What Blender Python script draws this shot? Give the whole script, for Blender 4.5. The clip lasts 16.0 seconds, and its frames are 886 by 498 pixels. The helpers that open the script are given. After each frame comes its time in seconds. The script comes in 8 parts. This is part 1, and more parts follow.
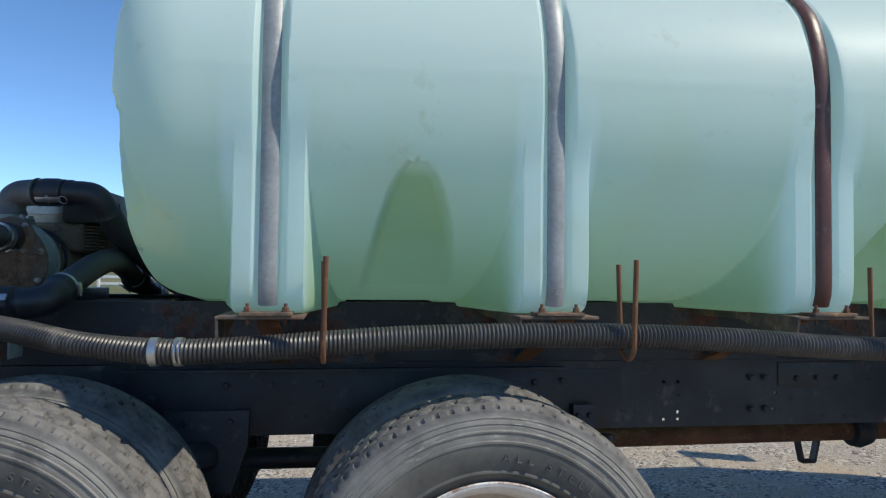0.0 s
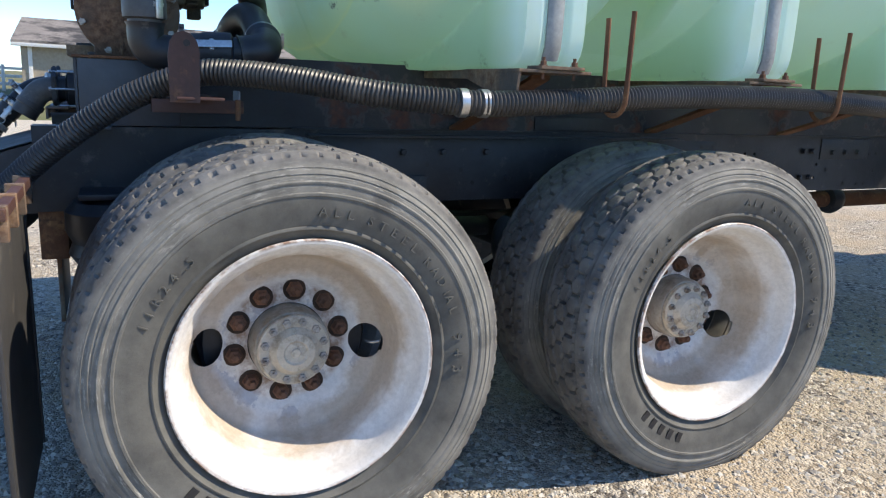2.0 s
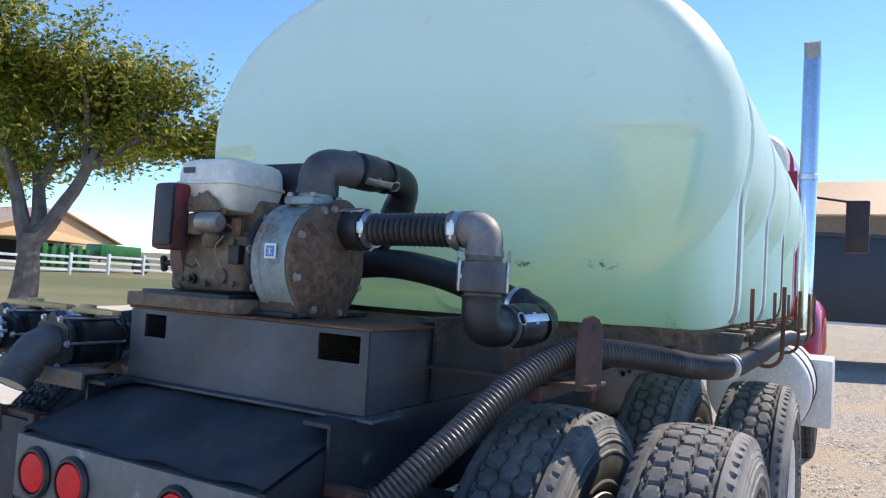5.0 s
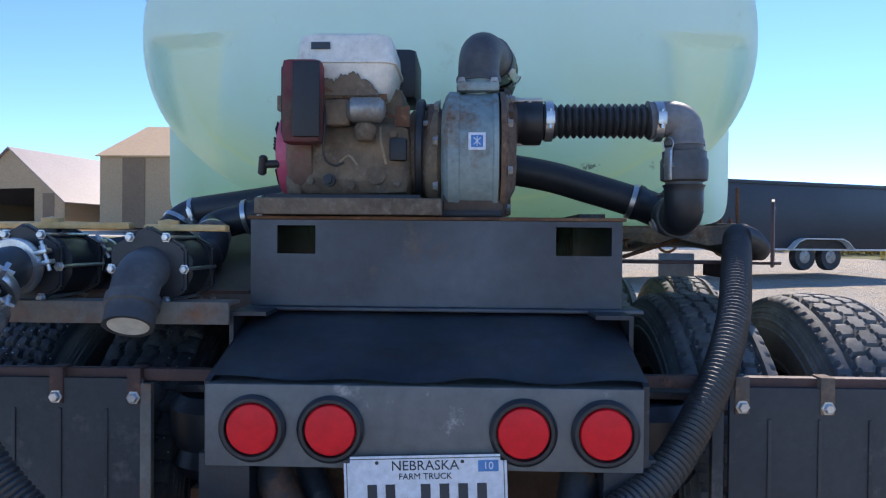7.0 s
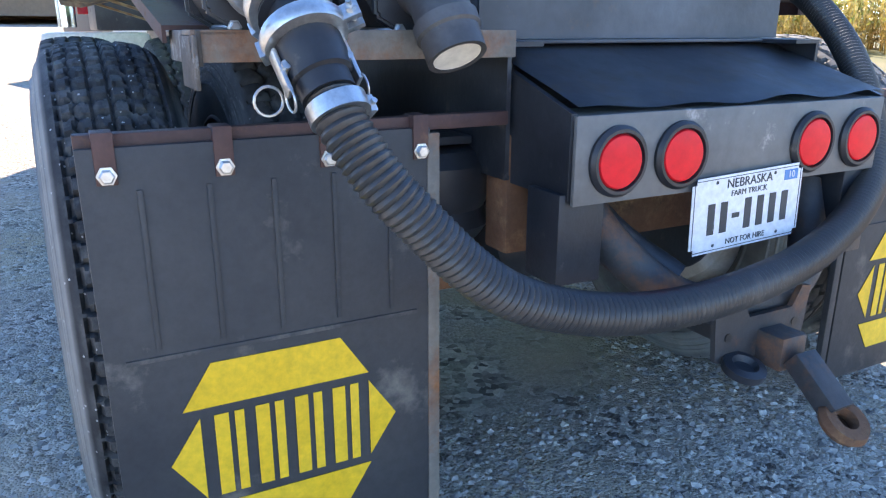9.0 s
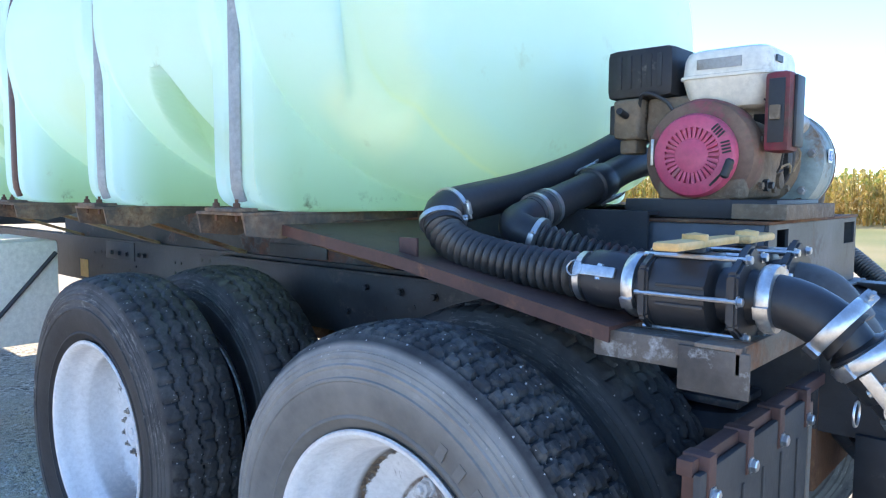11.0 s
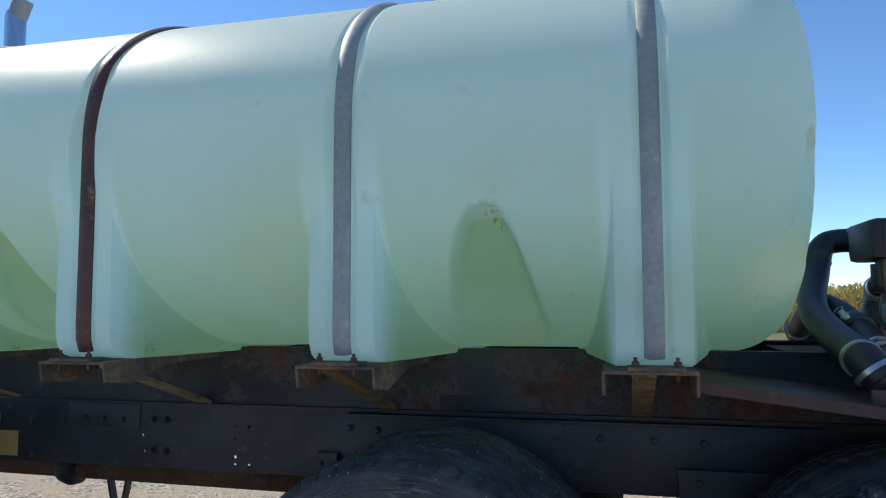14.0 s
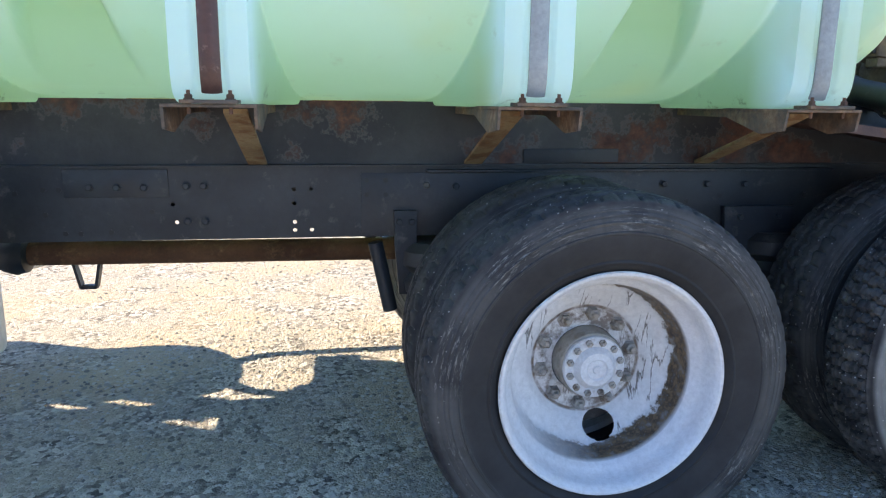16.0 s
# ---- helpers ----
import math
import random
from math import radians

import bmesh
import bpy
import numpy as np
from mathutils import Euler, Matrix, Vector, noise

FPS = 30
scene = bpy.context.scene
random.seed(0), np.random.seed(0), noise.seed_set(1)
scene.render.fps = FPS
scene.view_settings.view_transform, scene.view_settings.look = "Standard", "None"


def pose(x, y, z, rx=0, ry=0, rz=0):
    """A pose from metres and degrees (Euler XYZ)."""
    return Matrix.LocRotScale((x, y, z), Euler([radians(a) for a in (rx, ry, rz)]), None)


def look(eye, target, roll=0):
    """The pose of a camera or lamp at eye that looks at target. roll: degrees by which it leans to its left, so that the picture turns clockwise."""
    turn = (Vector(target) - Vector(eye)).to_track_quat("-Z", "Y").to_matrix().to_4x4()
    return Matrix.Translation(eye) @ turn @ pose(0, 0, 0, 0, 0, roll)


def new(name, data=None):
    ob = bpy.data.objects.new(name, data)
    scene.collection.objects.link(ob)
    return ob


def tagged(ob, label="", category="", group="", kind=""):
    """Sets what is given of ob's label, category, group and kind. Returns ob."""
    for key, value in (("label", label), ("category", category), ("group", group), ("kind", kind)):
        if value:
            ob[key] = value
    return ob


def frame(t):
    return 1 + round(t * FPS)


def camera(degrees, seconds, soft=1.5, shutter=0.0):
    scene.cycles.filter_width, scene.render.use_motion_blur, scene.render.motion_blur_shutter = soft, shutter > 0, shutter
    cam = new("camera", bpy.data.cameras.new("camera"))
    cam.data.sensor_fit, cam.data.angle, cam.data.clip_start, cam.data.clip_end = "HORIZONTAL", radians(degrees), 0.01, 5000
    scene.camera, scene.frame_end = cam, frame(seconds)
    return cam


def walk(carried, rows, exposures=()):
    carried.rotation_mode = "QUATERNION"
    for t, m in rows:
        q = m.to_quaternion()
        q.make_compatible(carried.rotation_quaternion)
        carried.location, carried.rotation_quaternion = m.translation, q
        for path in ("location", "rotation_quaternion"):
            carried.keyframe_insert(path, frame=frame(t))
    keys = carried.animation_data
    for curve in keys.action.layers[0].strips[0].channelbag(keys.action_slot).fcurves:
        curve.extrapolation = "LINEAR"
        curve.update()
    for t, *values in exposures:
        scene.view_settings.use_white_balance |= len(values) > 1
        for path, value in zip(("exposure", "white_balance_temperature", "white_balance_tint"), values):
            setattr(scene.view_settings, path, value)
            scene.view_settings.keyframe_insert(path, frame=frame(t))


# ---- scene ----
cam = camera(63.0, 16.0, soft=1.2)

PATH = [
    (0, (0.959, -3.182, 1.424), (1.235, -1.202, 1.494), 1.1),
    (0.5, (0.644, -3.138, 1.34), (1.013, -1.175, 1.244), 1.6),
    (1, (0.302, -3.135, 1.312), (0.807, -1.216, 1.057), 2.2),
    (1.5, (-0.027, -3.016, 1.251), (0.628, -1.16, 0.896), 2.6),
    (2, (-0.411, -2.913, 1.223), (0.409, -1.139, 0.799), 2.9),
    (2.5, (-0.76, -2.788, 1.204), (0.211, -1.099, 0.751), 2.8),
    (3, (-1.071, -2.542, 1.221), (0.06, -0.954, 0.775), 3.2),
    (3.5, (-1.387, -2.313, 1.229), (-0.088, -0.841, 0.846), 3.7),
    (4, (-1.617, -2.026, 1.268), (-0.141, -0.695, 1.043), 3.9),
    (4.5, (-1.761, -1.719, 1.35), (-0.136, -0.554, 1.32), 3.6),
    (4.7, (-1.833, -1.613, 1.394), (-0.163, -0.513, 1.423), 3.6),
    (6.8, (-2.198, -0.191, 1.228), (-0.207, -0.032, 1.315), 0.7),
    (7, (-2.182, -0.077, 1.213), (-0.183, -0.013, 1.203), 0.5),
    (7.5, (-2.166, 0.257, 1.113), (-0.191, 0.027, 0.904), 0.5),
    (8, (-2.095, 0.567, 1.083), (-0.213, 0.048, 0.649), 0.6),
    (8.2, (-2.05, 0.678, 1.068), (-0.203, 0.078, 0.59), 0.3),
    (10.3, (-1.349, 1.954, 1.221), (0.119, 0.664, 0.797), -0.0),
    (10.5, (-1.284, 2.039, 1.265), (0.149, 0.69, 0.909), -0.1),
    (11, (-1.072, 2.217, 1.342), (0.256, 0.729, 1.195), -0.1),
    (11.5, (-0.842, 2.456, 1.38), (0.359, 0.859, 1.442), -0.1),
    (12, (-0.609, 2.67, 1.43), (0.465, 0.998, 1.652), -0.1),
    (12.5, (-0.284, 2.803, 1.447), (0.662, 1.071, 1.771), -0.2),
    (13, (0.082, 2.954, 1.459), (0.895, 1.159, 1.802), -0.4),
    (13.5, (0.441, 3.053, 1.475), (1.104, 1.187, 1.751), -0.3),
    (14, (0.794, 3.049, 1.466), (1.276, 1.115, 1.629), -0.8),
    (14.5, (1.144, 3.064, 1.429), (1.393, 1.08, 1.406), -0.9),
    (15, (1.473, 3.077, 1.362), (1.495, 1.086, 1.174), -0.7),
    (15.5, (1.802, 3.055, 1.331), (1.622, 1.091, 1.003), -0.3),
    (16, (2.172, 3.078, 1.323), (1.868, 1.142, 0.922), 0.0),
]
walk(cam, [(t, look(eye, target, roll)) for t, eye, target, roll in PATH],
     exposures=[(0.0, 0.75, 7050, 8), (1.0, 1.03, 7100, 8), (1.5, 1.25, 7250, 9), (2.5, 1.38, 7500, 11), (3.5, 1.55, 7350, 10), (4.5, 1.5, 7250, 13), (7.0, 1.3, 6750, 16), (7.5, 1.8, 6750, 15), (8.1, 2.22, 6950, 15), (10.4, 2.95, 8000, 13), (11.0, 2.5, 7100, 11), (11.5, 1.66, 6650, 9), (12.3, 0.76, 6900, 8), (13.5, 0.8, 7150, 8), (14.5, 1.2, 7300, 9), (15.2, 1.78, 7750, 11), (16.0, 2.18, 7850, 12)])

# ---- world ----
SUN_AT = Vector((0.88, -0.40, 1.0)).normalized()  # towards the sun
world = bpy.data.worlds.new("sky")
scene.world = world
world.use_nodes = True
wn = world.node_tree
sky = wn.nodes.new("ShaderNodeTexSky")
sky.sky_type, sky.sun_disc = "NISHITA", False
sky.sun_elevation = math.asin(SUN_AT.z)
sky.sun_rotation = math.atan2(SUN_AT.x, SUN_AT.y)
sky.altitude = 2600.0
sky.air_density, sky.dust_density, sky.ozone_density = 0.85, 0.0, 5.0
clear = wn.nodes.new("ShaderNodeHueSaturation")
clear.inputs["Saturation"].default_value = 1.10
wn.links.new(sky.outputs[0], clear.inputs["Color"])
wn.links.new(clear.outputs[0], wn.nodes["Background"].inputs[0])
wn.nodes["Background"].inputs[1].default_value = 0.125
sun = new("sun", bpy.data.lights.new("sun", "SUN"))
sun.data.energy, sun.data.angle, sun.data.color = 2.4, radians(0.55), (1.0, 0.94, 0.85)
sun.matrix_basis = look(SUN_AT * 30, (0, 0, 0))

# ---- materials ----


def nodes_of(name):
    m = bpy.data.materials.new(name)
    m.use_nodes = True
    t = m.node_tree
    return m, t, t.nodes["Principled BSDF"], t.nodes.new, t.links.new


def noise_tex(make, link, vec, scale, detail=5.0, rough=0.55):
    n = make("ShaderNodeTexNoise")
    n.inputs["Scale"].default_value, n.inputs["Detail"].default_value, n.inputs["Roughness"].default_value = scale, detail, rough
    link(vec, n.inputs["Vector"])
    return n.outputs[0]


def ramp(make, link, fac, stops):
    r = make("ShaderNodeValToRGB")
    e = r.color_ramp.elements
    for i, (p, c) in enumerate(stops):
        el = e[i] if i < 2 else e.new(p)
        el.position = p
        el.color = (*c, 1) if not isinstance(c, float) else (c, c, c, 1)
    link(fac, r.inputs[0])
    return r.outputs[0]


def mixed(make, link, fac, a, b):
    m = make("ShaderNodeMix")
    m.data_type = "RGBA"
    if isinstance(fac, float):
        m.inputs[0].default_value = fac
    else:
        link(fac, m.inputs[0])
    for socket, v in ((m.inputs[6], a), (m.inputs[7], b)):
        if isinstance(v, tuple):
            socket.default_value = (*v, 1)
        else:
            link(v, socket)
    return m.outputs[2]


def coords(make, link, random_shift=True):
    """Object coordinates, shifted at random from object to object."""
    c = make("ShaderNodeTexCoord")
    if not random_shift:
        return c.outputs["Object"]
    info, add, mul = make("ShaderNodeObjectInfo"), make("ShaderNodeVectorMath"), make("ShaderNodeMath")
    mul.operation, mul.inputs[1].default_value = "MULTIPLY", 37.0
    link(info.outputs["Random"], mul.inputs[0])
    link(c.outputs["Object"], add.inputs[0])
    link(mul.outputs[0], add.inputs[1])
    return add.outputs[0]


def surf(name, c1, c2, rough=0.6, metal=0.0, big=3.0, fine=60.0, bump=0.15, wear=None, wear_at=0.6, wear_scale=6.0, wear_soft=0.06, rough2=None, spec=0.5, shift=True, halo=None):
    """Paint, metal, rubber, wood: two colours in large patches, a fine grain with relief, and wear (rust, dirt, bare metal) in blotches."""
    m, t, b, make, link = nodes_of(name)
    v = coords(make, link, shift)
    large, small = noise_tex(make, link, v, big), noise_tex(make, link, v, fine, 8.0, 0.65)
    col = mixed(make, link, ramp(make, link, large, [(0.35, 0.0), (0.68, 1.0)]), c1, c2)
    g = ramp(make, link, small, [(0.3, 0.72), (0.7, 1.12)])
    mul = make("ShaderNodeMix")
    mul.data_type, mul.blend_type, mul.inputs[0].default_value = "RGBA", "MULTIPLY", 0.7
    link(col, mul.inputs[6])
    link(g, mul.inputs[7])
    col = mul.outputs[2]
    b.inputs["Roughness"].default_value = rough
    b.inputs["Metallic"].default_value = metal
    b.inputs["Specular IOR Level"].default_value = spec
    if wear:
        blot = noise_tex(make, link, v, wear_scale, 9.0, 0.7)
        mask = ramp(make, link, blot, [(wear_at - wear_soft, 0.0), (wear_at + wear_soft, 1.0)])
        grain = noise_tex(make, link, v, fine * 0.6, 6.0, 0.7)
        wcol = mixed(make, link, ramp(make, link, grain, [(0.35, 0.0), (0.65, 1.0)]), wear[0], wear[1])
        if halo:  # paint lifts and goes chalky round each worn patch
            edge = ramp(make, link, blot, [(wear_at - wear_soft * 1.5, 0.0), (wear_at - wear_soft * 0.8, 0.38), (wear_at - wear_soft * 0.2, 0.0)])
            col = mixed(make, link, edge, col, halo)
        col = mixed(make, link, mask, col, wcol)
        rr = make("ShaderNodeMapRange")
        rr.inputs[3].default_value, rr.inputs[4].default_value = rough, rough2 or 0.9
        link(mask, rr.inputs[0])
        link(rr.outputs[0], b.inputs["Roughness"])
        if metal:
            mm = make("ShaderNodeMapRange")
            mm.inputs[3].default_value, mm.inputs[4].default_value = metal, 0.0
            link(mask, mm.inputs[0])
            link(mm.outputs[0], b.inputs["Metallic"])
    link(col, b.inputs["Base Color"])
    bp = make("ShaderNodeBump")
    bp.inputs["Strength"].default_value, bp.inputs["Distance"].default_value = bump, 0.004
    link(small, bp.inputs["Height"])
    link(bp.outputs[0], b.inputs["Normal"])
    return m


RUST = ((0.16, 0.065, 0.03), (0.30, 0.13, 0.055))
DUST = ((0.20, 0.175, 0.14), (0.30, 0.26, 0.21))
DIRT = ((0.10, 0.075, 0.05), (0.22, 0.16, 0.10))
frame_paint = surf("black_frame_paint", (0.011, 0.014, 0.020), (0.036, 0.040, 0.047), 0.46, 0.0, 4.0, 45, 0.3, ((0.075, 0.072, 0.07), (0.17, 0.15, 0.13)), 0.645, 11.0, 0.06)
subframe_paint = surf("rusting_black_paint", (0.012, 0.014, 0.019), (0.045, 0.045, 0.048), 0.6, 0.0, 2.6, 40, 0.4, ((0.06, 0.026, 0.02), (0.15, 0.068, 0.046)), 0.565, 2.4, 0.03, halo=(0.15, 0.137, 0.132))
rust_steel = surf("rusty_steel", (0.10, 0.042, 0.022), (0.21, 0.10, 0.05), 0.88, 0.0, 5.0, 90, 0.6, ((0.05, 0.03, 0.022), (0.34, 0.19, 0.09)), 0.6, 9.0, 0.08)
brown_paint = surf("red_brown_primer", (0.062, 0.029, 0.025), (0.10, 0.045, 0.036), 0.62, 0.0, 6.0, 70, 0.3, ((0.04, 0.022, 0.018), (0.24, 0.12, 0.07)), 0.62, 10.0)
scrap_steel = surf("weathered_bare_steel", (0.16, 0.14, 0.12), (0.27, 0.24, 0.2), 0.62, 0.35, 6.0, 70, 0.4, RUST, 0.56, 7.0, 0.1)
outrigger_steel = surf("rusting_bracket_steel", (0.07, 0.058, 0.05), (0.15, 0.12, 0.095), 0.8, 0.0, 5.0, 70, 0.5, ((0.15, 0.07, 0.035), (0.34, 0.23, 0.15)), 0.52, 7.0, 0.1)
gusset_steel = surf("scaly_brace_steel", (0.24, 0.16, 0.085), (0.40, 0.30, 0.17), 0.85, 0.0, 6.0, 80, 0.8, ((0.11, 0.045, 0.02), (0.24, 0.12, 0.05)), 0.53, 12.0, 0.06)
chipped_steel = surf("chipped_bracket_steel", (0.06, 0.05, 0.042), (0.15, 0.125, 0.105), 0.7, 0.1, 6.0, 70, 0.5, ((0.26, 0.25, 0.24), (0.44, 0.43, 0.41)), 0.60, 16.0, 0.05)
hitch_steel = surf("scuffed_hitch_steel", (0.035, 0.036, 0.04), (0.07, 0.068, 0.068), 0.6, 0.2, 6.0, 60, 0.4, RUST, 0.6, 7.0, 0.1)
deck_paint = surf("dusty_worn_black_paint", (0.022, 0.027, 0.036), (0.105, 0.118, 0.137), 0.40, 0.0, 2.2, 22, 0.35, ((0.10, 0.06, 0.038), (0.20, 0.145, 0.10)), 0.64, 4.0, 0.06)
cover_paint = surf("buckled_black_sheet", (0.065, 0.076, 0.094), (0.145, 0.156, 0.172), 0.44, 0.0, 4.0, 25, 0.25, ((0.10, 0.075, 0.06), (0.18, 0.14, 0.11)), 0.60, 5.0, 0.10, 0.55)
lamp_bar_paint = surf("dusty_grey_bar", (0.10, 0.104, 0.106), (0.17, 0.17, 0.162), 0.5, 0.0, 3.0, 30, 0.2, ((0.05, 0.05, 0.052), (0.38, 0.36, 0.33)), 0.64, 9.0, 0.05)
barrel_steel = surf("greasy_hub_steel", (0.30, 0.275, 0.24), (0.46, 0.43, 0.38), 0.55, 0.15, 9.0, 90, 0.3, DIRT, 0.60, 12.0, 0.1)
hub_dirty = surf("grimy_lug_steel", (0.30, 0.275, 0.245), (0.46, 0.43, 0.40), 0.6, 0.1, 9.0, 120, 0.4, ((0.09, 0.06, 0.042), (0.17, 0.12, 0.085)), 0.56, 24.0, 0.08)
hub_white = surf("white_painted_hub", (0.60, 0.61, 0.63), (0.71, 0.71, 0.72), 0.5, 0.0, 9.0, 90, 0.2, DIRT, 0.68, 16.0, 0.08)
galv = surf("dull_galvanised_steel", (0.27, 0.295, 0.30), (0.36, 0.385, 0.388), 0.5, 0.15, 9.0, 60, 0.15, ((0.18, 0.172, 0.165), (0.58, 0.59, 0.59)), 0.66, 14.0, 0.08, 0.65)
brown_strap = surf("rust_brown_strap", (0.065, 0.026, 0.022), (0.125, 0.05, 0.036), 0.38, 0.0, 7.0, 60, 0.35, ((0.04, 0.025, 0.022), (0.36, 0.23, 0.17)), 0.64, 16.0)
steel_clip = surf("bright_clamp_steel", (0.52, 0.52, 0.52), (0.68, 0.68, 0.67), 0.32, 0.9, 20.0, 120, 0.1, ((0.28, 0.25, 0.22), (0.4, 0.37, 0.33)), 0.66, 30.0)
chrome = surf("chrome_pipe", (0.62, 0.63, 0.65), (0.72, 0.72, 0.73), 0.14, 1.0, 4.0, 60, 0.03)
rubber_hose = surf("black_hose_rubber", (0.022, 0.022, 0.024), (0.04, 0.039, 0.04), 0.48, 0.0, 3.0, 80, 0.12, ((0.10, 0.095, 0.09), (0.16, 0.15, 0.14)), 0.68, 5.0, 0.1)
pvc_hose = surf("dusty_corrugated_hose", (0.026, 0.026, 0.027), (0.06, 0.058, 0.056), 0.38, 0.0, 2.5, 90, 0.08, ((0.14, 0.13, 0.12), (0.20, 0.185, 0.165)), 0.67, 4.0, 0.12, 0.6)
poly_black = surf("black_poly_fitting", (0.016, 0.017, 0.02), (0.03, 0.031, 0.035), 0.42, 0.0, 6.0, 60, 0.1, DUST, 0.74, 8.0, 0.1)
poly_grey = surf("sun_bleached_poly", (0.06, 0.058, 0.058), (0.13, 0.125, 0.12), 0.5, 0.0, 7.0, 60, 0.1, DUST, 0.68, 8.0, 0.1)
poly_bleached = surf("pale_bleached_poly", (0.16, 0.155, 0.15), (0.27, 0.26, 0.25), 0.55, 0.0, 7.0, 60, 0.1, DUST, 0.66, 8.0, 0.1)
wire_tan = surf("dusty_tan_wire", (0.28, 0.21, 0.13), (0.38, 0.29, 0.18), 0.7, 0.0, 20.0, 120, 0.1)
flap_rubber = surf("mud_flap_rubber", (0.032, 0.033, 0.036), (0.058, 0.056, 0.055), 0.62, 0.0, 3.0, 50, 0.3, DUST, 0.7, 5.0, 0.12)
yellow_paint = surf("emblem_yellow", (0.86, 0.50, 0.015), (0.92, 0.56, 0.03), 0.5, 0.0, 4.0, 60, 0.1, ((0.3, 0.22, 0.05), (0.45, 0.34, 0.08)), 0.74, 12.0)
# flat black for discs and slots: the shade inside holes that aren't cut
hole_black = surf("hole_black", (0.012, 0.012, 0.013), (0.02, 0.02, 0.02), 0.5, 0.0, 8.0, 60, 0.02)
handle_yellow = surf("faded_yellow_handle", (0.68, 0.40, 0.14), (0.78, 0.50, 0.22), 0.55, 0.0, 8.0, 60, 0.2, DIRT, 0.66, 12.0)
red_paint = surf("red_engine_paint", (0.16, 0.014, 0.022), (0.30, 0.026, 0.045), 0.5, 0.0, 6.0, 60, 0.2, ((0.035, 0.026, 0.02), (0.11, 0.08, 0.055)), 0.52, 7.0, 0.14)
pink_plastic = surf("faded_red_shroud", (0.55, 0.06, 0.13), (0.64, 0.12, 0.2), 0.45, 0.0, 8.0, 60, 0.1, DIRT, 0.66, 12.0, 0.1)
muddy_red = surf("mud_caked_red_paint", (0.15, 0.085, 0.06), (0.26, 0.165, 0.11), 0.8, 0.0, 7.0, 70, 0.5, ((0.22, 0.03, 0.05), (0.36, 0.05, 0.08)), 0.60, 6.0, 0.06, 0.5)
fuel_white = surf("stained_white_fuel_tank", (0.80, 0.73, 0.60), (0.85, 0.80, 0.70), 0.38, 0.0, 3.0, 40, 0.05, ((0.30, 0.22, 0.13), (0.48, 0.38, 0.25)), 0.66, 4.0, 0.07)
engine_dirt = surf("muddy_engine_casting", (0.145, 0.10, 0.066), (0.29, 0.205, 0.13), 0.88, 0.05, 8.0, 80, 0.8, ((0.022, 0.019, 0.017), (0.27, 0.21, 0.15)), 0.56, 12.0, 0.10)
engine_black = surf("black_engine_plastic", (0.015, 0.015, 0.017), (0.03, 0.03, 0.032), 0.5, 0.0, 6.0, 60, 0.15, DUST, 0.72, 9.0, 0.1)
pump_metal = surf("grey_pump_casting", (0.19, 0.27, 0.275), (0.37, 0.42, 0.385), 0.5, 0.1, 5.0, 60, 0.5, ((0.13, 0.07, 0.04), (0.26, 0.16, 0.095)), 0.60, 5.5, 0.06)
pump_rust = surf("rusted_pump_cover", (0.10, 0.062, 0.042), (0.20, 0.14, 0.10), 0.75, 0.1, 7.0, 70, 0.6, ((0.09, 0.045, 0.028), (0.25, 0.15, 0.09)), 0.51, 6.0, 0.07)
alloy = surf("dull_aluminium", (0.36, 0.34, 0.31), (0.5, 0.48, 0.45), 0.45, 0.7, 9.0, 80, 0.3, DIRT, 0.6, 12.0, 0.1)
lug_rust = surf("rusted_lug_nut", (0.10, 0.05, 0.03), (0.20, 0.10, 0.065), 0.85, 0.1, 9.0, 120, 0.5)
hub_metal = surf("dirty_hub_steel", (0.50, 0.44, 0.35), (0.64, 0.58, 0.49), 0.5, 0.1, 9.0, 90, 0.3, DIRT, 0.60, 14.0, 0.1)
lens_red = surf("red_lamp_lens", (0.82, 0.012, 0.022), (0.88, 0.018, 0.03), 0.34, 0.0, 6.0, 30, 0.02, spec=0.25)
plate_white = surf("embossed_plate", (0.74, 0.76, 0.80), (0.80, 0.81, 0.84), 0.35, 0.0, 5.0, 60, 0.02)
plate_ink = surf("dark_plate_ink", (0.03, 0.04, 0.05), (0.05, 0.06, 0.07), 0.45, 0.0, 6.0, 60, 0.02)
sticker_blue = surf("blue_sticker", (0.05, 0.20, 0.48), (0.08, 0.26, 0.55), 0.45, 0.0, 9.0, 60, 0.02)
cab_red = surf("red_cab_paint", (0.42, 0.012, 0.02), (0.5, 0.02, 0.03), 0.22, 0.0, 2.0, 40, 0.02, spec=0.6)
white_gloss = surf("white_painted_metal", (0.70, 0.68, 0.64), (0.78, 0.76, 0.72), 0.35, 0.0, 2.0, 40, 0.04, ((0.35, 0.28, 0.2), (0.5, 0.44, 0.36)), 0.72, 5.0)
sidewall_letter = surf("raised_sidewall_rubber", (0.020, 0.020, 0.022), (0.036, 0.035, 0.035), 0.7, 0.0, 9.0, 70, 0.2)
# painted shade of the sunken lug holes, with a rusty tint
lug_shadow = surf("nut_recess_shade", (0.03, 0.02, 0.015), (0.07, 0.038, 0.024), 0.9, 0.0, 20.0, 120, 0.3)
dark_glass = surf("dark_window_glass", (0.02, 0.025, 0.03), (0.03, 0.034, 0.04), 0.06, 0.0, 2.0, 40, 0.0)


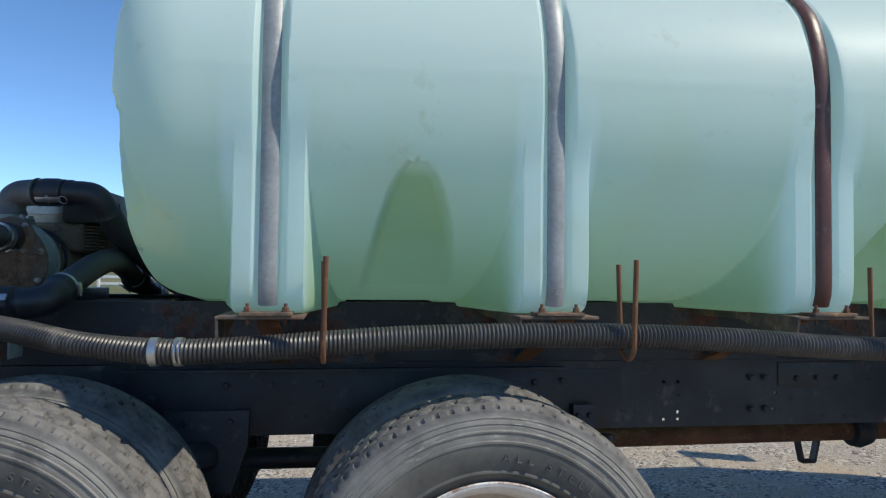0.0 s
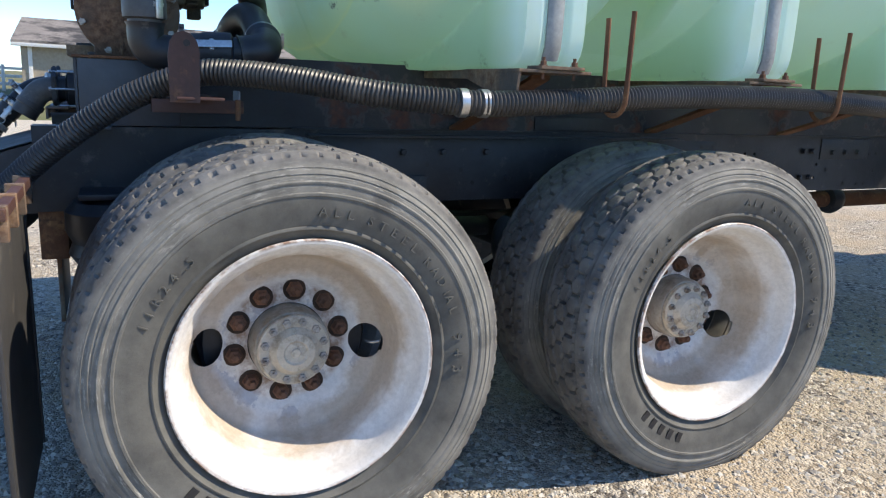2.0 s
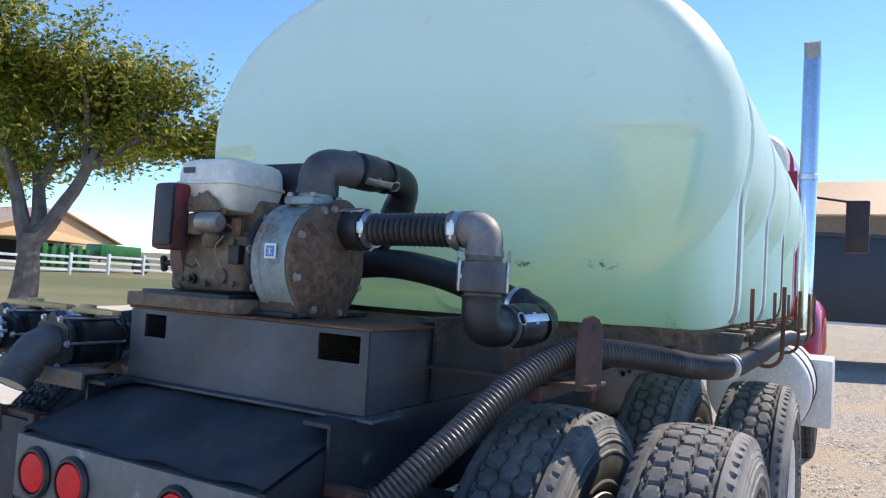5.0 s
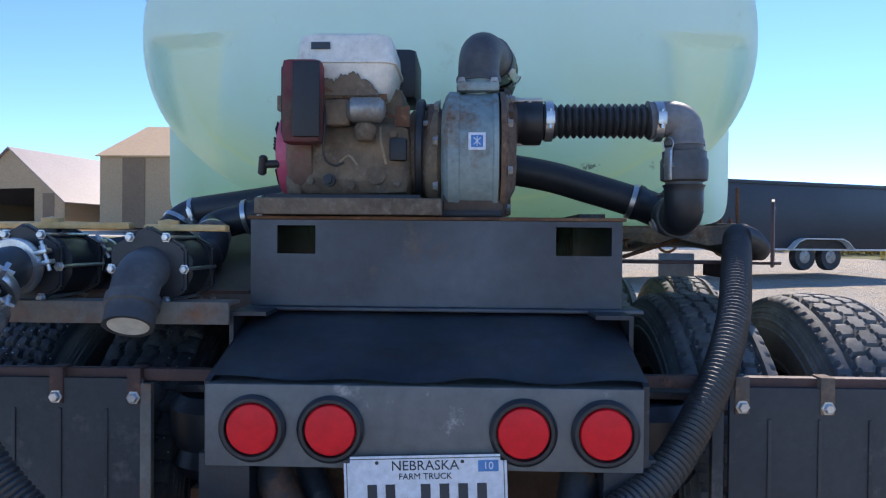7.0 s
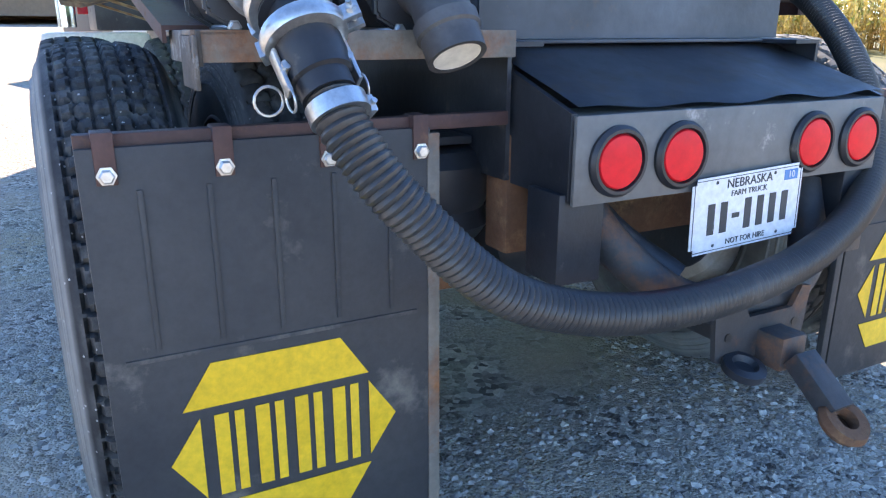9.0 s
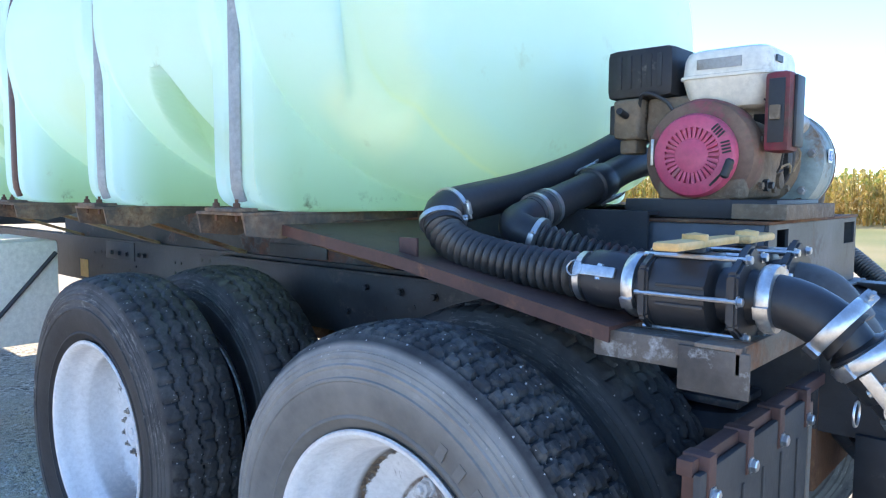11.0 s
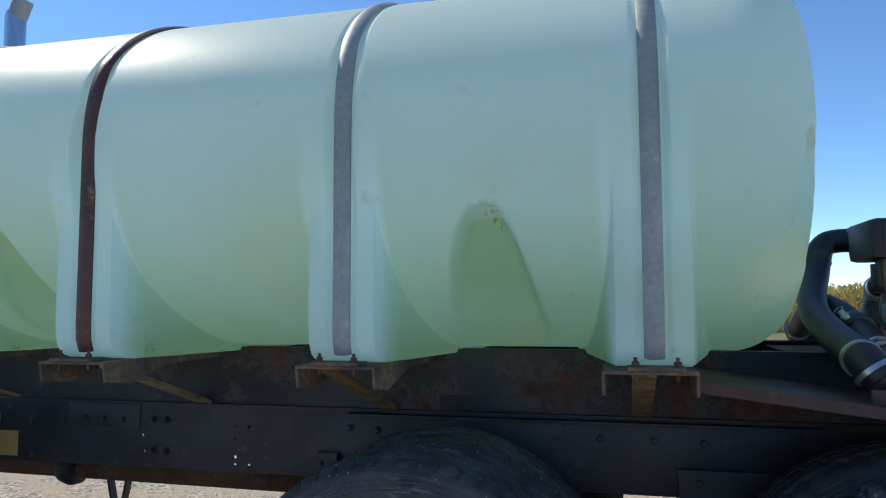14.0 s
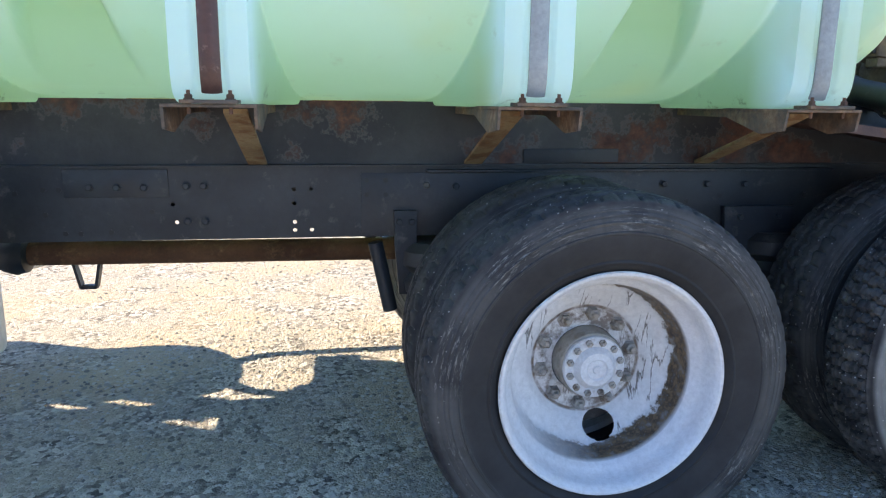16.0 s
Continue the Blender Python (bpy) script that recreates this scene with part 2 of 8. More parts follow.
def rubber_tyre(name, dark, light, scuffs, dusty, specks, tread):
    """Tyre rubber: dark, with dust on the shoulder and grey scuffs in a ring on the sidewall."""
    m, t, b, make, link = nodes_of(name)
    c = make("ShaderNodeTexCoord").outputs["Object"]
    v = coords(make, link)
    sep = make("ShaderNodeSeparateXYZ")
    link(c, sep.inputs[0])
    flat, length = make("ShaderNodeCombineXYZ"), make("ShaderNodeVectorMath")
    link(sep.outputs[0], flat.inputs[0])
    link(sep.outputs[2], flat.inputs[2])
    length.operation = "LENGTH"
    link(flat.outputs[0], length.inputs[0])
    radius = length.outputs["Value"]
    small, mid = noise_tex(make, link, v, 70, 8.0, 0.7), noise_tex(make, link, v, 9.0, 7.0, 0.65)
    col = mixed(make, link, ramp(make, link, mid, [(0.3, 0.0), (0.7, 1.0)]), dark, light)
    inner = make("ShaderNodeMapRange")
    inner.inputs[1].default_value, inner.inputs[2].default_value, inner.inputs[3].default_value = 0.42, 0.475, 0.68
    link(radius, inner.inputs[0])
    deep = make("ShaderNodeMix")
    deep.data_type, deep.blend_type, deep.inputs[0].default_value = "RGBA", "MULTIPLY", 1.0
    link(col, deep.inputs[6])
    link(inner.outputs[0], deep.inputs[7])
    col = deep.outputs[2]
    ring = make("ShaderNodeMapRange")
    ring.inputs[1].default_value, ring.inputs[2].default_value = 0.438, 0.465
    link(radius, ring.inputs[0])
    unit, stretch = make("ShaderNodeVectorMath"), make("ShaderNodeCombineXYZ")
    unit.operation = "NORMALIZE"
    link(flat.outputs[0], unit.inputs[0])
    usep, tall = make("ShaderNodeSeparateXYZ"), make("ShaderNodeMath")
    tall.operation, tall.inputs[1].default_value = "MULTIPLY", 14.0
    link(unit.outputs[0], usep.inputs[0])
    link(radius, tall.inputs[0])
    link(usep.outputs[0], stretch.inputs[0])
    link(tall.outputs[0], stretch.inputs[1])
    link(usep.outputs[2], stretch.inputs[2])
    scuff = ramp(make, link, noise_tex(make, link, stretch.outputs[0], 9.0, 10.0, 0.8), [(0.53, 0.0), (0.62, 1.0)])
    scuff = mixed(make, link, ramp(make, link, noise_tex(make, link, unit.outputs[0], 2.4, 5.0, 0.6), [(0.44, 0.0), (0.58, 1.0)]), (scuffs * 0.3, scuffs * 0.3, scuffs * 0.3), scuff)
    both = make("ShaderNodeMath")
    both.operation = "MULTIPLY"
    link(ring.outputs[0], both.inputs[0])
    link(scuff, both.inputs[1])
    half = make("ShaderNodeMath")
    half.operation, half.inputs[1].default_value = "MULTIPLY", scuffs
    link(both.outputs[0], half.inputs[0])
    col = mixed(make, link, half.outputs[0], col, (0.38, 0.37, 0.335))
    crown = make("ShaderNodeMapRange")
    crown.inputs[1].default_value, crown.inputs[2].default_value = 0.532, 0.541
    link(radius, crown.inputs[0])
    dust = make("ShaderNodeMath")
    dust.operation = "MULTIPLY"
    link(crown.outputs[0], dust.inputs[0])
    link(ramp(make, link, noise_tex(make, link, v, 14, 7.0, 0.7), [(0.45, 0.0), (0.7, dusty)]), dust.inputs[1])
    worn = make("ShaderNodeMapRange")
    worn.inputs[1].default_value, worn.inputs[2].default_value = 0.518, 0.530
    link(radius, worn.inputs[0])
    col = mixed(make, link, worn.outputs[0], col, mixed(make, link, ramp(make, link, mid, [(0.35, 0.0), (0.7, 1.0)]), *tread))
    col = mixed(make, link, dust.outputs[0], col, (0.20, 0.19, 0.175))
    cells = make("ShaderNodeTexVoronoi")
    cells.inputs["Scale"].default_value = 74.0
    link(v, cells.inputs["Vector"])
    hue = make("ShaderNodeSeparateColor")
    link(cells.outputs["Color"], hue.inputs[0])
    chip, few = make("ShaderNodeMath"), make("ShaderNodeMath")
    chip.operation, chip.inputs[1].default_value = "LESS_THAN", 0.17
    few.operation, few.inputs[1].default_value = "GREATER_THAN", 0.76
    link(cells.outputs["Distance"], chip.inputs[0])
    link(hue.outputs[0], few.inputs[0])
    grit, outer = make("ShaderNodeMath"), make("ShaderNodeMath")
    grit.operation = outer.operation = "MULTIPLY"
    link(chip.outputs[0], grit.inputs[0])
    link(few.outputs[0], grit.inputs[1])
    link(grit.outputs[0], outer.inputs[0])
    far = make("ShaderNodeMapRange")
    far.inputs[1].default_value, far.inputs[2].default_value, far.inputs[4].default_value = 0.47, 0.53, specks
    link(radius, far.inputs[0])
    link(far.outputs[0], outer.inputs[1])
    col = mixed(make, link, outer.outputs[0], col, (0.5, 0.49, 0.46))
    link(col, b.inputs["Base Color"])
    b.inputs["Roughness"].default_value = 0.72
    b.inputs["Specular IOR Level"].default_value = 0.35
    bp = make("ShaderNodeBump")
    bp.inputs["Strength"].default_value, bp.inputs["Distance"].default_value = 0.25, 0.004
    link(small, bp.inputs["Height"])
    link(bp.outputs[0], b.inputs["Normal"])
    return m


tyre_rubber = rubber_tyre("tyre_rubber", (0.105, 0.104, 0.097), (0.225, 0.222, 0.20), 0.95, 0.85, 0.15, ((0.075, 0.074, 0.072), (0.21, 0.205, 0.193)))
black_tyre = rubber_tyre("black_tyre_rubber", (0.026, 0.026, 0.028), (0.054, 0.053, 0.054), 0.6, 0.3, 0.5, ((0.02, 0.02, 0.022), (0.06, 0.06, 0.06)))
grey_tyre = rubber_tyre("grey_sided_tyre_rubber", (0.17, 0.167, 0.158), (0.27, 0.26, 0.24), 0.3, 0.6, 0.8, ((0.016, 0.016, 0.018), (0.055, 0.055, 0.055)))


def wheel_paint(name, white, peel, runs, grime=(-0.24, 0.02), seam=(0.280, 0.284, 0.281, 0.276)):
    """White wheel paint: peeled patches, rust at the lip and round the nuts, and radial runs of rust or grease."""
    m, t, b, make, link = nodes_of(name)
    c = make("ShaderNodeTexCoord").outputs["Object"]
    v = coords(make, link)
    sep, flat = make("ShaderNodeSeparateXYZ"), make("ShaderNodeCombineXYZ")
    link(c, sep.inputs[0])
    link(sep.outputs[0], flat.inputs[0])
    link(sep.outputs[2], flat.inputs[2])
    length, unit, shift = make("ShaderNodeVectorMath"), make("ShaderNodeVectorMath"), make("ShaderNodeVectorMath")
    length.operation, unit.operation = "LENGTH", "NORMALIZE"
    link(flat.outputs[0], length.inputs[0])
    link(flat.outputs[0], unit.inputs[0])
    radius = length.outputs["Value"]
    spread = make("ShaderNodeVectorMath")
    spread.operation, spread.inputs[3].default_value = "SCALE", 2.2
    link(unit.outputs[0], spread.inputs[0])
    link(spread.outputs[0], shift.inputs[0])
    link(v, shift.inputs[1])
    spokes = shift.outputs[0]

    def rng_node(value, a, c2):
        n = make("ShaderNodeMapRange")
        n.inputs[1].default_value, n.inputs[2].default_value = a, c2
        link(value, n.inputs[0])
        return n.outputs[0]

    def times(a, c2):
        n = make("ShaderNodeMath")
        n.operation = "MULTIPLY"
        link(a, n.inputs[0])
        if isinstance(c2, float):
            n.inputs[1].default_value = c2
        else:
            link(c2, n.inputs[1])
        return n.outputs[0]

    fine = noise_tex(make, link, v, 60, 8.0, 0.7)
    col = mixed(make, link, ramp(make, link, noise_tex(make, link, v, 5.0, 5.0), [(0.35, 0.0), (0.65, 1.0)]), white, tuple(q * 0.88 for q in white))
    patches = ramp(make, link, noise_tex(make, link, v, 8.0, 9.0, 0.62), [(0.555, 0.0), (0.57, 1.0)])
    col = mixed(make, link, times(times(patches, rng_node(radius, 0.27, 0.22)), 0.8), col, peel)
    wobble = make("ShaderNodeMath")
    wobble.operation, wobble.inputs[2].default_value = "MULTIPLY_ADD", 0.0
    wobble.inputs[1].default_value = 0.09
    link(noise_tex(make, link, v, 9.0, 6.0, 0.65), wobble.inputs[0])
    link(radius, wobble.inputs[2])
    rough_r = wobble.outputs[0]
    ripple = make("ShaderNodeMath")
    ripple.operation, ripple.inputs[1].default_value = "MULTIPLY_ADD", 0.045
    link(noise_tex(make, link, v, 16.0, 7.0, 0.7), ripple.inputs[0])
    link(radius, ripple.inputs[2])
    if not runs:  # mud dried where the disc meets the barrel
        ring = times(rng_node(rough_r, 0.235, 0.262), rng_node(rough_r, 0.345, 0.315))
        where = rng_node(noise_tex(make, link, spokes, 0.5, 2.0), 0.30, 0.45)
        col = mixed(make, link, times(times(ring, where), 0.72), col, (0.42, 0.31, 0.20))
        col = mixed(make, link, times(ramp(make, link, noise_tex(make, link, v, 13.0, 8.0, 0.7), [(0.56, 0.0), (0.70, 0.45)]), rng_node(radius, 0.30, 0.24)), col, (0.42, 0.32, 0.23))
    lip = times(rng_node(radius, 0.330, 0.336), ramp(make, link, noise_tex(make, link, v, 26, 7.0, 0.7), [(0.42, 0.0), (0.6, 0.9)]))
    if runs:
        lip = times(lip, 0.3)
    col = mixed(make, link, lip, col, (0.25, 0.12, 0.065))
    nuts = times(times(rng_node(radius, 0.178, 0.160), rng_node(radius, 0.095, 0.115)), ramp(make, link, noise_tex(make, link, v, 20, 7.0, 0.7), [(0.44, 0.0), (0.58, 0.85)] if runs else [(0.40, 0.0), (0.62, 0.9)]))
    col = mixed(make, link, nuts, col, (0.12, 0.078, 0.055) if runs else (0.27, 0.16, 0.10))
    band = times(times(rng_node(ripple.outputs[0], *seam[:2]), rng_node(radius, *seam[2:])), rng_node(sep.outputs[0], *grime))
    if runs:
        col = mixed(make, link, times(band, ramp(make, link, noise_tex(make, link, v, 30, 7.0, 0.7), [(0.3, 0.6), (0.48, 1.0)])), col, mixed(make, link, ramp(make, link, fine, [(0.42, 0.0), (0.62, 1.0)]), (0.05, 0.036, 0.026), (0.20, 0.13, 0.07)))
    if runs:
        squeeze, drop = make("ShaderNodeMath"), make("ShaderNodeCombineXYZ")
        squeeze.operation, squeeze.inputs[1].default_value = "MULTIPLY", 0.16
        link(sep.outputs[2], squeeze.inputs[0])
        link(sep.outputs[0], drop.inputs[0])
        link(squeeze.outputs[0], drop.inputs[2])
        thin = noise_tex(make, link, drop.outputs[0], 22.0, 4.0, 0.55)
        lines = ramp(make, link, thin, [(0.475, 0.0), (0.49, 1.0), (0.50, 1.0), (0.515, 0.0)])
        some = ramp(make, link, noise_tex(make, link, v, 6.5, 4.0), [(0.50, 0.0), (0.56, 1.0)])
        col = mixed(make, link, times(times(lines, times(some, rng_node(radius, 0.265, 0.25))), 0.85), col, (0.07, 0.06, 0.052))
        edge = times(rng_node(radius, 0.166, 0.170), rng_node(radius, 0.180, 0.175))
        col = mixed(make, link, times(edge, ramp(make, link, noise_tex(make, link, v, 18, 6.0, 0.7), [(0.35, 0.2), (0.55, 0.95)])), col, (0.15, 0.10, 0.07))
    dirt = ramp(make, link, fine, [(0.3, 0.72), (0.6, 1.05)])
    mul = make("ShaderNodeMix")
    mul.data_type, mul.blend_type, mul.inputs[0].default_value = "RGBA", "MULTIPLY", 0.6
    link(col, mul.inputs[6])
    link(dirt, mul.inputs[7])
    link(mul.outputs[2], b.inputs["Base Color"])
    b.inputs["Roughness"].default_value = 0.5
    bp = make("ShaderNodeBump")
    bp.inputs["Strength"].default_value, bp.inputs["Distance"].default_value = 0.15, 0.003
    link(patches, bp.inputs["Height"])
    link(bp.outputs[0], b.inputs["Normal"])
    return m


rim_paint = wheel_paint("worn_white_rim_paint", (0.80, 0.78, 0.75), (0.48, 0.49, 0.53), False)
rim_drip = wheel_paint("white_rim_with_grease_runs", (0.74, 0.74, 0.75), (0.66, 0.66, 0.67), True)
rim_seam = wheel_paint("white_rim_with_muddy_seam", (0.76, 0.76, 0.76), (0.68, 0.68, 0.69), True, (-2.0, -1.0), (0.274, 0.277, 0.267, 0.262))


MARKS = (((0.24, -0.71, 1.468), (0.2, 0.075, 0.02), (0.05, 0.055, 0.05), 30.0), ((0.22, -0.46, 1.458), (0.2, 0.05, 0.018), (0.07, 0.075, 0.07), 30.0), ((1.165, 0.98, 1.70), (0.045, 0.25, 0.05), (0.24, 0.19, 0.08), 60.0))


def tank_plastic(straps):
    """Milky polyethylene that lets light through; the liquid inside tints it green, greener and darker towards the
    bottom, the hollow legs stay pale.
    """
    m, t, b, make, link = nodes_of("translucent_tank_plastic")
    v = make("ShaderNodeTexCoord").outputs["Object"]
    sep = make("ShaderNodeSeparateXYZ")
    link(v, sep.inputs[0])

    def math_node(op, a, c=None):
        n = make("ShaderNodeMath")
        n.operation = op
        for k, q in enumerate((a, c)):
            if isinstance(q, (int, float)):
                n.inputs[k].default_value = q
            elif q is not None:
                link(q, n.inputs[k])
        return n.outputs[0]

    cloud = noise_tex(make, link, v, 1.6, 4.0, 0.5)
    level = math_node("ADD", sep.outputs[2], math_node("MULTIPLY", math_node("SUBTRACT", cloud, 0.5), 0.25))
    # runs from dark green at the bottom to pale cyan at the top
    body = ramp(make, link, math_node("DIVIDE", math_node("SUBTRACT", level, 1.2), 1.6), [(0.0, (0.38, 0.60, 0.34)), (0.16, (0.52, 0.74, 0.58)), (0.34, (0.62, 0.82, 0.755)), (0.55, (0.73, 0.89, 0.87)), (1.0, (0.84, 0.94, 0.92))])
    near = math_node("ABSOLUTE", math_node("SUBTRACT", sep.outputs[0], straps[0]))
    for s in straps[1:]:
        near = math_node("MINIMUM", near, math_node("ABSOLUTE", math_node("SUBTRACT", sep.outputs[0], s)))
    on_x = make("ShaderNodeMapRange")
    on_x.inputs[1].default_value, on_x.inputs[2].default_value = 0.135, 0.108
    link(near, on_x.inputs[0])
    on_y = make("ShaderNodeMapRange")
    on_y.inputs[1].default_value, on_y.inputs[2].default_value = 0.90, 1.05
    link(math_node("ABSOLUTE", math_node("SUBTRACT", sep.outputs[1], 0.035)), on_y.inputs[0])
    on_z = make("ShaderNodeMapRange")
    on_z.inputs[1].default_value, on_z.inputs[2].default_value = 2.02, 1.78
    link(sep.outputs[2], on_z.inputs[0])
    leg = math_node("MULTIPLY", math_node("MULTIPLY", on_x.outputs[0], on_y.outputs[0]), on_z.outputs[0])
    col = mixed(make, link, leg, body, (0.74, 0.93, 0.95))
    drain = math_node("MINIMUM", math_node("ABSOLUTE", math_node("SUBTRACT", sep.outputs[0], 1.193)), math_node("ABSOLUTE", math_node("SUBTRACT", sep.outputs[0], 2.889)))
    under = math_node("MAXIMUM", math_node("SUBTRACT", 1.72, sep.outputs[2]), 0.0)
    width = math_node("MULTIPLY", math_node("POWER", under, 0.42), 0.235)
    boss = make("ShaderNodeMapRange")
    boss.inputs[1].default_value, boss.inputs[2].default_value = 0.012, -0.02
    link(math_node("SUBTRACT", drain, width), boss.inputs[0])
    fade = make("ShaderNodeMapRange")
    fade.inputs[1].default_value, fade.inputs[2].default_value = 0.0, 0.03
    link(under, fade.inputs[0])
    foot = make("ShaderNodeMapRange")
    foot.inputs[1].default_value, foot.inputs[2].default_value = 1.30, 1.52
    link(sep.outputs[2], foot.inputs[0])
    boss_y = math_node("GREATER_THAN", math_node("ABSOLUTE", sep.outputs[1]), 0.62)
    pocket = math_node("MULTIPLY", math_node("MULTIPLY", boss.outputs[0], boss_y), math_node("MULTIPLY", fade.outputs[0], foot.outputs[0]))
    # liquid's green plus the recess's shade, painted into each arched pocket
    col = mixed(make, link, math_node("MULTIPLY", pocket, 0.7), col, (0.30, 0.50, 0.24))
    pad = None
    for value, a, c2 in ((math_node("ABSOLUTE", math_node("SUBTRACT", math_node("ABSOLUTE", math_node("SUBTRACT", sep.outputs[1], 0.035)), 0.885)), 0.13, 0.08), (math_node("ABSOLUTE", math_node("SUBTRACT", sep.outputs[2], 1.66)), 0.27, 0.18), (math_node("ABSOLUTE", math_node("SUBTRACT", sep.outputs[0], 2.043)), 1.52, 1.60)):
        n = make("ShaderNodeMapRange")
        n.inputs[1].default_value, n.inputs[2].default_value = a, c2
        link(value, n.inputs[0])
        pad = n.outputs[0] if pad is None else math_node("MULTIPLY", pad, n.outputs[0])
    col = mixed(make, link, math_node("MULTIPLY", pad, 0.4), col, (0.84, 0.86, 0.55))
    algae = ramp(make, link, noise_tex(make, link, v, 1.9, 3.0, 0.5), [(0.52, 0.0), (0.68, 0.32)])
    below = make("ShaderNodeMapRange")
    below.inputs[1].default_value, below.inputs[2].default_value = 2.1, 1.5
    link(sep.outputs[2], below.inputs[0])
    col = mixed(make, link, math_node("MULTIPLY", algae, below.outputs[0]), col, (0.60, 0.66, 0.30))
    # far wall's shading, painted as yellow swirls low on the rounded ends
    round_off = math_node("ADD", math_node("POWER", math_node("DIVIDE", math_node("ABSOLUTE", math_node("SUBTRACT", sep.outputs[1], 0.035)), 1.116), 2.2), math_node("POWER", math_node("DIVIDE", math_node("ABSOLUTE", math_node("SUBTRACT", sep.outputs[2], 1.93)), 0.69), 2.2))
    wavy = math_node("ADD", round_off, math_node("MULTIPLY", math_node("SUBTRACT", noise_tex(make, link, v, 2.0, 3.0), 0.5), 0.16))
    shade_swirl = ramp(make, link, wavy, [(0.48, 0.0), (0.60, 0.45), (0.70, 0.7), (0.725, 1.0), (0.75, 0.45), (0.92, 0.0)])
    for value, a, c2 in ((sep.outputs[2], 1.85, 1.55), (math_node("ABSOLUTE", math_node("SUBTRACT", sep.outputs[0], 2.043)), 1.50, 1.62)):
        n = make("ShaderNodeMapRange")
        n.inputs[1].default_value, n.inputs[2].default_value = a, c2
        link(value, n.inputs[0])
        shade_swirl = math_node("MULTIPLY", shade_swirl, n.outputs[0])
    col = mixed(make, link, math_node("MULTIPLY", shade_swirl, 0.6), col, (0.76, 0.80, 0.36))
    grime = ramp(make, link, noise_tex(make, link, v, 7.0, 8.0, 0.7), [(0.62, 0.0), (0.80, 0.5)])
    col = mixed(make, link, grime, col, (0.40, 0.42, 0.28))
    low = make("ShaderNodeMapRange")
    low.inputs[1].default_value, low.inputs[2].default_value = 1.335, 1.285
    link(sep.outputs[2], low.inputs[0])
    mould = math_node("MULTIPLY", low.outputs[0], ramp(make, link, noise_tex(make, link, v, 11.0, 8.0, 0.7), [(0.60, 0.0), (0.72, 0.9)]))
    col = mixed(make, link, mould, col, (0.10, 0.11, 0.07))
    # black rub marks on the rear end, brown scratches in a pocket
    for at, reach, tint, grain in MARKS:
        gap, near_by = make("ShaderNodeVectorMath"), make("ShaderNodeVectorMath")
        gap.operation, gap.inputs[1].default_value = "SUBTRACT", at
        near_by.operation, near_by.inputs[1].default_value = "DIVIDE", reach
        link(v, gap.inputs[0])
        link(gap.outputs[0], near_by.inputs[0])
        size = make("ShaderNodeVectorMath")
        size.operation = "LENGTH"
        link(near_by.outputs[0], size.inputs[0])
        spot = ramp(make, link, size.outputs["Value"], [(0.5, 1.0), (1.0, 0.0)])
        col = mixed(make, link, math_node("MULTIPLY", spot, ramp(make, link, noise_tex(make, link, v, grain, 6.0, 0.65), [(0.52, 0.0), (0.60, 0.8)])), col, tint)
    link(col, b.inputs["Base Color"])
    b.inputs["Roughness"].default_value = 0.47
    b.inputs["Specular IOR Level"].default_value = 0.4
    bp = make("ShaderNodeBump")
    bp.inputs["Strength"].default_value, bp.inputs["Distance"].default_value = 0.12, 0.02
    link(noise_tex(make, link, v, 5.0, 3.0, 0.5), bp.inputs["Height"])
    link(bp.outputs[0], b.inputs["Normal"])
    tr, mx = make("ShaderNodeBsdfTranslucent"), make("ShaderNodeMixShader")
    link(col, tr.inputs[0])
    through_light = make("ShaderNodeMapRange")  # the empty legs let more light through than the filled body
    through_light.inputs[3].default_value, through_light.inputs[4].default_value = 0.46, 0.60
    link(leg, through_light.inputs[0])
    link(through_light.outputs[0], mx.inputs[0])
    link(b.outputs[0], mx.inputs[1])
    link(tr.outputs[0], mx.inputs[2])
    link(mx.outputs[0], t.nodes["Material Output"].inputs[0])
    return m


STRAPS = (0.750, 1.607, 2.484, 3.335)
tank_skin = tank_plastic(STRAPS)


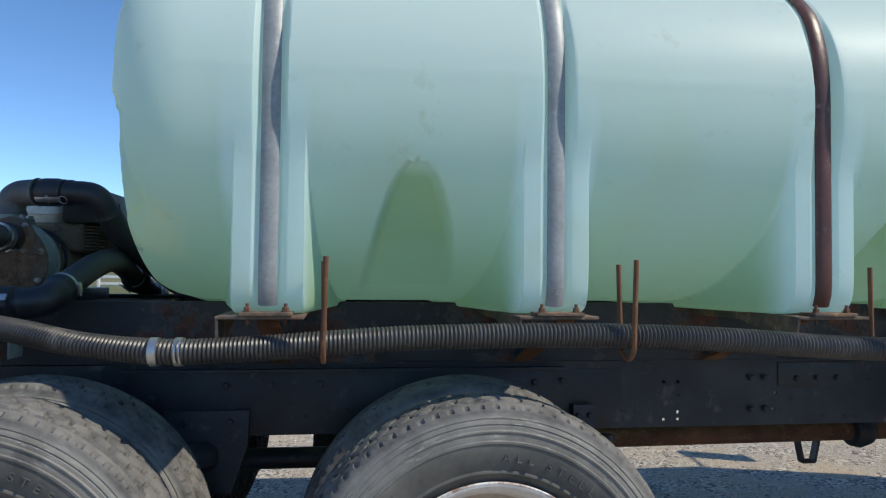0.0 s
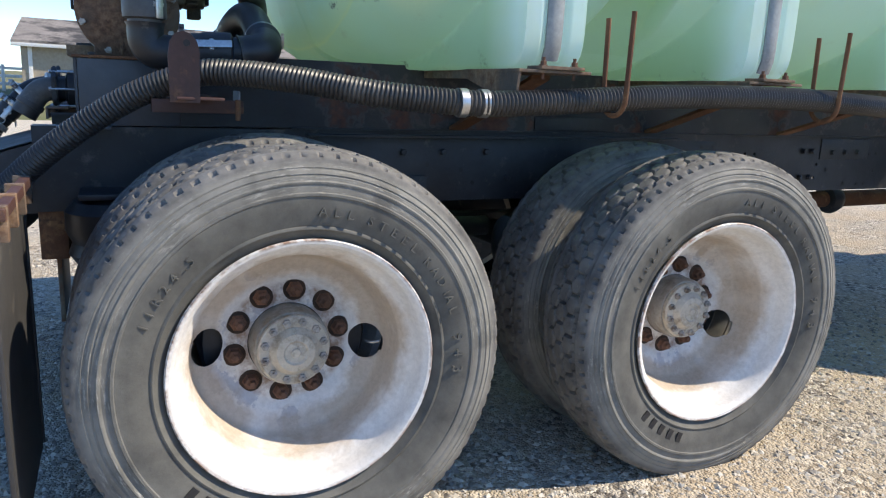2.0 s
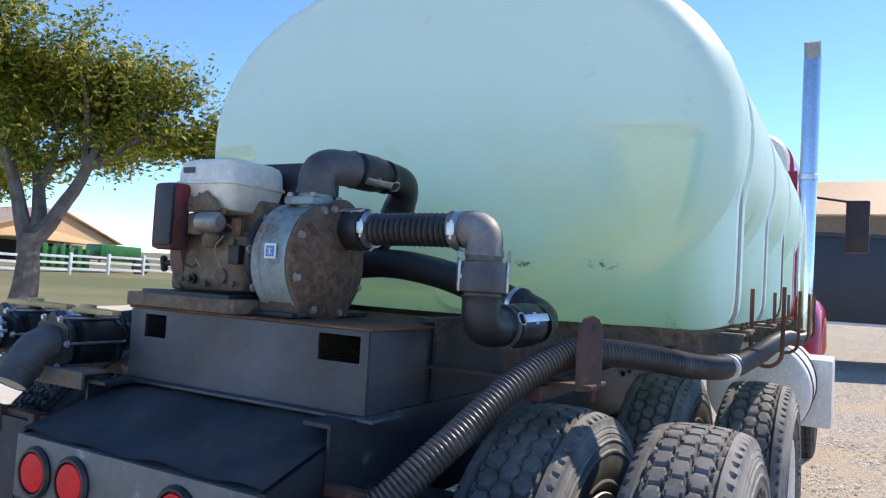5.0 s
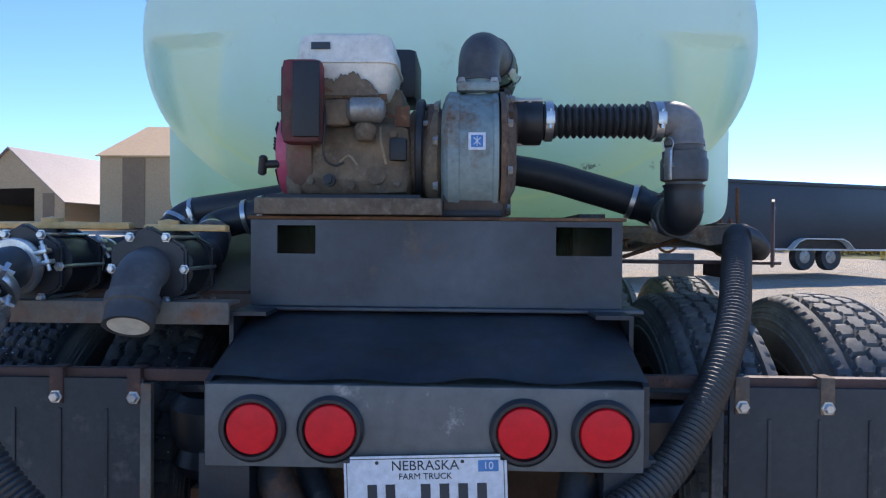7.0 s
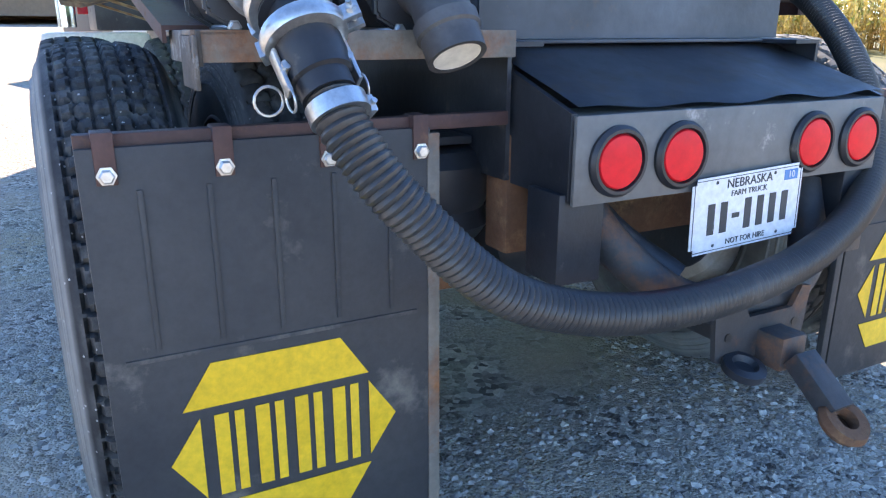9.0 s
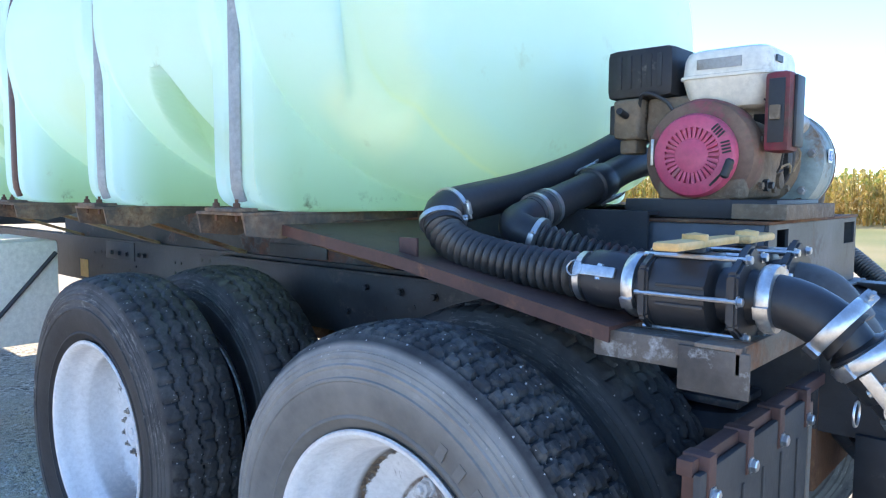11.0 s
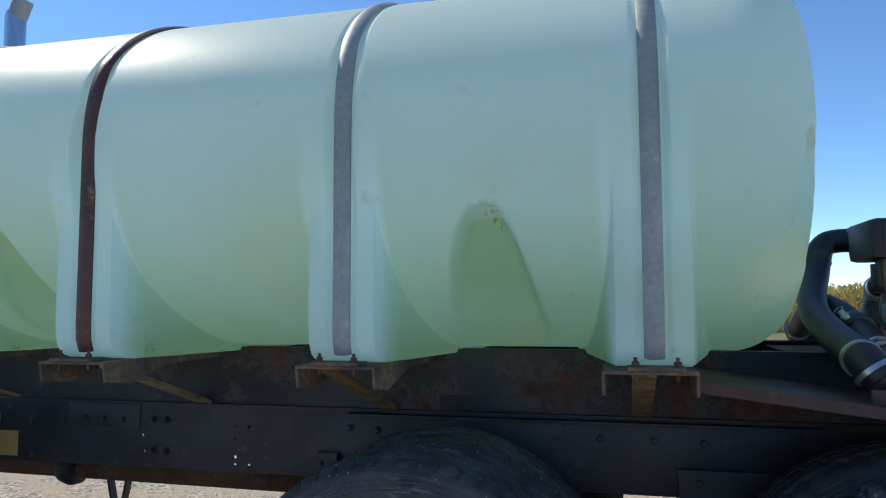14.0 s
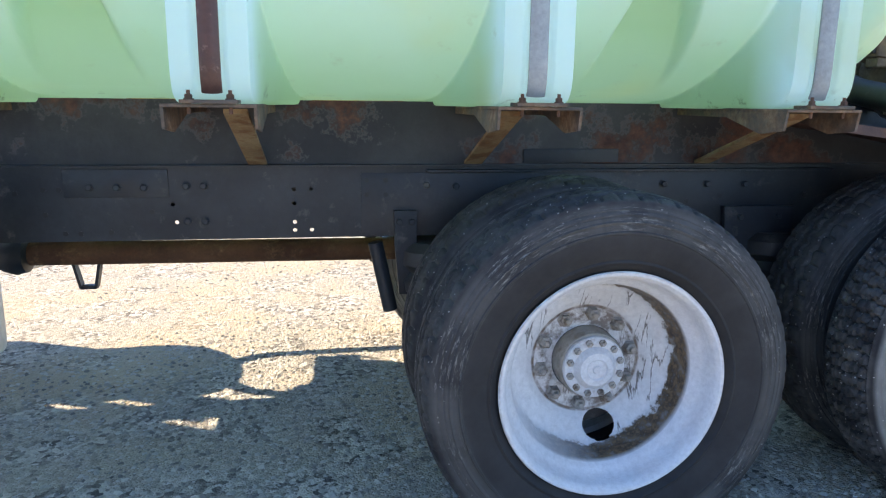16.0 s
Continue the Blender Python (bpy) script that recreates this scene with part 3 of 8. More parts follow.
def gravel():
    m, t, b, make, link = nodes_of("crushed_limestone_gravel")
    v = make("ShaderNodeTexCoord").outputs["Object"]
    vor = make("ShaderNodeTexVoronoi")
    vor.inputs["Scale"].default_value = 42.0
    link(v, vor.inputs["Vector"])
    vor2 = make("ShaderNodeTexVoronoi")
    vor2.inputs["Scale"].default_value = 110.0
    link(v, vor2.inputs["Vector"])
    stone = ramp(make, link, vor.outputs["Color"], [(0.2, (0.13, 0.115, 0.10)), (0.5, (0.45, 0.405, 0.335)), (0.85, (0.72, 0.66, 0.56))])
    fine = ramp(make, link, vor2.outputs["Color"], [(0.1, (0.30, 0.26, 0.21)), (0.9, (0.60, 0.535, 0.435))])
    big = noise_tex(make, link, v, 0.9, 6.0, 0.6)
    col = mixed(make, link, ramp(make, link, noise_tex(make, link, v, 3.5, 5.0), [(0.42, 0.0), (0.58, 1.0)]), stone, fine)
    col = mixed(make, link, ramp(make, link, big, [(0.47, 0.0), (0.62, 0.75)]), col, mixed(make, link, ramp(make, link, noise_tex(make, link, v, 160.0, 4.0, 0.7), [(0.3, 0.0), (0.7, 1.0)]), (0.44, 0.345, 0.235), (0.62, 0.50, 0.35)))
    # gravel turns paler past about y = 3, along a wandering edge
    place, pale_side, blot = make("ShaderNodeSeparateXYZ"), make("ShaderNodeMapRange"), make("ShaderNodeMath")
    link(v, place.inputs[0])
    pale_side.inputs[1].default_value, pale_side.inputs[2].default_value, pale_side.inputs[4].default_value = 2.6, 4.6, 0.8
    blot.operation, blot.inputs[1].default_value = "ADD", -0.5
    link(noise_tex(make, link, v, 0.7, 4.0), blot.inputs[0])
    wander = make("ShaderNodeMath")
    wander.operation, wander.inputs[1].default_value = "MULTIPLY_ADD", 3.0
    link(blot.outputs[0], wander.inputs[0])
    link(place.outputs[1], wander.inputs[2])
    link(wander.outputs[0], pale_side.inputs[0])
    col = mixed(make, link, pale_side.outputs[0], col, mixed(make, link, ramp(make, link, noise_tex(make, link, v, 90.0, 5.0, 0.7), [(0.3, 0.0), (0.7, 1.0)]), (0.56, 0.50, 0.42), (0.76, 0.70, 0.60)))
    link(col, b.inputs["Base Color"])
    b.inputs["Roughness"].default_value = 0.92
    b.inputs["Specular IOR Level"].default_value = 0.2
    add = make("ShaderNodeMath")
    link(vor.outputs["Distance"], add.inputs[0])
    link(vor2.outputs["Distance"], add.inputs[1])
    bp = make("ShaderNodeBump")
    bp.invert = True
    bp.inputs["Strength"].default_value, bp.inputs["Distance"].default_value = 0.7, 0.016
    link(add.outputs[0], bp.inputs["Height"])
    link(bp.outputs[0], b.inputs["Normal"])
    return m


def stone_mat():
    m, t, b, make, link = nodes_of("loose_stones")
    rnd = make("ShaderNodeNewGeometry").outputs["Random Per Island"]
    col = ramp(make, link, rnd, [(0.0, (0.16, 0.145, 0.13)), (0.5, (0.40, 0.37, 0.32)), (1.0, (0.60, 0.56, 0.49))])
    link(col, b.inputs["Base Color"])
    b.inputs["Roughness"].default_value = 0.9
    return m


def field(name, c1, c2, c3, scale, big, rough=0.95):
    m, t, b, make, link = nodes_of(name)
    v = make("ShaderNodeTexCoord").outputs["Object"]
    col = mixed(make, link, ramp(make, link, noise_tex(make, link, v, scale, 8.0, 0.7), [(0.3, 0.0), (0.7, 1.0)]), c1, c2)
    col = mixed(make, link, ramp(make, link, noise_tex(make, link, v, big, 4.0), [(0.4, 0.0), (0.65, 1.0)]), col, c3)
    link(col, b.inputs["Base Color"])
    b.inputs["Roughness"].default_value = rough
    return m


def leafy(name, stops, translucent=0.3, low=None):
    m, t, b, make, link = nodes_of(name)
    rnd = make("ShaderNodeNewGeometry").outputs["Random Per Island"]
    col = ramp(make, link, rnd, stops)
    if low:  # the lower leaves have dried to another colour
        sep, up = make("ShaderNodeSeparateXYZ"), make("ShaderNodeMapRange")
        link(make("ShaderNodeTexCoord").outputs["Object"], sep.inputs[0])
        up.inputs[1].default_value, up.inputs[2].default_value, up.inputs[4].default_value = 2.3, 0.9, 0.5
        link(sep.outputs[2], up.inputs[0])
        col = mixed(make, link, up.outputs[0], col, low)
    link(col, b.inputs["Base Color"])
    b.inputs["Roughness"].default_value = 0.7
    tr, mx = make("ShaderNodeBsdfTranslucent"), make("ShaderNodeMixShader")
    link(col, tr.inputs[0])
    mx.inputs[0].default_value = translucent
    link(b.outputs[0], mx.inputs[1])
    link(tr.outputs[0], mx.inputs[2])
    link(mx.outputs[0], t.nodes["Material Output"].inputs[0])
    return m


gravel_mat, stones_mat = gravel(), stone_mat()
grass_mat = field("mown_grass", (0.075, 0.10, 0.03), (0.14, 0.145, 0.05), (0.20, 0.17, 0.085), 9.0, 0.12)
corn_mat = leafy("dry_corn", [(0.0, (0.26, 0.23, 0.06)), (0.35, (0.50, 0.38, 0.11)), (0.65, (0.58, 0.46, 0.15)), (0.8, (0.34, 0.38, 0.09)), (1.0, (0.24, 0.33, 0.07))], 0.4, (0.42, 0.23, 0.09))
leaf_mat = leafy("turning_leaves", [(0.0, (0.09, 0.16, 0.025)), (0.4, (0.20, 0.27, 0.045)), (0.7, (0.42, 0.40, 0.06)), (1.0, (0.62, 0.48, 0.07))], 0.55)
bark_mat = surf("grey_bark", (0.10, 0.08, 0.065), (0.19, 0.16, 0.13), 0.95, 0.0, 3.0, 25, 1.0)
siding_tan = surf("tan_metal_siding", (0.46, 0.30, 0.165), (0.51, 0.34, 0.19), 0.55, 0.0, 0.2, 6.0, 0.05)
siding_brown = surf("brown_metal_siding", (0.22, 0.13, 0.07), (0.26, 0.155, 0.085), 0.55, 0.0, 0.2, 6.0, 0.05)
roof_grey = surf("pale_metal_roof", (0.30, 0.245, 0.22), (0.34, 0.28, 0.255), 0.4, 0.0, 0.2, 5.0, 0.05)
roof_brown = surf("faded_brown_metal_roof", (0.40, 0.285, 0.205), (0.45, 0.32, 0.235), 0.5, 0.0, 0.2, 5.0, 0.05)
roof_tan = surf("tan_metal_roof", (0.66, 0.43, 0.21), (0.71, 0.47, 0.24), 0.45, 0.0, 0.2, 5.0, 0.05)
shingle = surf("stained_grey_shingles", (0.22, 0.20, 0.185), (0.29, 0.265, 0.245), 0.9, 0.0, 1.2, 9.0, 0.4, ((0.035, 0.033, 0.034), (0.07, 0.066, 0.064)), 0.52, 0.45, 0.05)
shingle_dark = surf("dark_shingles", (0.04, 0.042, 0.05), (0.07, 0.07, 0.078), 0.85, 0.0, 1.2, 9.0, 0.3)
house_wall = surf("beige_house_siding", (0.360, 0.317, 0.252), (0.396, 0.346, 0.281), 0.7, 0.0, 0.3, 9.0, 0.05)
white_vinyl = surf("white_vinyl", (0.78, 0.78, 0.77), (0.82, 0.82, 0.81), 0.4, 0.0, 0.5, 20.0, 0.03)
barn_dark = surf("unlit_barn_interior", (0.02, 0.018, 0.016), (0.03, 0.027, 0.025), 0.9, 0.0, 0.5, 9.0, 0.05)
trailer_black = surf("black_trailer_skin", (0.020, 0.024, 0.034), (0.032, 0.037, 0.05), 0.4, 0.0, 0.5, 9.0, 0.05)
green_paint = surf("green_machine_paint", (0.02, 0.15, 0.03), (0.03, 0.2, 0.04), 0.4, 0.0, 1.0, 9.0, 0.05)

# ---- building helpers ----
PLACES = {}
LEVEL = Matrix.Identity(4)
BODY = Matrix.Rotation(-math.atan(0.010), 4, "Y")  # the truck sits a little nose-up on its springs
CRADLE = BODY @ Matrix.Translation((0, -0.035, 0.02))  # the tank on its cradle
FRAME = [LEVEL]


def finish(bm, sharp=35.0):
    me = bpy.data.meshes.new("mesh")
    bmesh.ops.recalc_face_normals(bm, faces=bm.faces)
    bm.to_mesh(me)
    bm.free()
    me.polygons.foreach_set("use_smooth", [True] * len(me.polygons))
    me.set_sharp_from_angle(angle=radians(sharp))
    return me


def thing(name, label, category, at=(0, 0, 0), group="", kind=""):
    ob = new(name)
    ob.empty_display_size = 0.1
    ob.matrix_basis = Matrix.Translation(at)
    PLACES[ob] = ob.matrix_basis.copy()
    return tagged(ob, label, category, group, kind)


def part(name, bm, material, parent=None, label="", at=None, sharp=35.0):
    """One mesh object under a thing or under a part; at: its place in the world."""
    me = finish(bm, sharp) if isinstance(bm, bmesh.types.BMesh) else bm
    if material and not me.materials:
        me.materials.append(material)
    ob = new(name, me)
    place = FRAME[0] @ at if at is not None else FRAME[0].copy()
    PLACES[ob] = place
    if parent:
        ob.parent = parent
        ob.matrix_basis = PLACES[parent].inverted() @ place
    else:
        ob.matrix_basis = place
    return tagged(ob, label)


def solo(name, bm, material, label, category, group="", kind="", at=None, sharp=35.0):
    return tagged(part(name, bm, material, None, "", at, sharp), label, category, group, kind)


def box(bm, x0, x1, y0, y1, z0, z1, bevel=0.004, m=None):
    made = bmesh.ops.create_cube(bm, size=1)["verts"]
    bmesh.ops.transform(bm, verts=made, matrix=Matrix.LocRotScale(((x0 + x1) / 2, (y0 + y1) / 2, (z0 + z1) / 2), None, (x1 - x0, y1 - y0, z1 - z0)))
    if bevel:
        edges = list({e for v in made for e in v.link_edges})
        made = list({v for f in bmesh.ops.bevel(bm, geom=edges, offset=bevel, segments=2, affect="EDGES", profile=0.6)["faces"] for v in f.verts} | {v for v in made if v.is_valid})
    if m is not None:
        bmesh.ops.transform(bm, verts=made, matrix=m)
    return bm


def boxed(*a, **k):
    return box(bmesh.new(), *a, **k)


def loft(bm, rings, closed=True, caps=True):
    rows = [[bm.verts.new(p) for p in ring] for ring in rings]
    n = len(rows[0])
    for a, b in zip(rows, rows[1:]):
        for i in range(n if closed else n - 1):
            bm.faces.new((a[i], a[(i + 1) % n], b[(i + 1) % n], b[i]))
    if caps and closed:
        bm.faces.new(rows[0][::-1])
        bm.faces.new(rows[-1])
    return rows


def lathe(bm, profile, seg=32, m=None):
    """profile: (radius, height) along the local z axis."""
    m = m or Matrix.Identity(4)
    rings = [[m @ Vector((max(r, 1e-4) * math.cos(a), max(r, 1e-4) * math.sin(a), h)) for a in (2 * math.pi * i / seg for i in range(seg))] for r, h in profile]
    loft(bm, rings)
    return bm


def along(p0, p1):
    """A matrix whose z axis runs from p0 to p1, with its origin at p0."""
    p0, p1 = Vector(p0), Vector(p1)
    return Matrix.Translation(p0) @ (p1 - p0).to_track_quat("Z", "Y").to_matrix().to_4x4()


def rod(bm, p0, p1, r, seg=16, bevel=0.0, r1=None):
    n = (Vector(p1) - Vector(p0)).length
    r1 = r if r1 is None else r1
    prof = [(r, 0), (r1, n)] if not bevel else [(r - bevel, 0), (r, bevel), (r1, n - bevel), (r1 - bevel, n)]
    return lathe(bm, prof, seg, along(p0, p1))


def rodded(*a, **k):
    return rod(bmesh.new(), *a, **k)


def spline(points, step=0.02):
    """Even points of a smooth curve through the given ones."""
    P = [Vector(p) for p in points]
    P = [2 * P[0] - P[1], *P, 2 * P[-1] - P[-2]]
    out = []
    for i in range(1, len(P) - 2):
        a, b, c, d = P[i - 1 : i + 3]
        for k in range(40):
            u = k / 40
            out.append(0.5 * (2 * b + (c - a) * u + (2 * a - 5 * b + 4 * c - d) * u * u + (3 * b - a - 3 * c + d) * u**3))
    out.append(P[-2])
    dist = [0.0]
    for a, b in zip(out, out[1:]):
        dist.append(dist[-1] + (b - a).length)
    n, even, j = max(2, int(dist[-1] / step)), [], 0
    for k in range(n + 1):
        s = dist[-1] * k / n
        while j < len(dist) - 2 and dist[j + 1] < s:
            j += 1
        u = (s - dist[j]) / max(dist[j + 1] - dist[j], 1e-9)
        even.append(out[j].lerp(out[j + 1], min(max(u, 0), 1)))
    return even


def sweep(bm, pts, radius, seg=14):
    """A tube along pts; radius: a number, or a function of (index, length so far)."""
    rings, n, s = [], None, 0.0
    for i, p in enumerate(pts):
        t = (pts[min(i + 1, len(pts) - 1)] - pts[max(i - 1, 0)]).normalized()
        if n is None:
            n = t.orthogonal().normalized()
        n = (n - t * n.dot(t)).normalized()
        b = t.cross(n)
        if i:
            s += (p - pts[i - 1]).length
        r = radius(i, s) if callable(radius) else radius
        rings.append([p + r * (math.cos(a) * n + math.sin(a) * b) for a in (2 * math.pi * k / seg for k in range(seg))])
    loft(bm, rings)
    return bm


def swept(points, radius, seg=14, step=0.02):
    return sweep(bmesh.new(), spline(points, step), radius, seg)


def ribbed(points, r, pitch=0.016, depth=0.0045, seg=20):
    """A corrugated hose."""
    return sweep(bmesh.new(), spline(points, pitch / 4), lambda i, s: r - depth * (0.0, 0.35, 1.0, 0.35)[i % 4], seg)


def words(text, size, thick=0.001):
    """A mesh of letters in the x-y plane, centred."""
    cu = bpy.data.curves.new("text", "FONT")
    cu.body, cu.size, cu.extrude, cu.align_x, cu.align_y, cu.resolution_u = text, size, thick, "CENTER", "CENTER", 3
    ob = bpy.data.objects.new("text", cu)
    me = bpy.data.meshes.new_from_object(ob)
    bpy.data.objects.remove(ob)
    bpy.data.curves.remove(cu)
    return me


def bolt_mesh(r, h, seg=6):
    bm = bmesh.new()
    lathe(bm, [(r * 1.35, 0), (r * 1.35, h * 0.2), (r, h * 0.22), (r, h * 0.85), (r * 0.8, h)], seg)
    return finish(bm, 25)


def facing(x, y, z, to):
    """At a place, with local z turned along the direction to."""
    return Matrix.Translation((x, y, z)) @ Vector(to).to_track_quat("Z", "Y").to_matrix().to_4x4()


# ---- ground ----
def smooth(a, b, v):
    u = min(max((v - a) / (b - a), 0.0), 1.0)
    return u * u * (3 - 2 * u)


def land(x, y):
    """Height of the ground: level round the truck, rising ahead of it and a little towards the houses."""
    rise = 0.036 * (x - 7 if x > 11 else (x - 3) ** 2 / 16 if x > 3 else 0.0)
    return rise + 0.010 * max(0.0, min(y, 80) - 15) + 0.012 * noise.noise((x * 0.9, y * 0.9, 0.0)) * smooth(1.4, 3.0, math.hypot(x - 0.7, y))


def sheet(name, material, label, category, inside):
    xs = sorted({*range(-40, 41, 1), *range(-400, -40, 30), *range(50, 100, 10), *range(100, 900, 50)})
    ys = xs
    bm, grid = bmesh.new(), {}
    for x in xs:
        for y in ys:
            grid[x, y] = bm.verts.new((x, y, land(x, y)))
    for i in range(len(xs) - 1):
        for j in range(len(ys) - 1):
            f = bm.faces.new((grid[xs[i], ys[j]], grid[xs[i + 1], ys[j]], grid[xs[i + 1], ys[j + 1]], grid[xs[i], ys[j + 1]]))
            cx, cy = (xs[i] + xs[i + 1]) / 2, (ys[j] + ys[j + 1]) / 2
            f.material_index = 0 if inside(cx, cy) else 1
    me = finish(bm)
    me.materials.append(material)
    me.materials.append(grass_mat)
    return solo(name, me, None, label, category, kind="structure")


def gravel_yard(x, y):
    edge = 18.5 + 1.2 * noise.noise((x * 0.35, y * 0.35, 3.0))
    low = -11.7 - 0.16 * x + 1.5 * noise.noise((x * 0.2, y * 0.3, 7.0))
    return low < y < edge and x > -60 or x > 45 and low < y < 60


sheet("ground", gravel_mat, "pale crushed limestone yard that runs out into mown grass", "ground", gravel_yard)


def stones():
    """Loose stones, joined: too many to count."""
    rng, verts, faces = random.Random(4), [], []
    for k in range(80000):
        far = rng.random() ** 1.6 * 5.2
        a = rng.random() * 2 * math.pi
        x, y = 0.6 + (2.2 + far) * math.cos(a) * (0.3 + 0.7 * rng.random()) * 1.15, (1.2 + far) * math.sin(a) * (0.35 + 0.65 * rng.random())
        s = 0.004 + 0.015 * rng.random() ** 3
        z, turn, base = land(x, y), rng.random() * 6.28, len(verts)
        for i, (px, py, pz) in enumerate(((1, 0, 0), (0.2, 0.9, 0), (-0.9, 0.3, 0), (-0.3, -0.9, 0), (-0.25, 0.2, 0.5), (0.5, -0.35, 0.42))):
            j = 0.75 + 0.5 * rng.random()
            px, py = px * math.cos(turn) - py * math.sin(turn), px * math.sin(turn) + py * math.cos(turn)
            verts.append((x + px * s * j, y + py * s * j, z - 0.001 + pz * s * j))
        faces += [tuple(base + q for q in f) for f in ((0, 1, 4), (1, 2, 4), (2, 3, 4), (3, 5, 4), (5, 0, 4), (3, 0, 5))]
    me = bpy.data.meshes.new("stones")
    me.from_pydata(verts, [], faces)
    solo("loose_gravel", me, stones_mat, "loose grey and buff limestone chips on the yard", "gravel", kind="stuff")


stones()

# ---- tank ----
FRAME[0] = CRADLE
TC, TA, TB, FLOOR = 1.93, 1.116, 0.69, 1.285  # centre height, half width, half height, underside
TY, TM = 0.035, 2.043  # the tank's middle line, and half-way along it


def smax(a, b, k=0.03):
    h = min(max(0.5 + 0.5 * (a - b) / k, 0), 1)
    return b + (a - b) * h + k * h * (1 - h)


def strap_radius(theta):
    """The line of a strap round the tank: upright sides, a rounded top."""
    c, s = math.cos(theta), math.sin(theta)
    if s < 0:
        return (abs(c / 1.078) ** 24 + abs(s / (TC - 1.27)) ** 24) ** (-1 / 24)
    skin = (abs(c / TA) ** 2.2 + abs(s / TB) ** 2.2) ** (-1 / 2.2)
    return min((abs(c / 1.078) ** 2.55 + abs(s / (TB - 0.004)) ** 2.55) ** (-1 / 2.55), skin - 0.003)


def tank_radius(theta, x):
    """Distance from the tank's axis to its skin, seen from behind: theta from +y towards up."""
    c, s = math.cos(theta), math.sin(theta)
    p = 2.2
    r = (abs(c / TA) ** p + abs(s / TB) ** p) ** (-1 / p)
    if s < 0:
        r = -smax(-r, -(TC - FLOOR) / -s, 0.05)
        for (xs, face, half, draft), lean in zip(LEGS, SKEW):
            off = abs(x - xs + lean * c)
            side = face - max(0.0, (off - half) / draft)
            if side > 0.3:
                q = 20.0
                h = TC - 1.268
                rb = (abs(c / side) ** q + abs(s / h) ** q) ** (-1 / q)
                # the leg only stands out below the widest line
                r = smax(r, rb * smooth(0.0, 0.16, -s) + r * 0.97 * (1 - smooth(0.0, 0.16, -s)), 0.02)
        # arched pockets between the legs
        z = TC + r * s
        for xp in POCKETS:
            if z < 1.74:
                inside = 0.235 * max(0.0, 1.72 - z) ** 0.42 - abs(x - xp)
                r -= 0.085 * smooth(-0.006, 0.026, inside) * smooth(1.30, 1.60, z)
    off = min(abs(x - q + lean * c) for q, lean in zip(STRAPS, SKEW))
    if off < 0.05:  # the groove that each strap lies in
        r += (min(r, strap_radius(theta) - 0.002) - r) * smooth(0.05, 0.033, off)
    return r


LEGS = [(q, 1.088, 0.100, 0.17) for q in STRAPS]
SKEW = (0.017, 0.002, 0.001, 0.0)  # how far each leg and its strap stand askew
POCKETS = (1.193, 2.889)
REAR, FRONT = 0.52, 2 * TM - 0.52


def tank_point(theta, x, scale=1.0):
    r = tank_radius(theta, x) * scale
    return Vector((x, TY + r * math.cos(theta), TC + r * math.sin(theta)))


def build_tank():
    seg = 400
    angles = [2 * math.pi * i / seg for i in range(seg)]
    rings = []
    caps = []
    for k in range(1, 42):
        u = k / 41
        if u < 0.5:  # domed end
            s = 0.03 + 0.82 * (u / 0.5)
            x = 0.185 + 0.115 * (s / 0.85) ** 2.2
        else:  # rounded shoulder
            a = (u - 0.5) / 0.5 * math.pi / 2
            s, x = 0.85 + 0.15 * math.sin(a), 0.30 + (REAR - 0.30) * (1 - math.cos(a)) ** 1.0
        caps.append((s, x))
    for s, x in caps:
        rings.append([tank_point(a, REAR, s) + Vector((x - REAR, 0, 0)) for a in angles])
    steps = {round(REAR + (FRONT - REAR) * k / 90, 3) for k in range(1, 90)}
    for xs in STRAPS:
        for d in (0.0, 0.03, 0.034, 0.038, 0.042, 0.05, 0.075, 0.09, 0.096, 0.10, 0.104, 0.11, 0.115, 0.12, 0.127, 0.135, 0.142, 0.15, 0.158, 0.166, 0.174, 0.182, 0.19, 0.198, 0.206, 0.215, 0.225, 0.235):
            for lean in {0.0, SKEW[STRAPS.index(xs)], -SKEW[STRAPS.index(xs)]}:
                steps |= {round(xs - d + lean, 3), round(xs + d + lean, 3)}
    for xp in POCKETS:
        steps |= {round(xp + 0.008 * k, 3) for k in range(-24, 25)}
    for x in sorted(v for v in steps if REAR + 0.002 < v < FRONT - 0.002):
        rings.append([tank_point(a, x) for a in angles])
    for s, x in reversed(caps):
        rings.append([tank_point(a, FRONT, s) + Vector((2 * TM - x - FRONT, 0, 0)) for a in angles])
    # recessed fitting pads on the two ends, and a faint seam all round the middle
    for ring in rings:
        for p in ring:
            for sy in (-1, 1):
                half = 0.03 + 0.105 * smooth(1.36, 1.88, p.z)
                d = abs((p.y - TY) * sy - 0.885)
                if 1.35 < p.z < 1.91 and d < half + 0.03 and (p.x < 0.6 or p.x > 3.5):
                    w = smooth(half + 0.03, half - 0.035, d) * smooth(1.905, 1.88, p.z) * smooth(1.36, 1.72, p.z)
                    w *= smooth(0.56, 0.40, p.x if p.x < 2 else 2 * TM - p.x)
                    p.x += (0.085 * w) * (1 if p.x < 2 else -1)
            if 0.5 < p.x < 3.6 and abs(p.z - 1.98) < 0.012:
                p.y *= 1.0018
    bm = bmesh.new()
    loft(bm, rings)
    return bm


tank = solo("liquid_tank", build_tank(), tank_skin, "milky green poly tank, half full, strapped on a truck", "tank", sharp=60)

# ---- straps over the tank ----


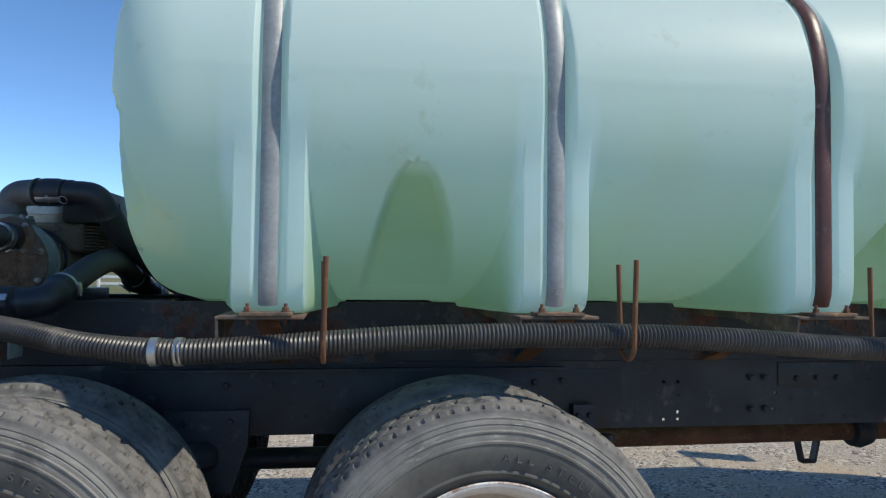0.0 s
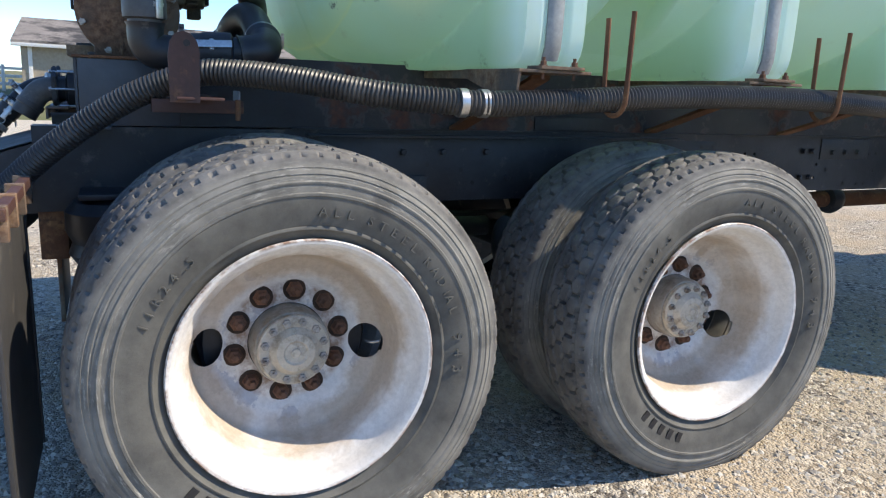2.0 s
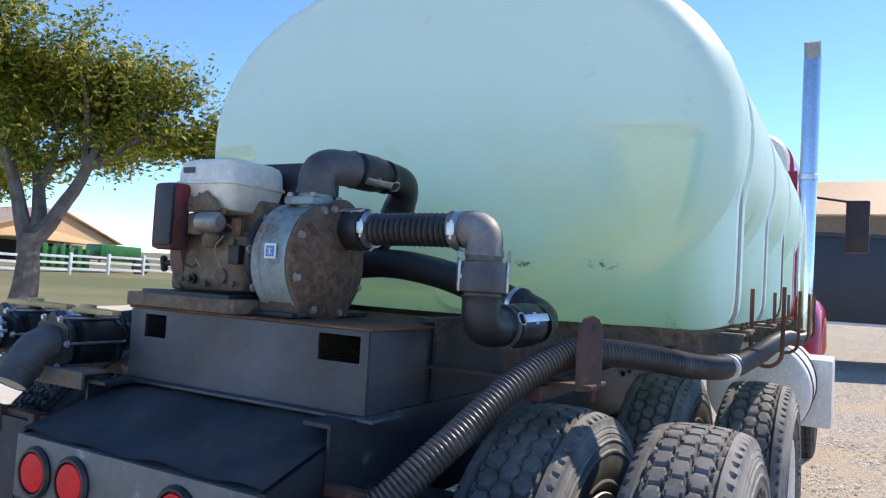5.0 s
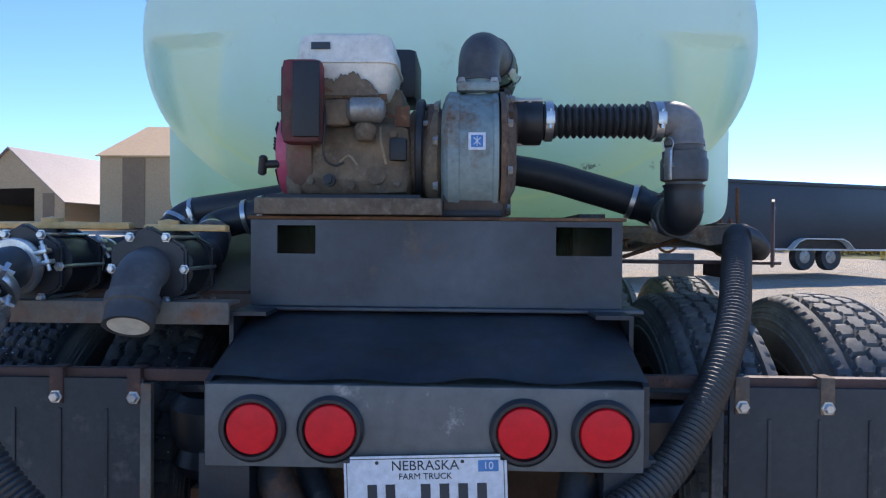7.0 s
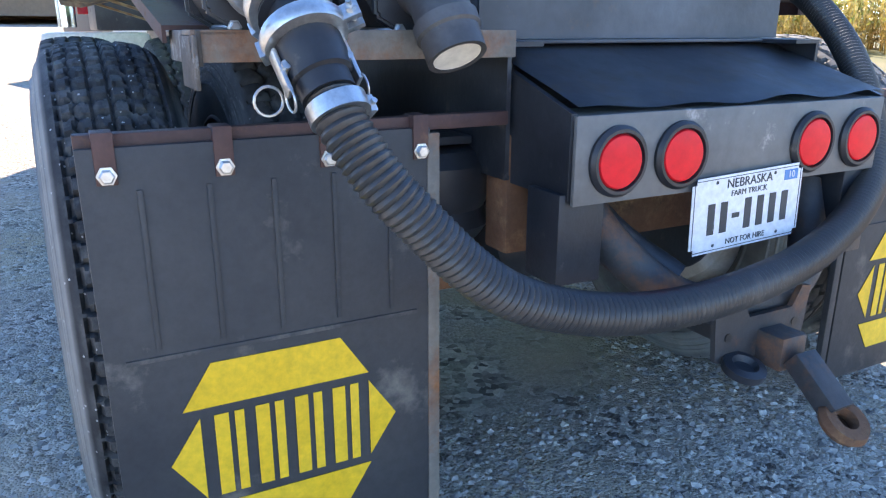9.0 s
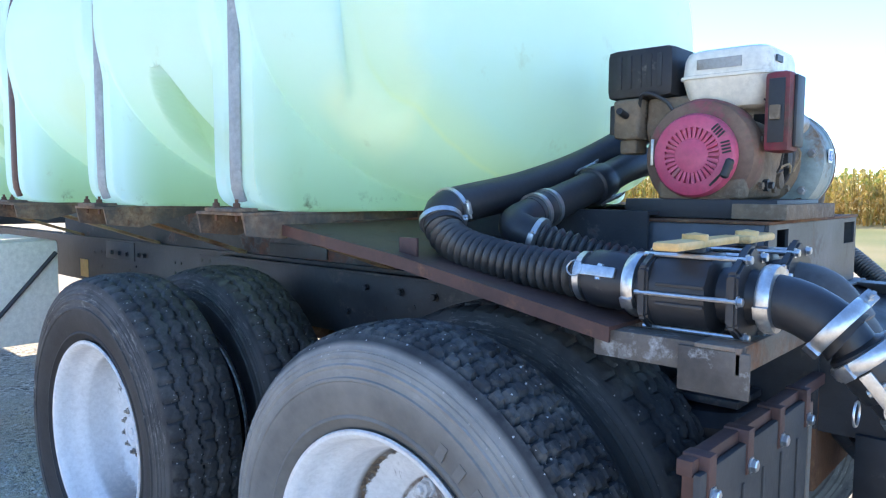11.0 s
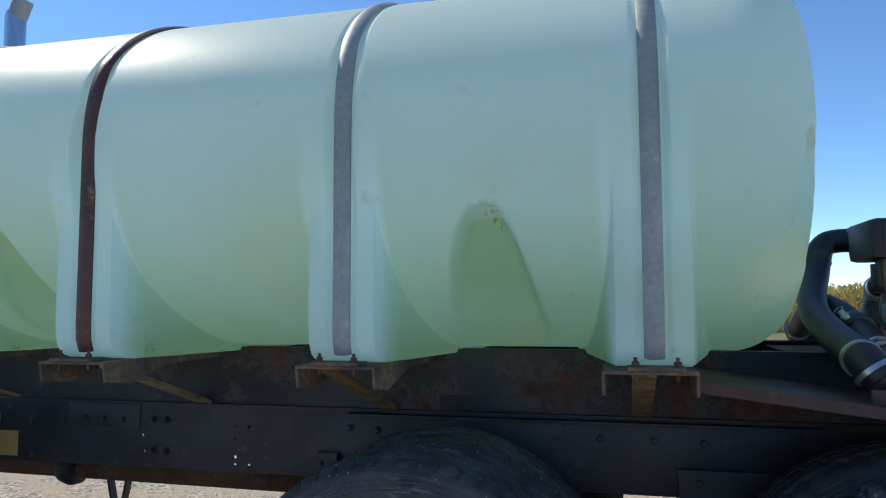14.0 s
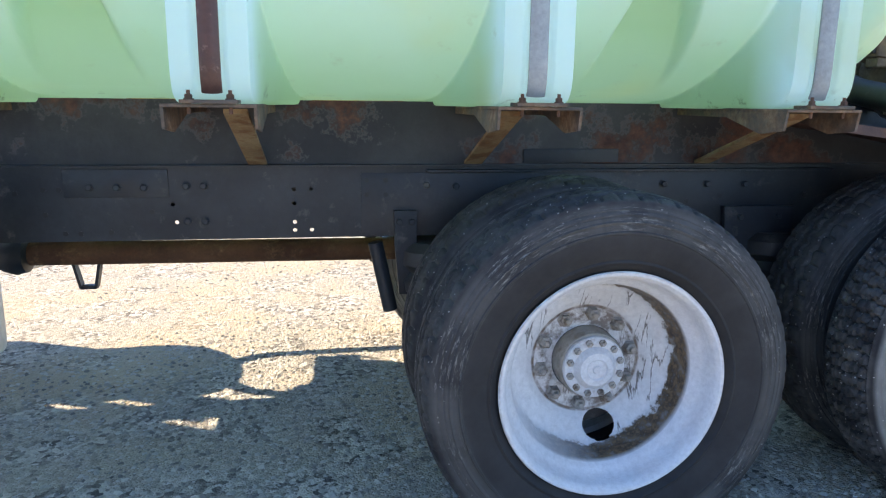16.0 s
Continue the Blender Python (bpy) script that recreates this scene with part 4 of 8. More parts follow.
def strap_path(x):
    a0 = math.atan2(TC - 1.292, 1.078)
    angles = [-a0 + (math.pi + 2 * a0) * i / 140 for i in range(141)]
    lean = SKEW[STRAPS.index(x)]
    return [Vector((x - lean * math.cos(a), TY + strap_radius(a) * math.cos(a), TC + strap_radius(a) * math.sin(a))) for a in angles]


strap_bolt = bolt_mesh(0.010, 0.014)


def tank_strap(x, material, label):
    st = thing("tank_strap", label, "strap", (x, 0, 1.28), "straps over the tank")
    pts, bm, rings = strap_path(x), bmesh.new(), []
    for i, p in enumerate(pts):
        t = (pts[min(i + 1, 140)] - pts[max(i - 1, 0)]).normalized()
        out = Vector((0, t.z, -t.y))
        base = p + out * 0.001
        rings.append([base + Vector((dx, 0, 0)) + out * h for dx, h in ((-0.027, 0), (-0.026, 0.006), (-0.016, 0.012), (0, 0.014), (0.016, 0.012), (0.026, 0.006), (0.027, 0))])
    loft(bm, rings)
    part("band", bm, material, st)
    middle = x
    for sy in (-1, 1):
        x = middle - sy * SKEW[STRAPS.index(middle)]
        part("foot_plate", boxed(x - 0.072, x + 0.072, TY + sy * 1.10 - 0.04, TY + sy * 1.10 + 0.04, 1.272, 1.282, 0.002), outrigger_steel, st)
        for dx in (-0.052, 0.052):
            part("bolt", strap_bolt, lug_rust, st, at=Matrix.Translation((x + dx, TY + sy * 1.115, 1.282)))
            part("stud", rodded((x + dx, TY + sy * 1.115, 1.245), (x + dx, TY + sy * 1.115, 1.306), 0.005, 8), lug_rust, st)
    return st


tank_strap(STRAPS[0], galv, "dull galvanised half-round strap over a poly tank")
tank_strap(STRAPS[1], galv, "dull galvanised half-round strap over a poly tank")
tank_strap(STRAPS[2], brown_strap, "rust-brown painted strap over a poly tank")
tank_strap(STRAPS[3], galv, "dull galvanised half-round strap over a poly tank")

# ---- truck ----
FRAME[0] = BODY
truck = thing("tandem_truck", "old red farm truck with black frame and dual rear wheels", "truck", (0.7, 0, 0))
hole_mesh = finish(lathe(bmesh.new(), [(0.009, 0), (0.009, 0.0012)], 10))
frame_bolt = bolt_mesh(0.012, 0.014)


def channel(x0, x1, side, z0, z1, web, thick=0.009, flange=0.08):
    """A rail of C section with its web outwards."""
    y = side * web
    prof = [(0, z0), (0, z1), (-flange, z1), (-flange, z1 - thick), (-thick, z1 - thick), (-thick, z0 + thick), (-flange, z0 + thick), (-flange, z0)]
    bm = bmesh.new()
    n = max(2, int((x1 - x0) / 0.5))
    loft(bm, [[Vector((x0 + (x1 - x0) * k / n, y + side * d, z)) for d, z in prof] for k in range(n + 1)])
    return bm


def holed_rail(x0, x1, side, z0, z1, web, holes, thick=0.009, flange=0.08):
    """A rail of C section with its web outwards and round holes drilled through the web."""
    bm = bmesh.new()
    loops = [[(x0, z0), (x1, z0), (x1, z1), (x0, z1)]]
    loops += [[(x + 0.0078 * math.cos(k * math.pi / 6), z + 0.0078 * math.sin(k * math.pi / 6)) for k in range(12)] for x, z in holes]
    edges = []
    for loop in loops:
        vs = [bm.verts.new((x, side * web, z)) for x, z in loop]
        edges += [bm.edges.new((a, b)) for a, b in zip(vs, vs[1:] + vs[:1])]
    bmesh.ops.triangle_fill(bm, use_beauty=True, use_dissolve=False, edges=edges)
    ext = bmesh.ops.extrude_face_region(bm, geom=bm.faces[:], use_keep_orig=True)
    bmesh.ops.translate(bm, verts=[g for g in ext["geom"] if isinstance(g, bmesh.types.BMVert)], vec=(0, -side * thick, 0))
    a, b = sorted((side * (web - thick), side * (web - flange)))
    for z in (z0, z1 - thick):
        box(bm, x0, x1, a, b, z, z + thick, 0)
    return bm


RAIL_HOLES = ((3.24, 0.981), (3.15, 0.994), (3.1, 0.993), (3.15, 0.908), (3.09, 0.841), (3.04, 0.84), (2.31, 0.99), (2.25, 0.99), (2.31, 0.939), (2.31, 0.87), (2.31, 0.84), (2.25, 0.84), (2.73, 0.94), (2.72, 0.875), (2.8, 0.915), (2.94, 0.844), (2.05, 1.02), (1.98, 1.02), (2.05, 0.967), (1.98, 0.967), (0.8, 0.93), (0.66, 0.95), (0.85, 0.88))
RAIL_BOLTS = ((3.0, 1.002), (2.91, 1.001), (2.82, 1.0), (2.68, 1.005), (2.62, 1.005), (2.62, 0.879), (2.68, 0.88), (1.83, 1.002), (1.72, 0.997), (0.9, 0.999), (0.72, 0.998), (0.56, 0.997), (0.3, 0.95), (1.0, 0.9))
for side in (-1, 1):
    rail = part("frame_rail", holed_rail(-0.62, 5.4, side, 0.812, 1.072, 0.435, [h for h in RAIL_HOLES if 2.09 < h[0] < 2.76]), frame_paint, truck)
    for x, z in RAIL_HOLES:
        if 2.09 < x < 2.76:
            continue
        part("hole", hole_mesh, hole_black, rail, at=facing(x, side * 0.4385, z, (0, side, 0)))
    for x, z in RAIL_BOLTS:
        part("bolt", frame_bolt, frame_paint, rail, at=facing(x, side * 0.4410, z, (0, side, 0)))
    part("splice_plate", boxed(2.74, 3.085, side * 0.438 - 0.003, side * 0.438 + 0.003, 0.966, 1.064, 0.002), frame_paint, truck)
    part("step_plate", boxed(1.10, 1.47, side * 0.458 - 0.004, side * 0.458 + 0.004, 1.085, 1.135, 0.002), subframe_paint, truck)
    part("edge_strip", boxed(0.2, 1.83, side * 0.465 - 0.03, side * 0.465 + 0.012, 1.052, 1.060, 0.002), frame_paint, truck)
    part("sub_frame_rail", channel(-0.20, 3.62, side, 1.080, 1.303, 0.452, 0.01, 0.07), subframe_paint, truck)
    part("shim_plate", boxed(0.15, 3.4, side * 0.41 - 0.045, side * 0.41 + 0.06, 1.073, 1.079, 0.001), frame_paint, truck)
    part("side_plate", boxed(0.25, 2.07, side * 0.4365 - 0.0015, side * 0.4365 + 0.0015, 0.816, 1.046, 0.001), frame_paint, truck)
    # axle hanger brackets
    for x, half, low in ((0.50, 0.15, 0.62), (1.91, 0.042, 0.60)):
        bm = bmesh.new()
        loft(bm, [[Vector((x - half * k, side * y, z)), Vector((x + half * k, side * y, z)), Vector((x + half * k, side * (y + 0.024), z)), Vector((x - half * k, side * (y + 0.024), z))] for z, k, y in ((0.91, 1.0, 0.442), (0.78, 0.95, 0.45), (low, 0.6, 0.46))])
        hang = part("spring_hanger", bm, frame_paint, truck)
        for dx in (-0.55, 0.55):
            part("bolt", frame_bolt, frame_paint, hang, at=facing(x + dx * half, side * 0.466, 0.87, (0, side, 0)))
    part("shock_absorber", rodded((2.02, side * 0.44, 0.79), (1.965, side * 0.44, 0.53), 0.028, 14), frame_paint, truck)
    # rear air bag behind the last axle
    part("air_bag", lathe(bmesh.new(), [(0.08, 0), (0.12, 0.01), (0.14, 0.04), (0.128, 0.075), (0.145, 0.11), (0.145, 0.17), (0.12, 0.2), (0.08, 0.21)], 28, Matrix.Translation((-0.40, side * 0.50, 0.655))), poly_black, truck)
    part("bag_beam", boxed(-0.52, 0.05, side * 0.50 - 0.06, side * 0.50 + 0.06, 0.565, 0.650, 0.008), rust_steel, truck)
    part("bag_bracket", boxed(-0.50, -0.30, min(side * 0.44, side * 0.60), max(side * 0.44, side * 0.60), 0.868, 0.886, 0.004), frame_paint, truck)
for x in (-0.3, 0.69, 1.6, 2.6, 3.4):
    part("cross_member", boxed(x - 0.05, x + 0.05, -0.35, 0.35, 0.84, 1.04, 0.006), frame_paint, truck)
for x in STRAPS:
    part("deck_beam", boxed(x - 0.06, x + 0.06, -0.44, 0.44, 1.22, 1.288, 0.004), subframe_paint, truck)
    for side in (-1, 1):
        bm = bmesh.new()
        # outrigger channel that carries the tank's leg
        a, b = (0.445, 1.13) if side > 0 else (-1.13, -0.445)
        box(bm, x - 0.12, x + 0.12, a, b, 1.282, 1.291, 0.002)
        for ear in ((-0.116, 0.116) if side > 0 else (-0.116,)):
            loft(bm, [[Vector((x + ear + dx, side * y, z)) for y, z in ((0.445, 1.2815), (1.128, 1.2815), (1.118, 1.228), (1.00, 1.215), (0.80, 1.262), (0.445, 1.262))] for dx in (-0.004, 0.004)])
        out = part("outrigger", bm, outrigger_steel, truck)
        bm = bmesh.new()
        rings = []
        lean = (0.012, 0.055, -0.054, 0.0)[STRAPS.index(x)]
        for q, (yy, zz, xx) in enumerate(((1.03, 1.278, x + lean), (0.466, 1.092, x + lean))):
            rings.append([Vector((xx + dx, side * yy, zz + dz)) for dx, dz in ((-0.032, 0), (0.032, 0), (0.032, -0.012), (-0.032, -0.012))])
        loft(bm, rings)
        part("gusset", bm, gusset_steel if side > 0 else rust_steel, out)
# rear deck that carries the pump
part("deck_side", boxed(-0.486, 0.22, -0.436, -0.428, 1.075, 1.275, 0.002), deck_paint, truck)
part("deck_side", boxed(-0.486, 0.22, 0.418, 0.426, 1.075, 1.275, 0.002), deck_paint, truck)
part("deck_top", boxed(-0.499, 0.22, -0.445, 0.435, 1.276, 1.284, 0.002), rust_steel, truck)
part("deck_lip", boxed(-0.525, -0.40, -0.48, 0.435, 1.066, 1.074, 0.002), deck_paint, truck)


def deck_back():
    """The upright rear plate with its two slots."""
    bm = bmesh.new()
    ys, zs = (-0.436, -0.412, -0.284, 0.274, 0.364, 0.426), (1.075, 1.196, 1.262, 1.275)
    for i in range(5):
        for j in range(3):
            if j == 1 and i in (1, 3):
                continue
            box(bm, -0.496, -0.488, ys[i], ys[i + 1], zs[j], zs[j + 1], 0)
    bmesh.ops.remove_doubles(bm, verts=bm.verts, dist=1e-5)
    return bm


part("deck_back", deck_back(), deck_paint, truck)
# sloping cover sheet down to the lamp bar
bm = bmesh.new()
rows = []
for i in range(13):
    u = i / 12
    x = -0.49 - 0.318 * u
    row = []
    for j in range(25):
        y = -0.42 + 0.83 * j / 24
        z = 1.064 - 0.098 * u + 0.006 * math.sin(j * 0.9) * u + 0.012 * u * noise.noise((x * 5, y * 5, 0))
        row.append(Vector((x, y, z)))
    rows.append(row)
grid = [[bm.verts.new(p) for p in r] for r in rows]
for a, b in zip(grid, grid[1:]):
    for j in range(24):
        bm.faces.new((a[j], a[j + 1], b[j + 1], b[j]))
bmesh.ops.solidify(bm, geom=bm.faces[:], thickness=0.005)
part("cover_sheet", bm, cover_paint, truck, "dark buckled sheet metal cover")
# lamp bar
bar = part("lamp_bar", box(boxed(-0.815, -0.805, -0.412, 0.417, 0.798, 0.955, 0.003), -0.805, -0.70, -0.412, 0.417, 0.945, 0.955, 0.002), lamp_bar_paint, truck, "scratched dark steel lamp bar")
for s in (-0.420, 0.414):
    arm = bmesh.new()
    loft(arm, [[Vector((x, s + dy, z)) for x, z in ((-0.804, 0.806), (-0.45, 0.806), (-0.45, 1.058), (-0.50, 1.056), (-0.804, 0.958))] for dy in (-0.004, 0.008)])
    part("bar_arm", arm, frame_paint, truck)
lens_bm = bmesh.new()
lathe(lens_bm, [(0.049, 0), (0.049, 0.006), (0.046, 0.010), (0.03, 0.0125), (0.0, 0.0135)], 32)
lens_me = finish(lens_bm, 40)
grommet_me = finish(lathe(bmesh.new(), [(0.064, 0), (0.064, 0.006), (0.058, 0.013), (0.052, 0.013), (0.050, 0.004)], 36), 40)
for y in (0.325, 0.176, -0.187, -0.340):
    lamp = part("tail_lamp", lens_me, lens_red, truck, "round red tail lamp", at=facing(-0.817, y, 0.872, (-1, 0, 0)))
    part("grommet", grommet_me, poly_black, lamp, "black rubber grommet", at=facing(-0.8155, y, 0.872, (-1, 0, 0)))
# number plate
tilt = Matrix.Translation((-0.828, -0.006, 0.753)) @ Euler((radians(90), 0, radians(-90))).to_matrix().to_4x4() @ Matrix.Rotation(radians(2.2), 4, "Z")
bm = bmesh.new()
box(bm, -0.1525, 0.1525, -0.0762, 0.0762, -0.001, 0.001, 0)
bmesh.ops.bevel(bm, geom=[e for e in bm.edges if abs(e.verts[0].co.z - e.verts[1].co.z) > 0.001], offset=0.012, segments=4, affect="EDGES")
plate = part("number_plate", bm, plate_white, truck, "white number plate with dark print", at=tilt)


def on_plate(name, me, x, y, material):
    part(name, me, material, plate, at=tilt @ Matrix.Translation((x, y, 0.0016)))


on_plate("plate_word", words("NEBRASKA", 0.026, 0.0006), 0, 0.057, plate_ink)
on_plate("plate_word", words("FARM TRUCK", 0.0165, 0.0006), 0, 0.037, plate_ink)
on_plate("plate_word", words("NOT FOR HIRE", 0.0165, 0.0006), 0.0, -0.060, plate_ink)
bar_me = finish(boxed(-0.009, 0.009, -0.031, 0.031, -0.0006, 0.0006, 0))
for x in (-0.1, -0.066, 0.0, 0.035, 0.07, 0.105):
    on_plate("plate_bar", bar_me, x, -0.008, plate_ink)
on_plate("plate_bar", finish(boxed(-0.010, 0.010, -0.005, 0.005, -0.0006, 0.0006, 0)), -0.033, -0.008, plate_ink)
on_plate("year_sticker", finish(boxed(-0.019, 0.019, -0.0105, 0.0105, -0.0006, 0.0006, 0)), 0.118, 0.055, sticker_blue)
part("sticker_number", words("10", 0.02, 0.0004), plate_white, plate, at=tilt @ Matrix.Translation((0.118, 0.055, 0.0028)))
border = bmesh.new()
for x0, x1, y0, y1 in ((-0.146, 0.146, 0.0705, 0.0718), (-0.146, 0.146, -0.0718, -0.0705), (-0.1475, -0.1462, -0.066, 0.066), (0.1462, 0.1475, -0.066, 0.066)):
    box(border, x0, x1, y0, y1, -0.0004, 0.0004, 0)
on_plate("plate_border", finish(border), 0, 0, plate_ink)
for x, y in ((-0.09, 0.064), (0.07, 0.064), (-0.09, -0.062), (0.09, -0.062)):
    on_plate("plate_hole", finish(lathe(bmesh.new(), [(0.0035, 0), (0.0035, 0.0006)], 10)), x, y, plate_ink)
# posts, hitch and other steel below the lamp bar
part("bumper_post", boxed(-0.80, -0.70, 0.335, 0.435, 0.648, 0.818, 0.004), frame_paint, truck)
part("bumper_post", boxed(-0.80, -0.70, -0.44, -0.34, 0.60, 0.82, 0.004), frame_paint, truck)
part("rear_cross_member", boxed(-0.62, -0.54, -0.43, 0.43, 0.66, 0.90, 0.006), rust_steel, truck)
bm = bmesh.new()
outline = ((0.132, 0.592), (0.060, 0.596), (0.034, 0.553), (-0.088, 0.553), (-0.112, 0.596), (-0.138, 0.592), (-0.130, 0.50), (-0.108, 0.450), (0.040, 0.445), (0.118, 0.472))
loft(bm, [[Vector((x, y, z)) for y, z in outline] for x in (-0.90, -0.888)])
bmesh.ops.triangulate(bm, faces=[f for f in bm.faces if len(f.verts) > 4])
hitch = part("hitch_plate", bm, hitch_steel, truck, "scuffed steel hitch plate with a notched top")
for y, z in ((0.090, 0.52), (-0.10, 0.52)):
    part("hole", hole_mesh, hole_black, hitch, at=facing(-0.901, y, z, (-1, 0, 0)))
part("hitch_tube", swept([(-0.70, 0.33, 0.80), (-0.76, 0.26, 0.68), (-0.82, 0.12, 0.575), (-0.84, -0.08, 0.555), (-0.82, -0.20, 0.575), (-0.78, -0.275, 0.635), (-0.72, -0.31, 0.76)], 0.040, 18), hitch_steel, truck)
part("receiver_tube", boxed(-0.96, -0.70, -0.065, 0.005, 0.452, 0.522, 0.006), hitch_steel, truck)
ball_mount = boxed(-1.08, -0.96, -0.056, 0.000, 0.470, 0.512, 0.004)
bmesh.ops.transform(ball_mount, verts=ball_mount.verts, matrix=Matrix.Translation((-0.96, 0, 0.47)) @ Matrix.Rotation(radians(-38), 4, "Y") @ Matrix.Translation((0.96, 0, -0.47)))
part("ball_mount", ball_mount, hitch_steel, truck, "worn steel drawbar")
part("drawbar_eye", lathe(bmesh.new(), [(0.022, 0), (0.044, 0), (0.05, 0.012), (0.044, 0.026), (0.022, 0.026), (0.018, 0.013), (0.022, 0)], 22, facing(-1.075, -0.028, 0.388, (-0.55, 0, 0.83))), rust_steel, truck)
part("hitch_ring", lathe(bmesh.new(), [(0.026, 0), (0.042, 0.004), (0.042, 0.02), (0.026, 0.024), (0.02, 0.012)], 20, facing(-0.93, 0.075, 0.455, (-0.3, 0, 1))), frame_paint, truck)
part("tow_strut", swept([(-0.62, 0.28, 0.80), (-0.70, 0.22, 0.70), (-0.80, 0.14, 0.62)], 0.032, 14), frame_paint, truck)

# ---- mud flaps ----
clip_bolt = bolt_mesh(0.011, 0.012)


def mud_flap(side):
    y0, y1 = (0.610, 1.176) if side > 0 else (-1.207, -0.629)
    x, dz = -0.643, -0.016
    mf = part("mud_flap", boxed(x - 0.006, x + 0.006, y0, y1, 0.155 + dz, 0.945 + dz, 0.003), flap_rubber, truck, "black rubber mud flap with a yellow emblem")
    part("hanger_bar", boxed(x - 0.013 + 0.02, x + 0.013 + 0.02, min(y0, side * 0.44), max(y1, side * 0.44), 0.938 + dz, 0.964 + dz, 0.003), brown_paint, mf)
    for y in ((0.630, 0.799, 0.968, 1.137) if side > 0 else (-0.654, -0.829, -1.003, -1.174)):
        part("clip", boxed(x - 0.010, x + 0.034, y - 0.015, y + 0.015, 0.890 + dz, 0.968 + dz, 0.003), brown_paint if side > 0 else outrigger_steel, mf)
        part("bolt", clip_bolt, steel_clip, mf, at=facing(x - 0.010, y, 0.905 + dz, (-1, 0, 0)))
    # pressed ribs
    for k in range(5):
        y = y0 + (y1 - y0) * (k + 0.8) / 5.6
        part("rib", boxed(x - 0.0095, x - 0.005, y - 0.004, y + 0.004, 0.62 + dz, 0.88 + dz, 0.001), flap_rubber, mf)
    part("rib", boxed(x - 0.0095, x - 0.005, y0 + 0.03, y1 - 0.03, 0.600 + dz, 0.608 + dz, 0.001), flap_rubber, mf)
    # emblem: a long hexagon cut by two bands, with bars for its letters
    c = 0.893 if side > 0 else -0.918

    def poly(pts, name="emblem"):
        bm = bmesh.new()
        f = bm.faces.new([bm.verts.new((x - 0.0072, c - u, 0.405 + dz + v)) for u, v in pts])
        ext = bmesh.ops.extrude_face_region(bm, geom=[f])
        bmesh.ops.translate(bm, verts=[g for g in ext["geom"] if isinstance(g, bmesh.types.BMVert)], vec=(-0.0012, 0, 0))
        part(name, bm, yellow_paint, mf)

    top = [(-0.178, 0.095), (0.152, 0.095), (0.10, 0.175), (-0.126, 0.175)]
    poly(top)
    poly([(u, -v) for u, v in top])
    for s in (-1, 1):
        poly([(s * 0.152, 0.078), (s * 0.205, 0.0), (s * 0.152, -0.078)])
    for k in range(4):
        u = -0.105 + 0.07 * k
        poly([(u - 0.024, -0.078), (u - 0.024, 0.078), (u + 0.0, 0.078), (u + 0.0, -0.078)], "emblem_bar")
        poly([(u + 0.010, -0.078), (u + 0.010, 0.078), (u + 0.026, 0.078), (u + 0.026, -0.078)], "emblem_bar")
    part("edge_strip", boxed(x - 0.009, x + 0.009, side * 0.605 - 0.012, side * 0.605 + 0.012, 0.155 + dz, 0.935 + dz, 0.002), scrap_steel if side > 0 else flap_rubber, mf)


mud_flap(-1)
mud_flap(1)

# ---- wheels ----
FRAME[0] = LEVEL
TYRE_R, TYRE_W = 0.557, 0.275


def hex_edge(u, v):
    """Distance to the nearest edge of a hexagon pattern, 0 at an edge and 0.5 in the middle."""
    best = []
    rx, ry = 1.0, 1.7320508
    for ox, oy in ((0, 0), (0.5, 0.8660254)):
        a = (u - ox + 0.5 * rx) % rx - 0.5 * rx
        b = (v - oy + 0.5 * ry) % ry - 0.5 * ry
        best.append((a * a + b * b, a, b))
    _, a, b = min(best)
    a, b = abs(a), abs(b)
    return 0.5 - max(a, a * 0.5 + b * 0.8660254)


def tread_depth(a, v, kind):
    """Groove depth, 0 to 1, at the angle a and v across the tread (-1 to 1)."""
    if kind == "lug":
        n = 54
        u = a / (2 * math.pi) * n
        d = hex_edge(u, v * 2.15 + 0.866)
        g = 1 - smooth(0.025, 0.085, d)
        if abs(v) > 0.70:
            g = max(1 - smooth(0.01, 0.04, abs(abs(v) - 0.72)), (1 - smooth(0.10, 0.17, abs((1.5 * u + 0.25) % 1 - 0.5))) * 0.8 * smooth(0.90, 0.95, abs(v)))
        return g
    if kind == "block":  # six rows of small blocks between smooth round shoulders
        row = (v + 0.84) / 0.28
        k = math.floor(row)
        if not 0 <= k < 6:
            return 0.0
        u = a / (2 * math.pi) * 84 + 0.5 * (k % 2) + 0.22 * math.sin(row * math.pi)
        g = 1 - smooth(0.04, 0.13, min(row - k, k + 1 - row) + 0.05 * math.sin(2 * math.pi * u))
        return max(g * 0.9, 1 - smooth(0.07, 0.15, abs(u % 1 - 0.5)))
    n = 60
    u = a / (2 * math.pi) * n
    g = 0.0
    for q in (-0.62, -0.2, 0.2, 0.62):
        z = q + 0.055 * (abs((u % 1) - 0.5) * 4 - 1)
        g = max(g, 1 - smooth(0.025, 0.07, abs(v - z)))
    if abs(v) > 0.62 or abs(v) < 0.2:
        g = max(g, (1 - smooth(0.05, 0.14, abs((u + 0.3 * v) % 1 - 0.5))) * 0.6)
    return g


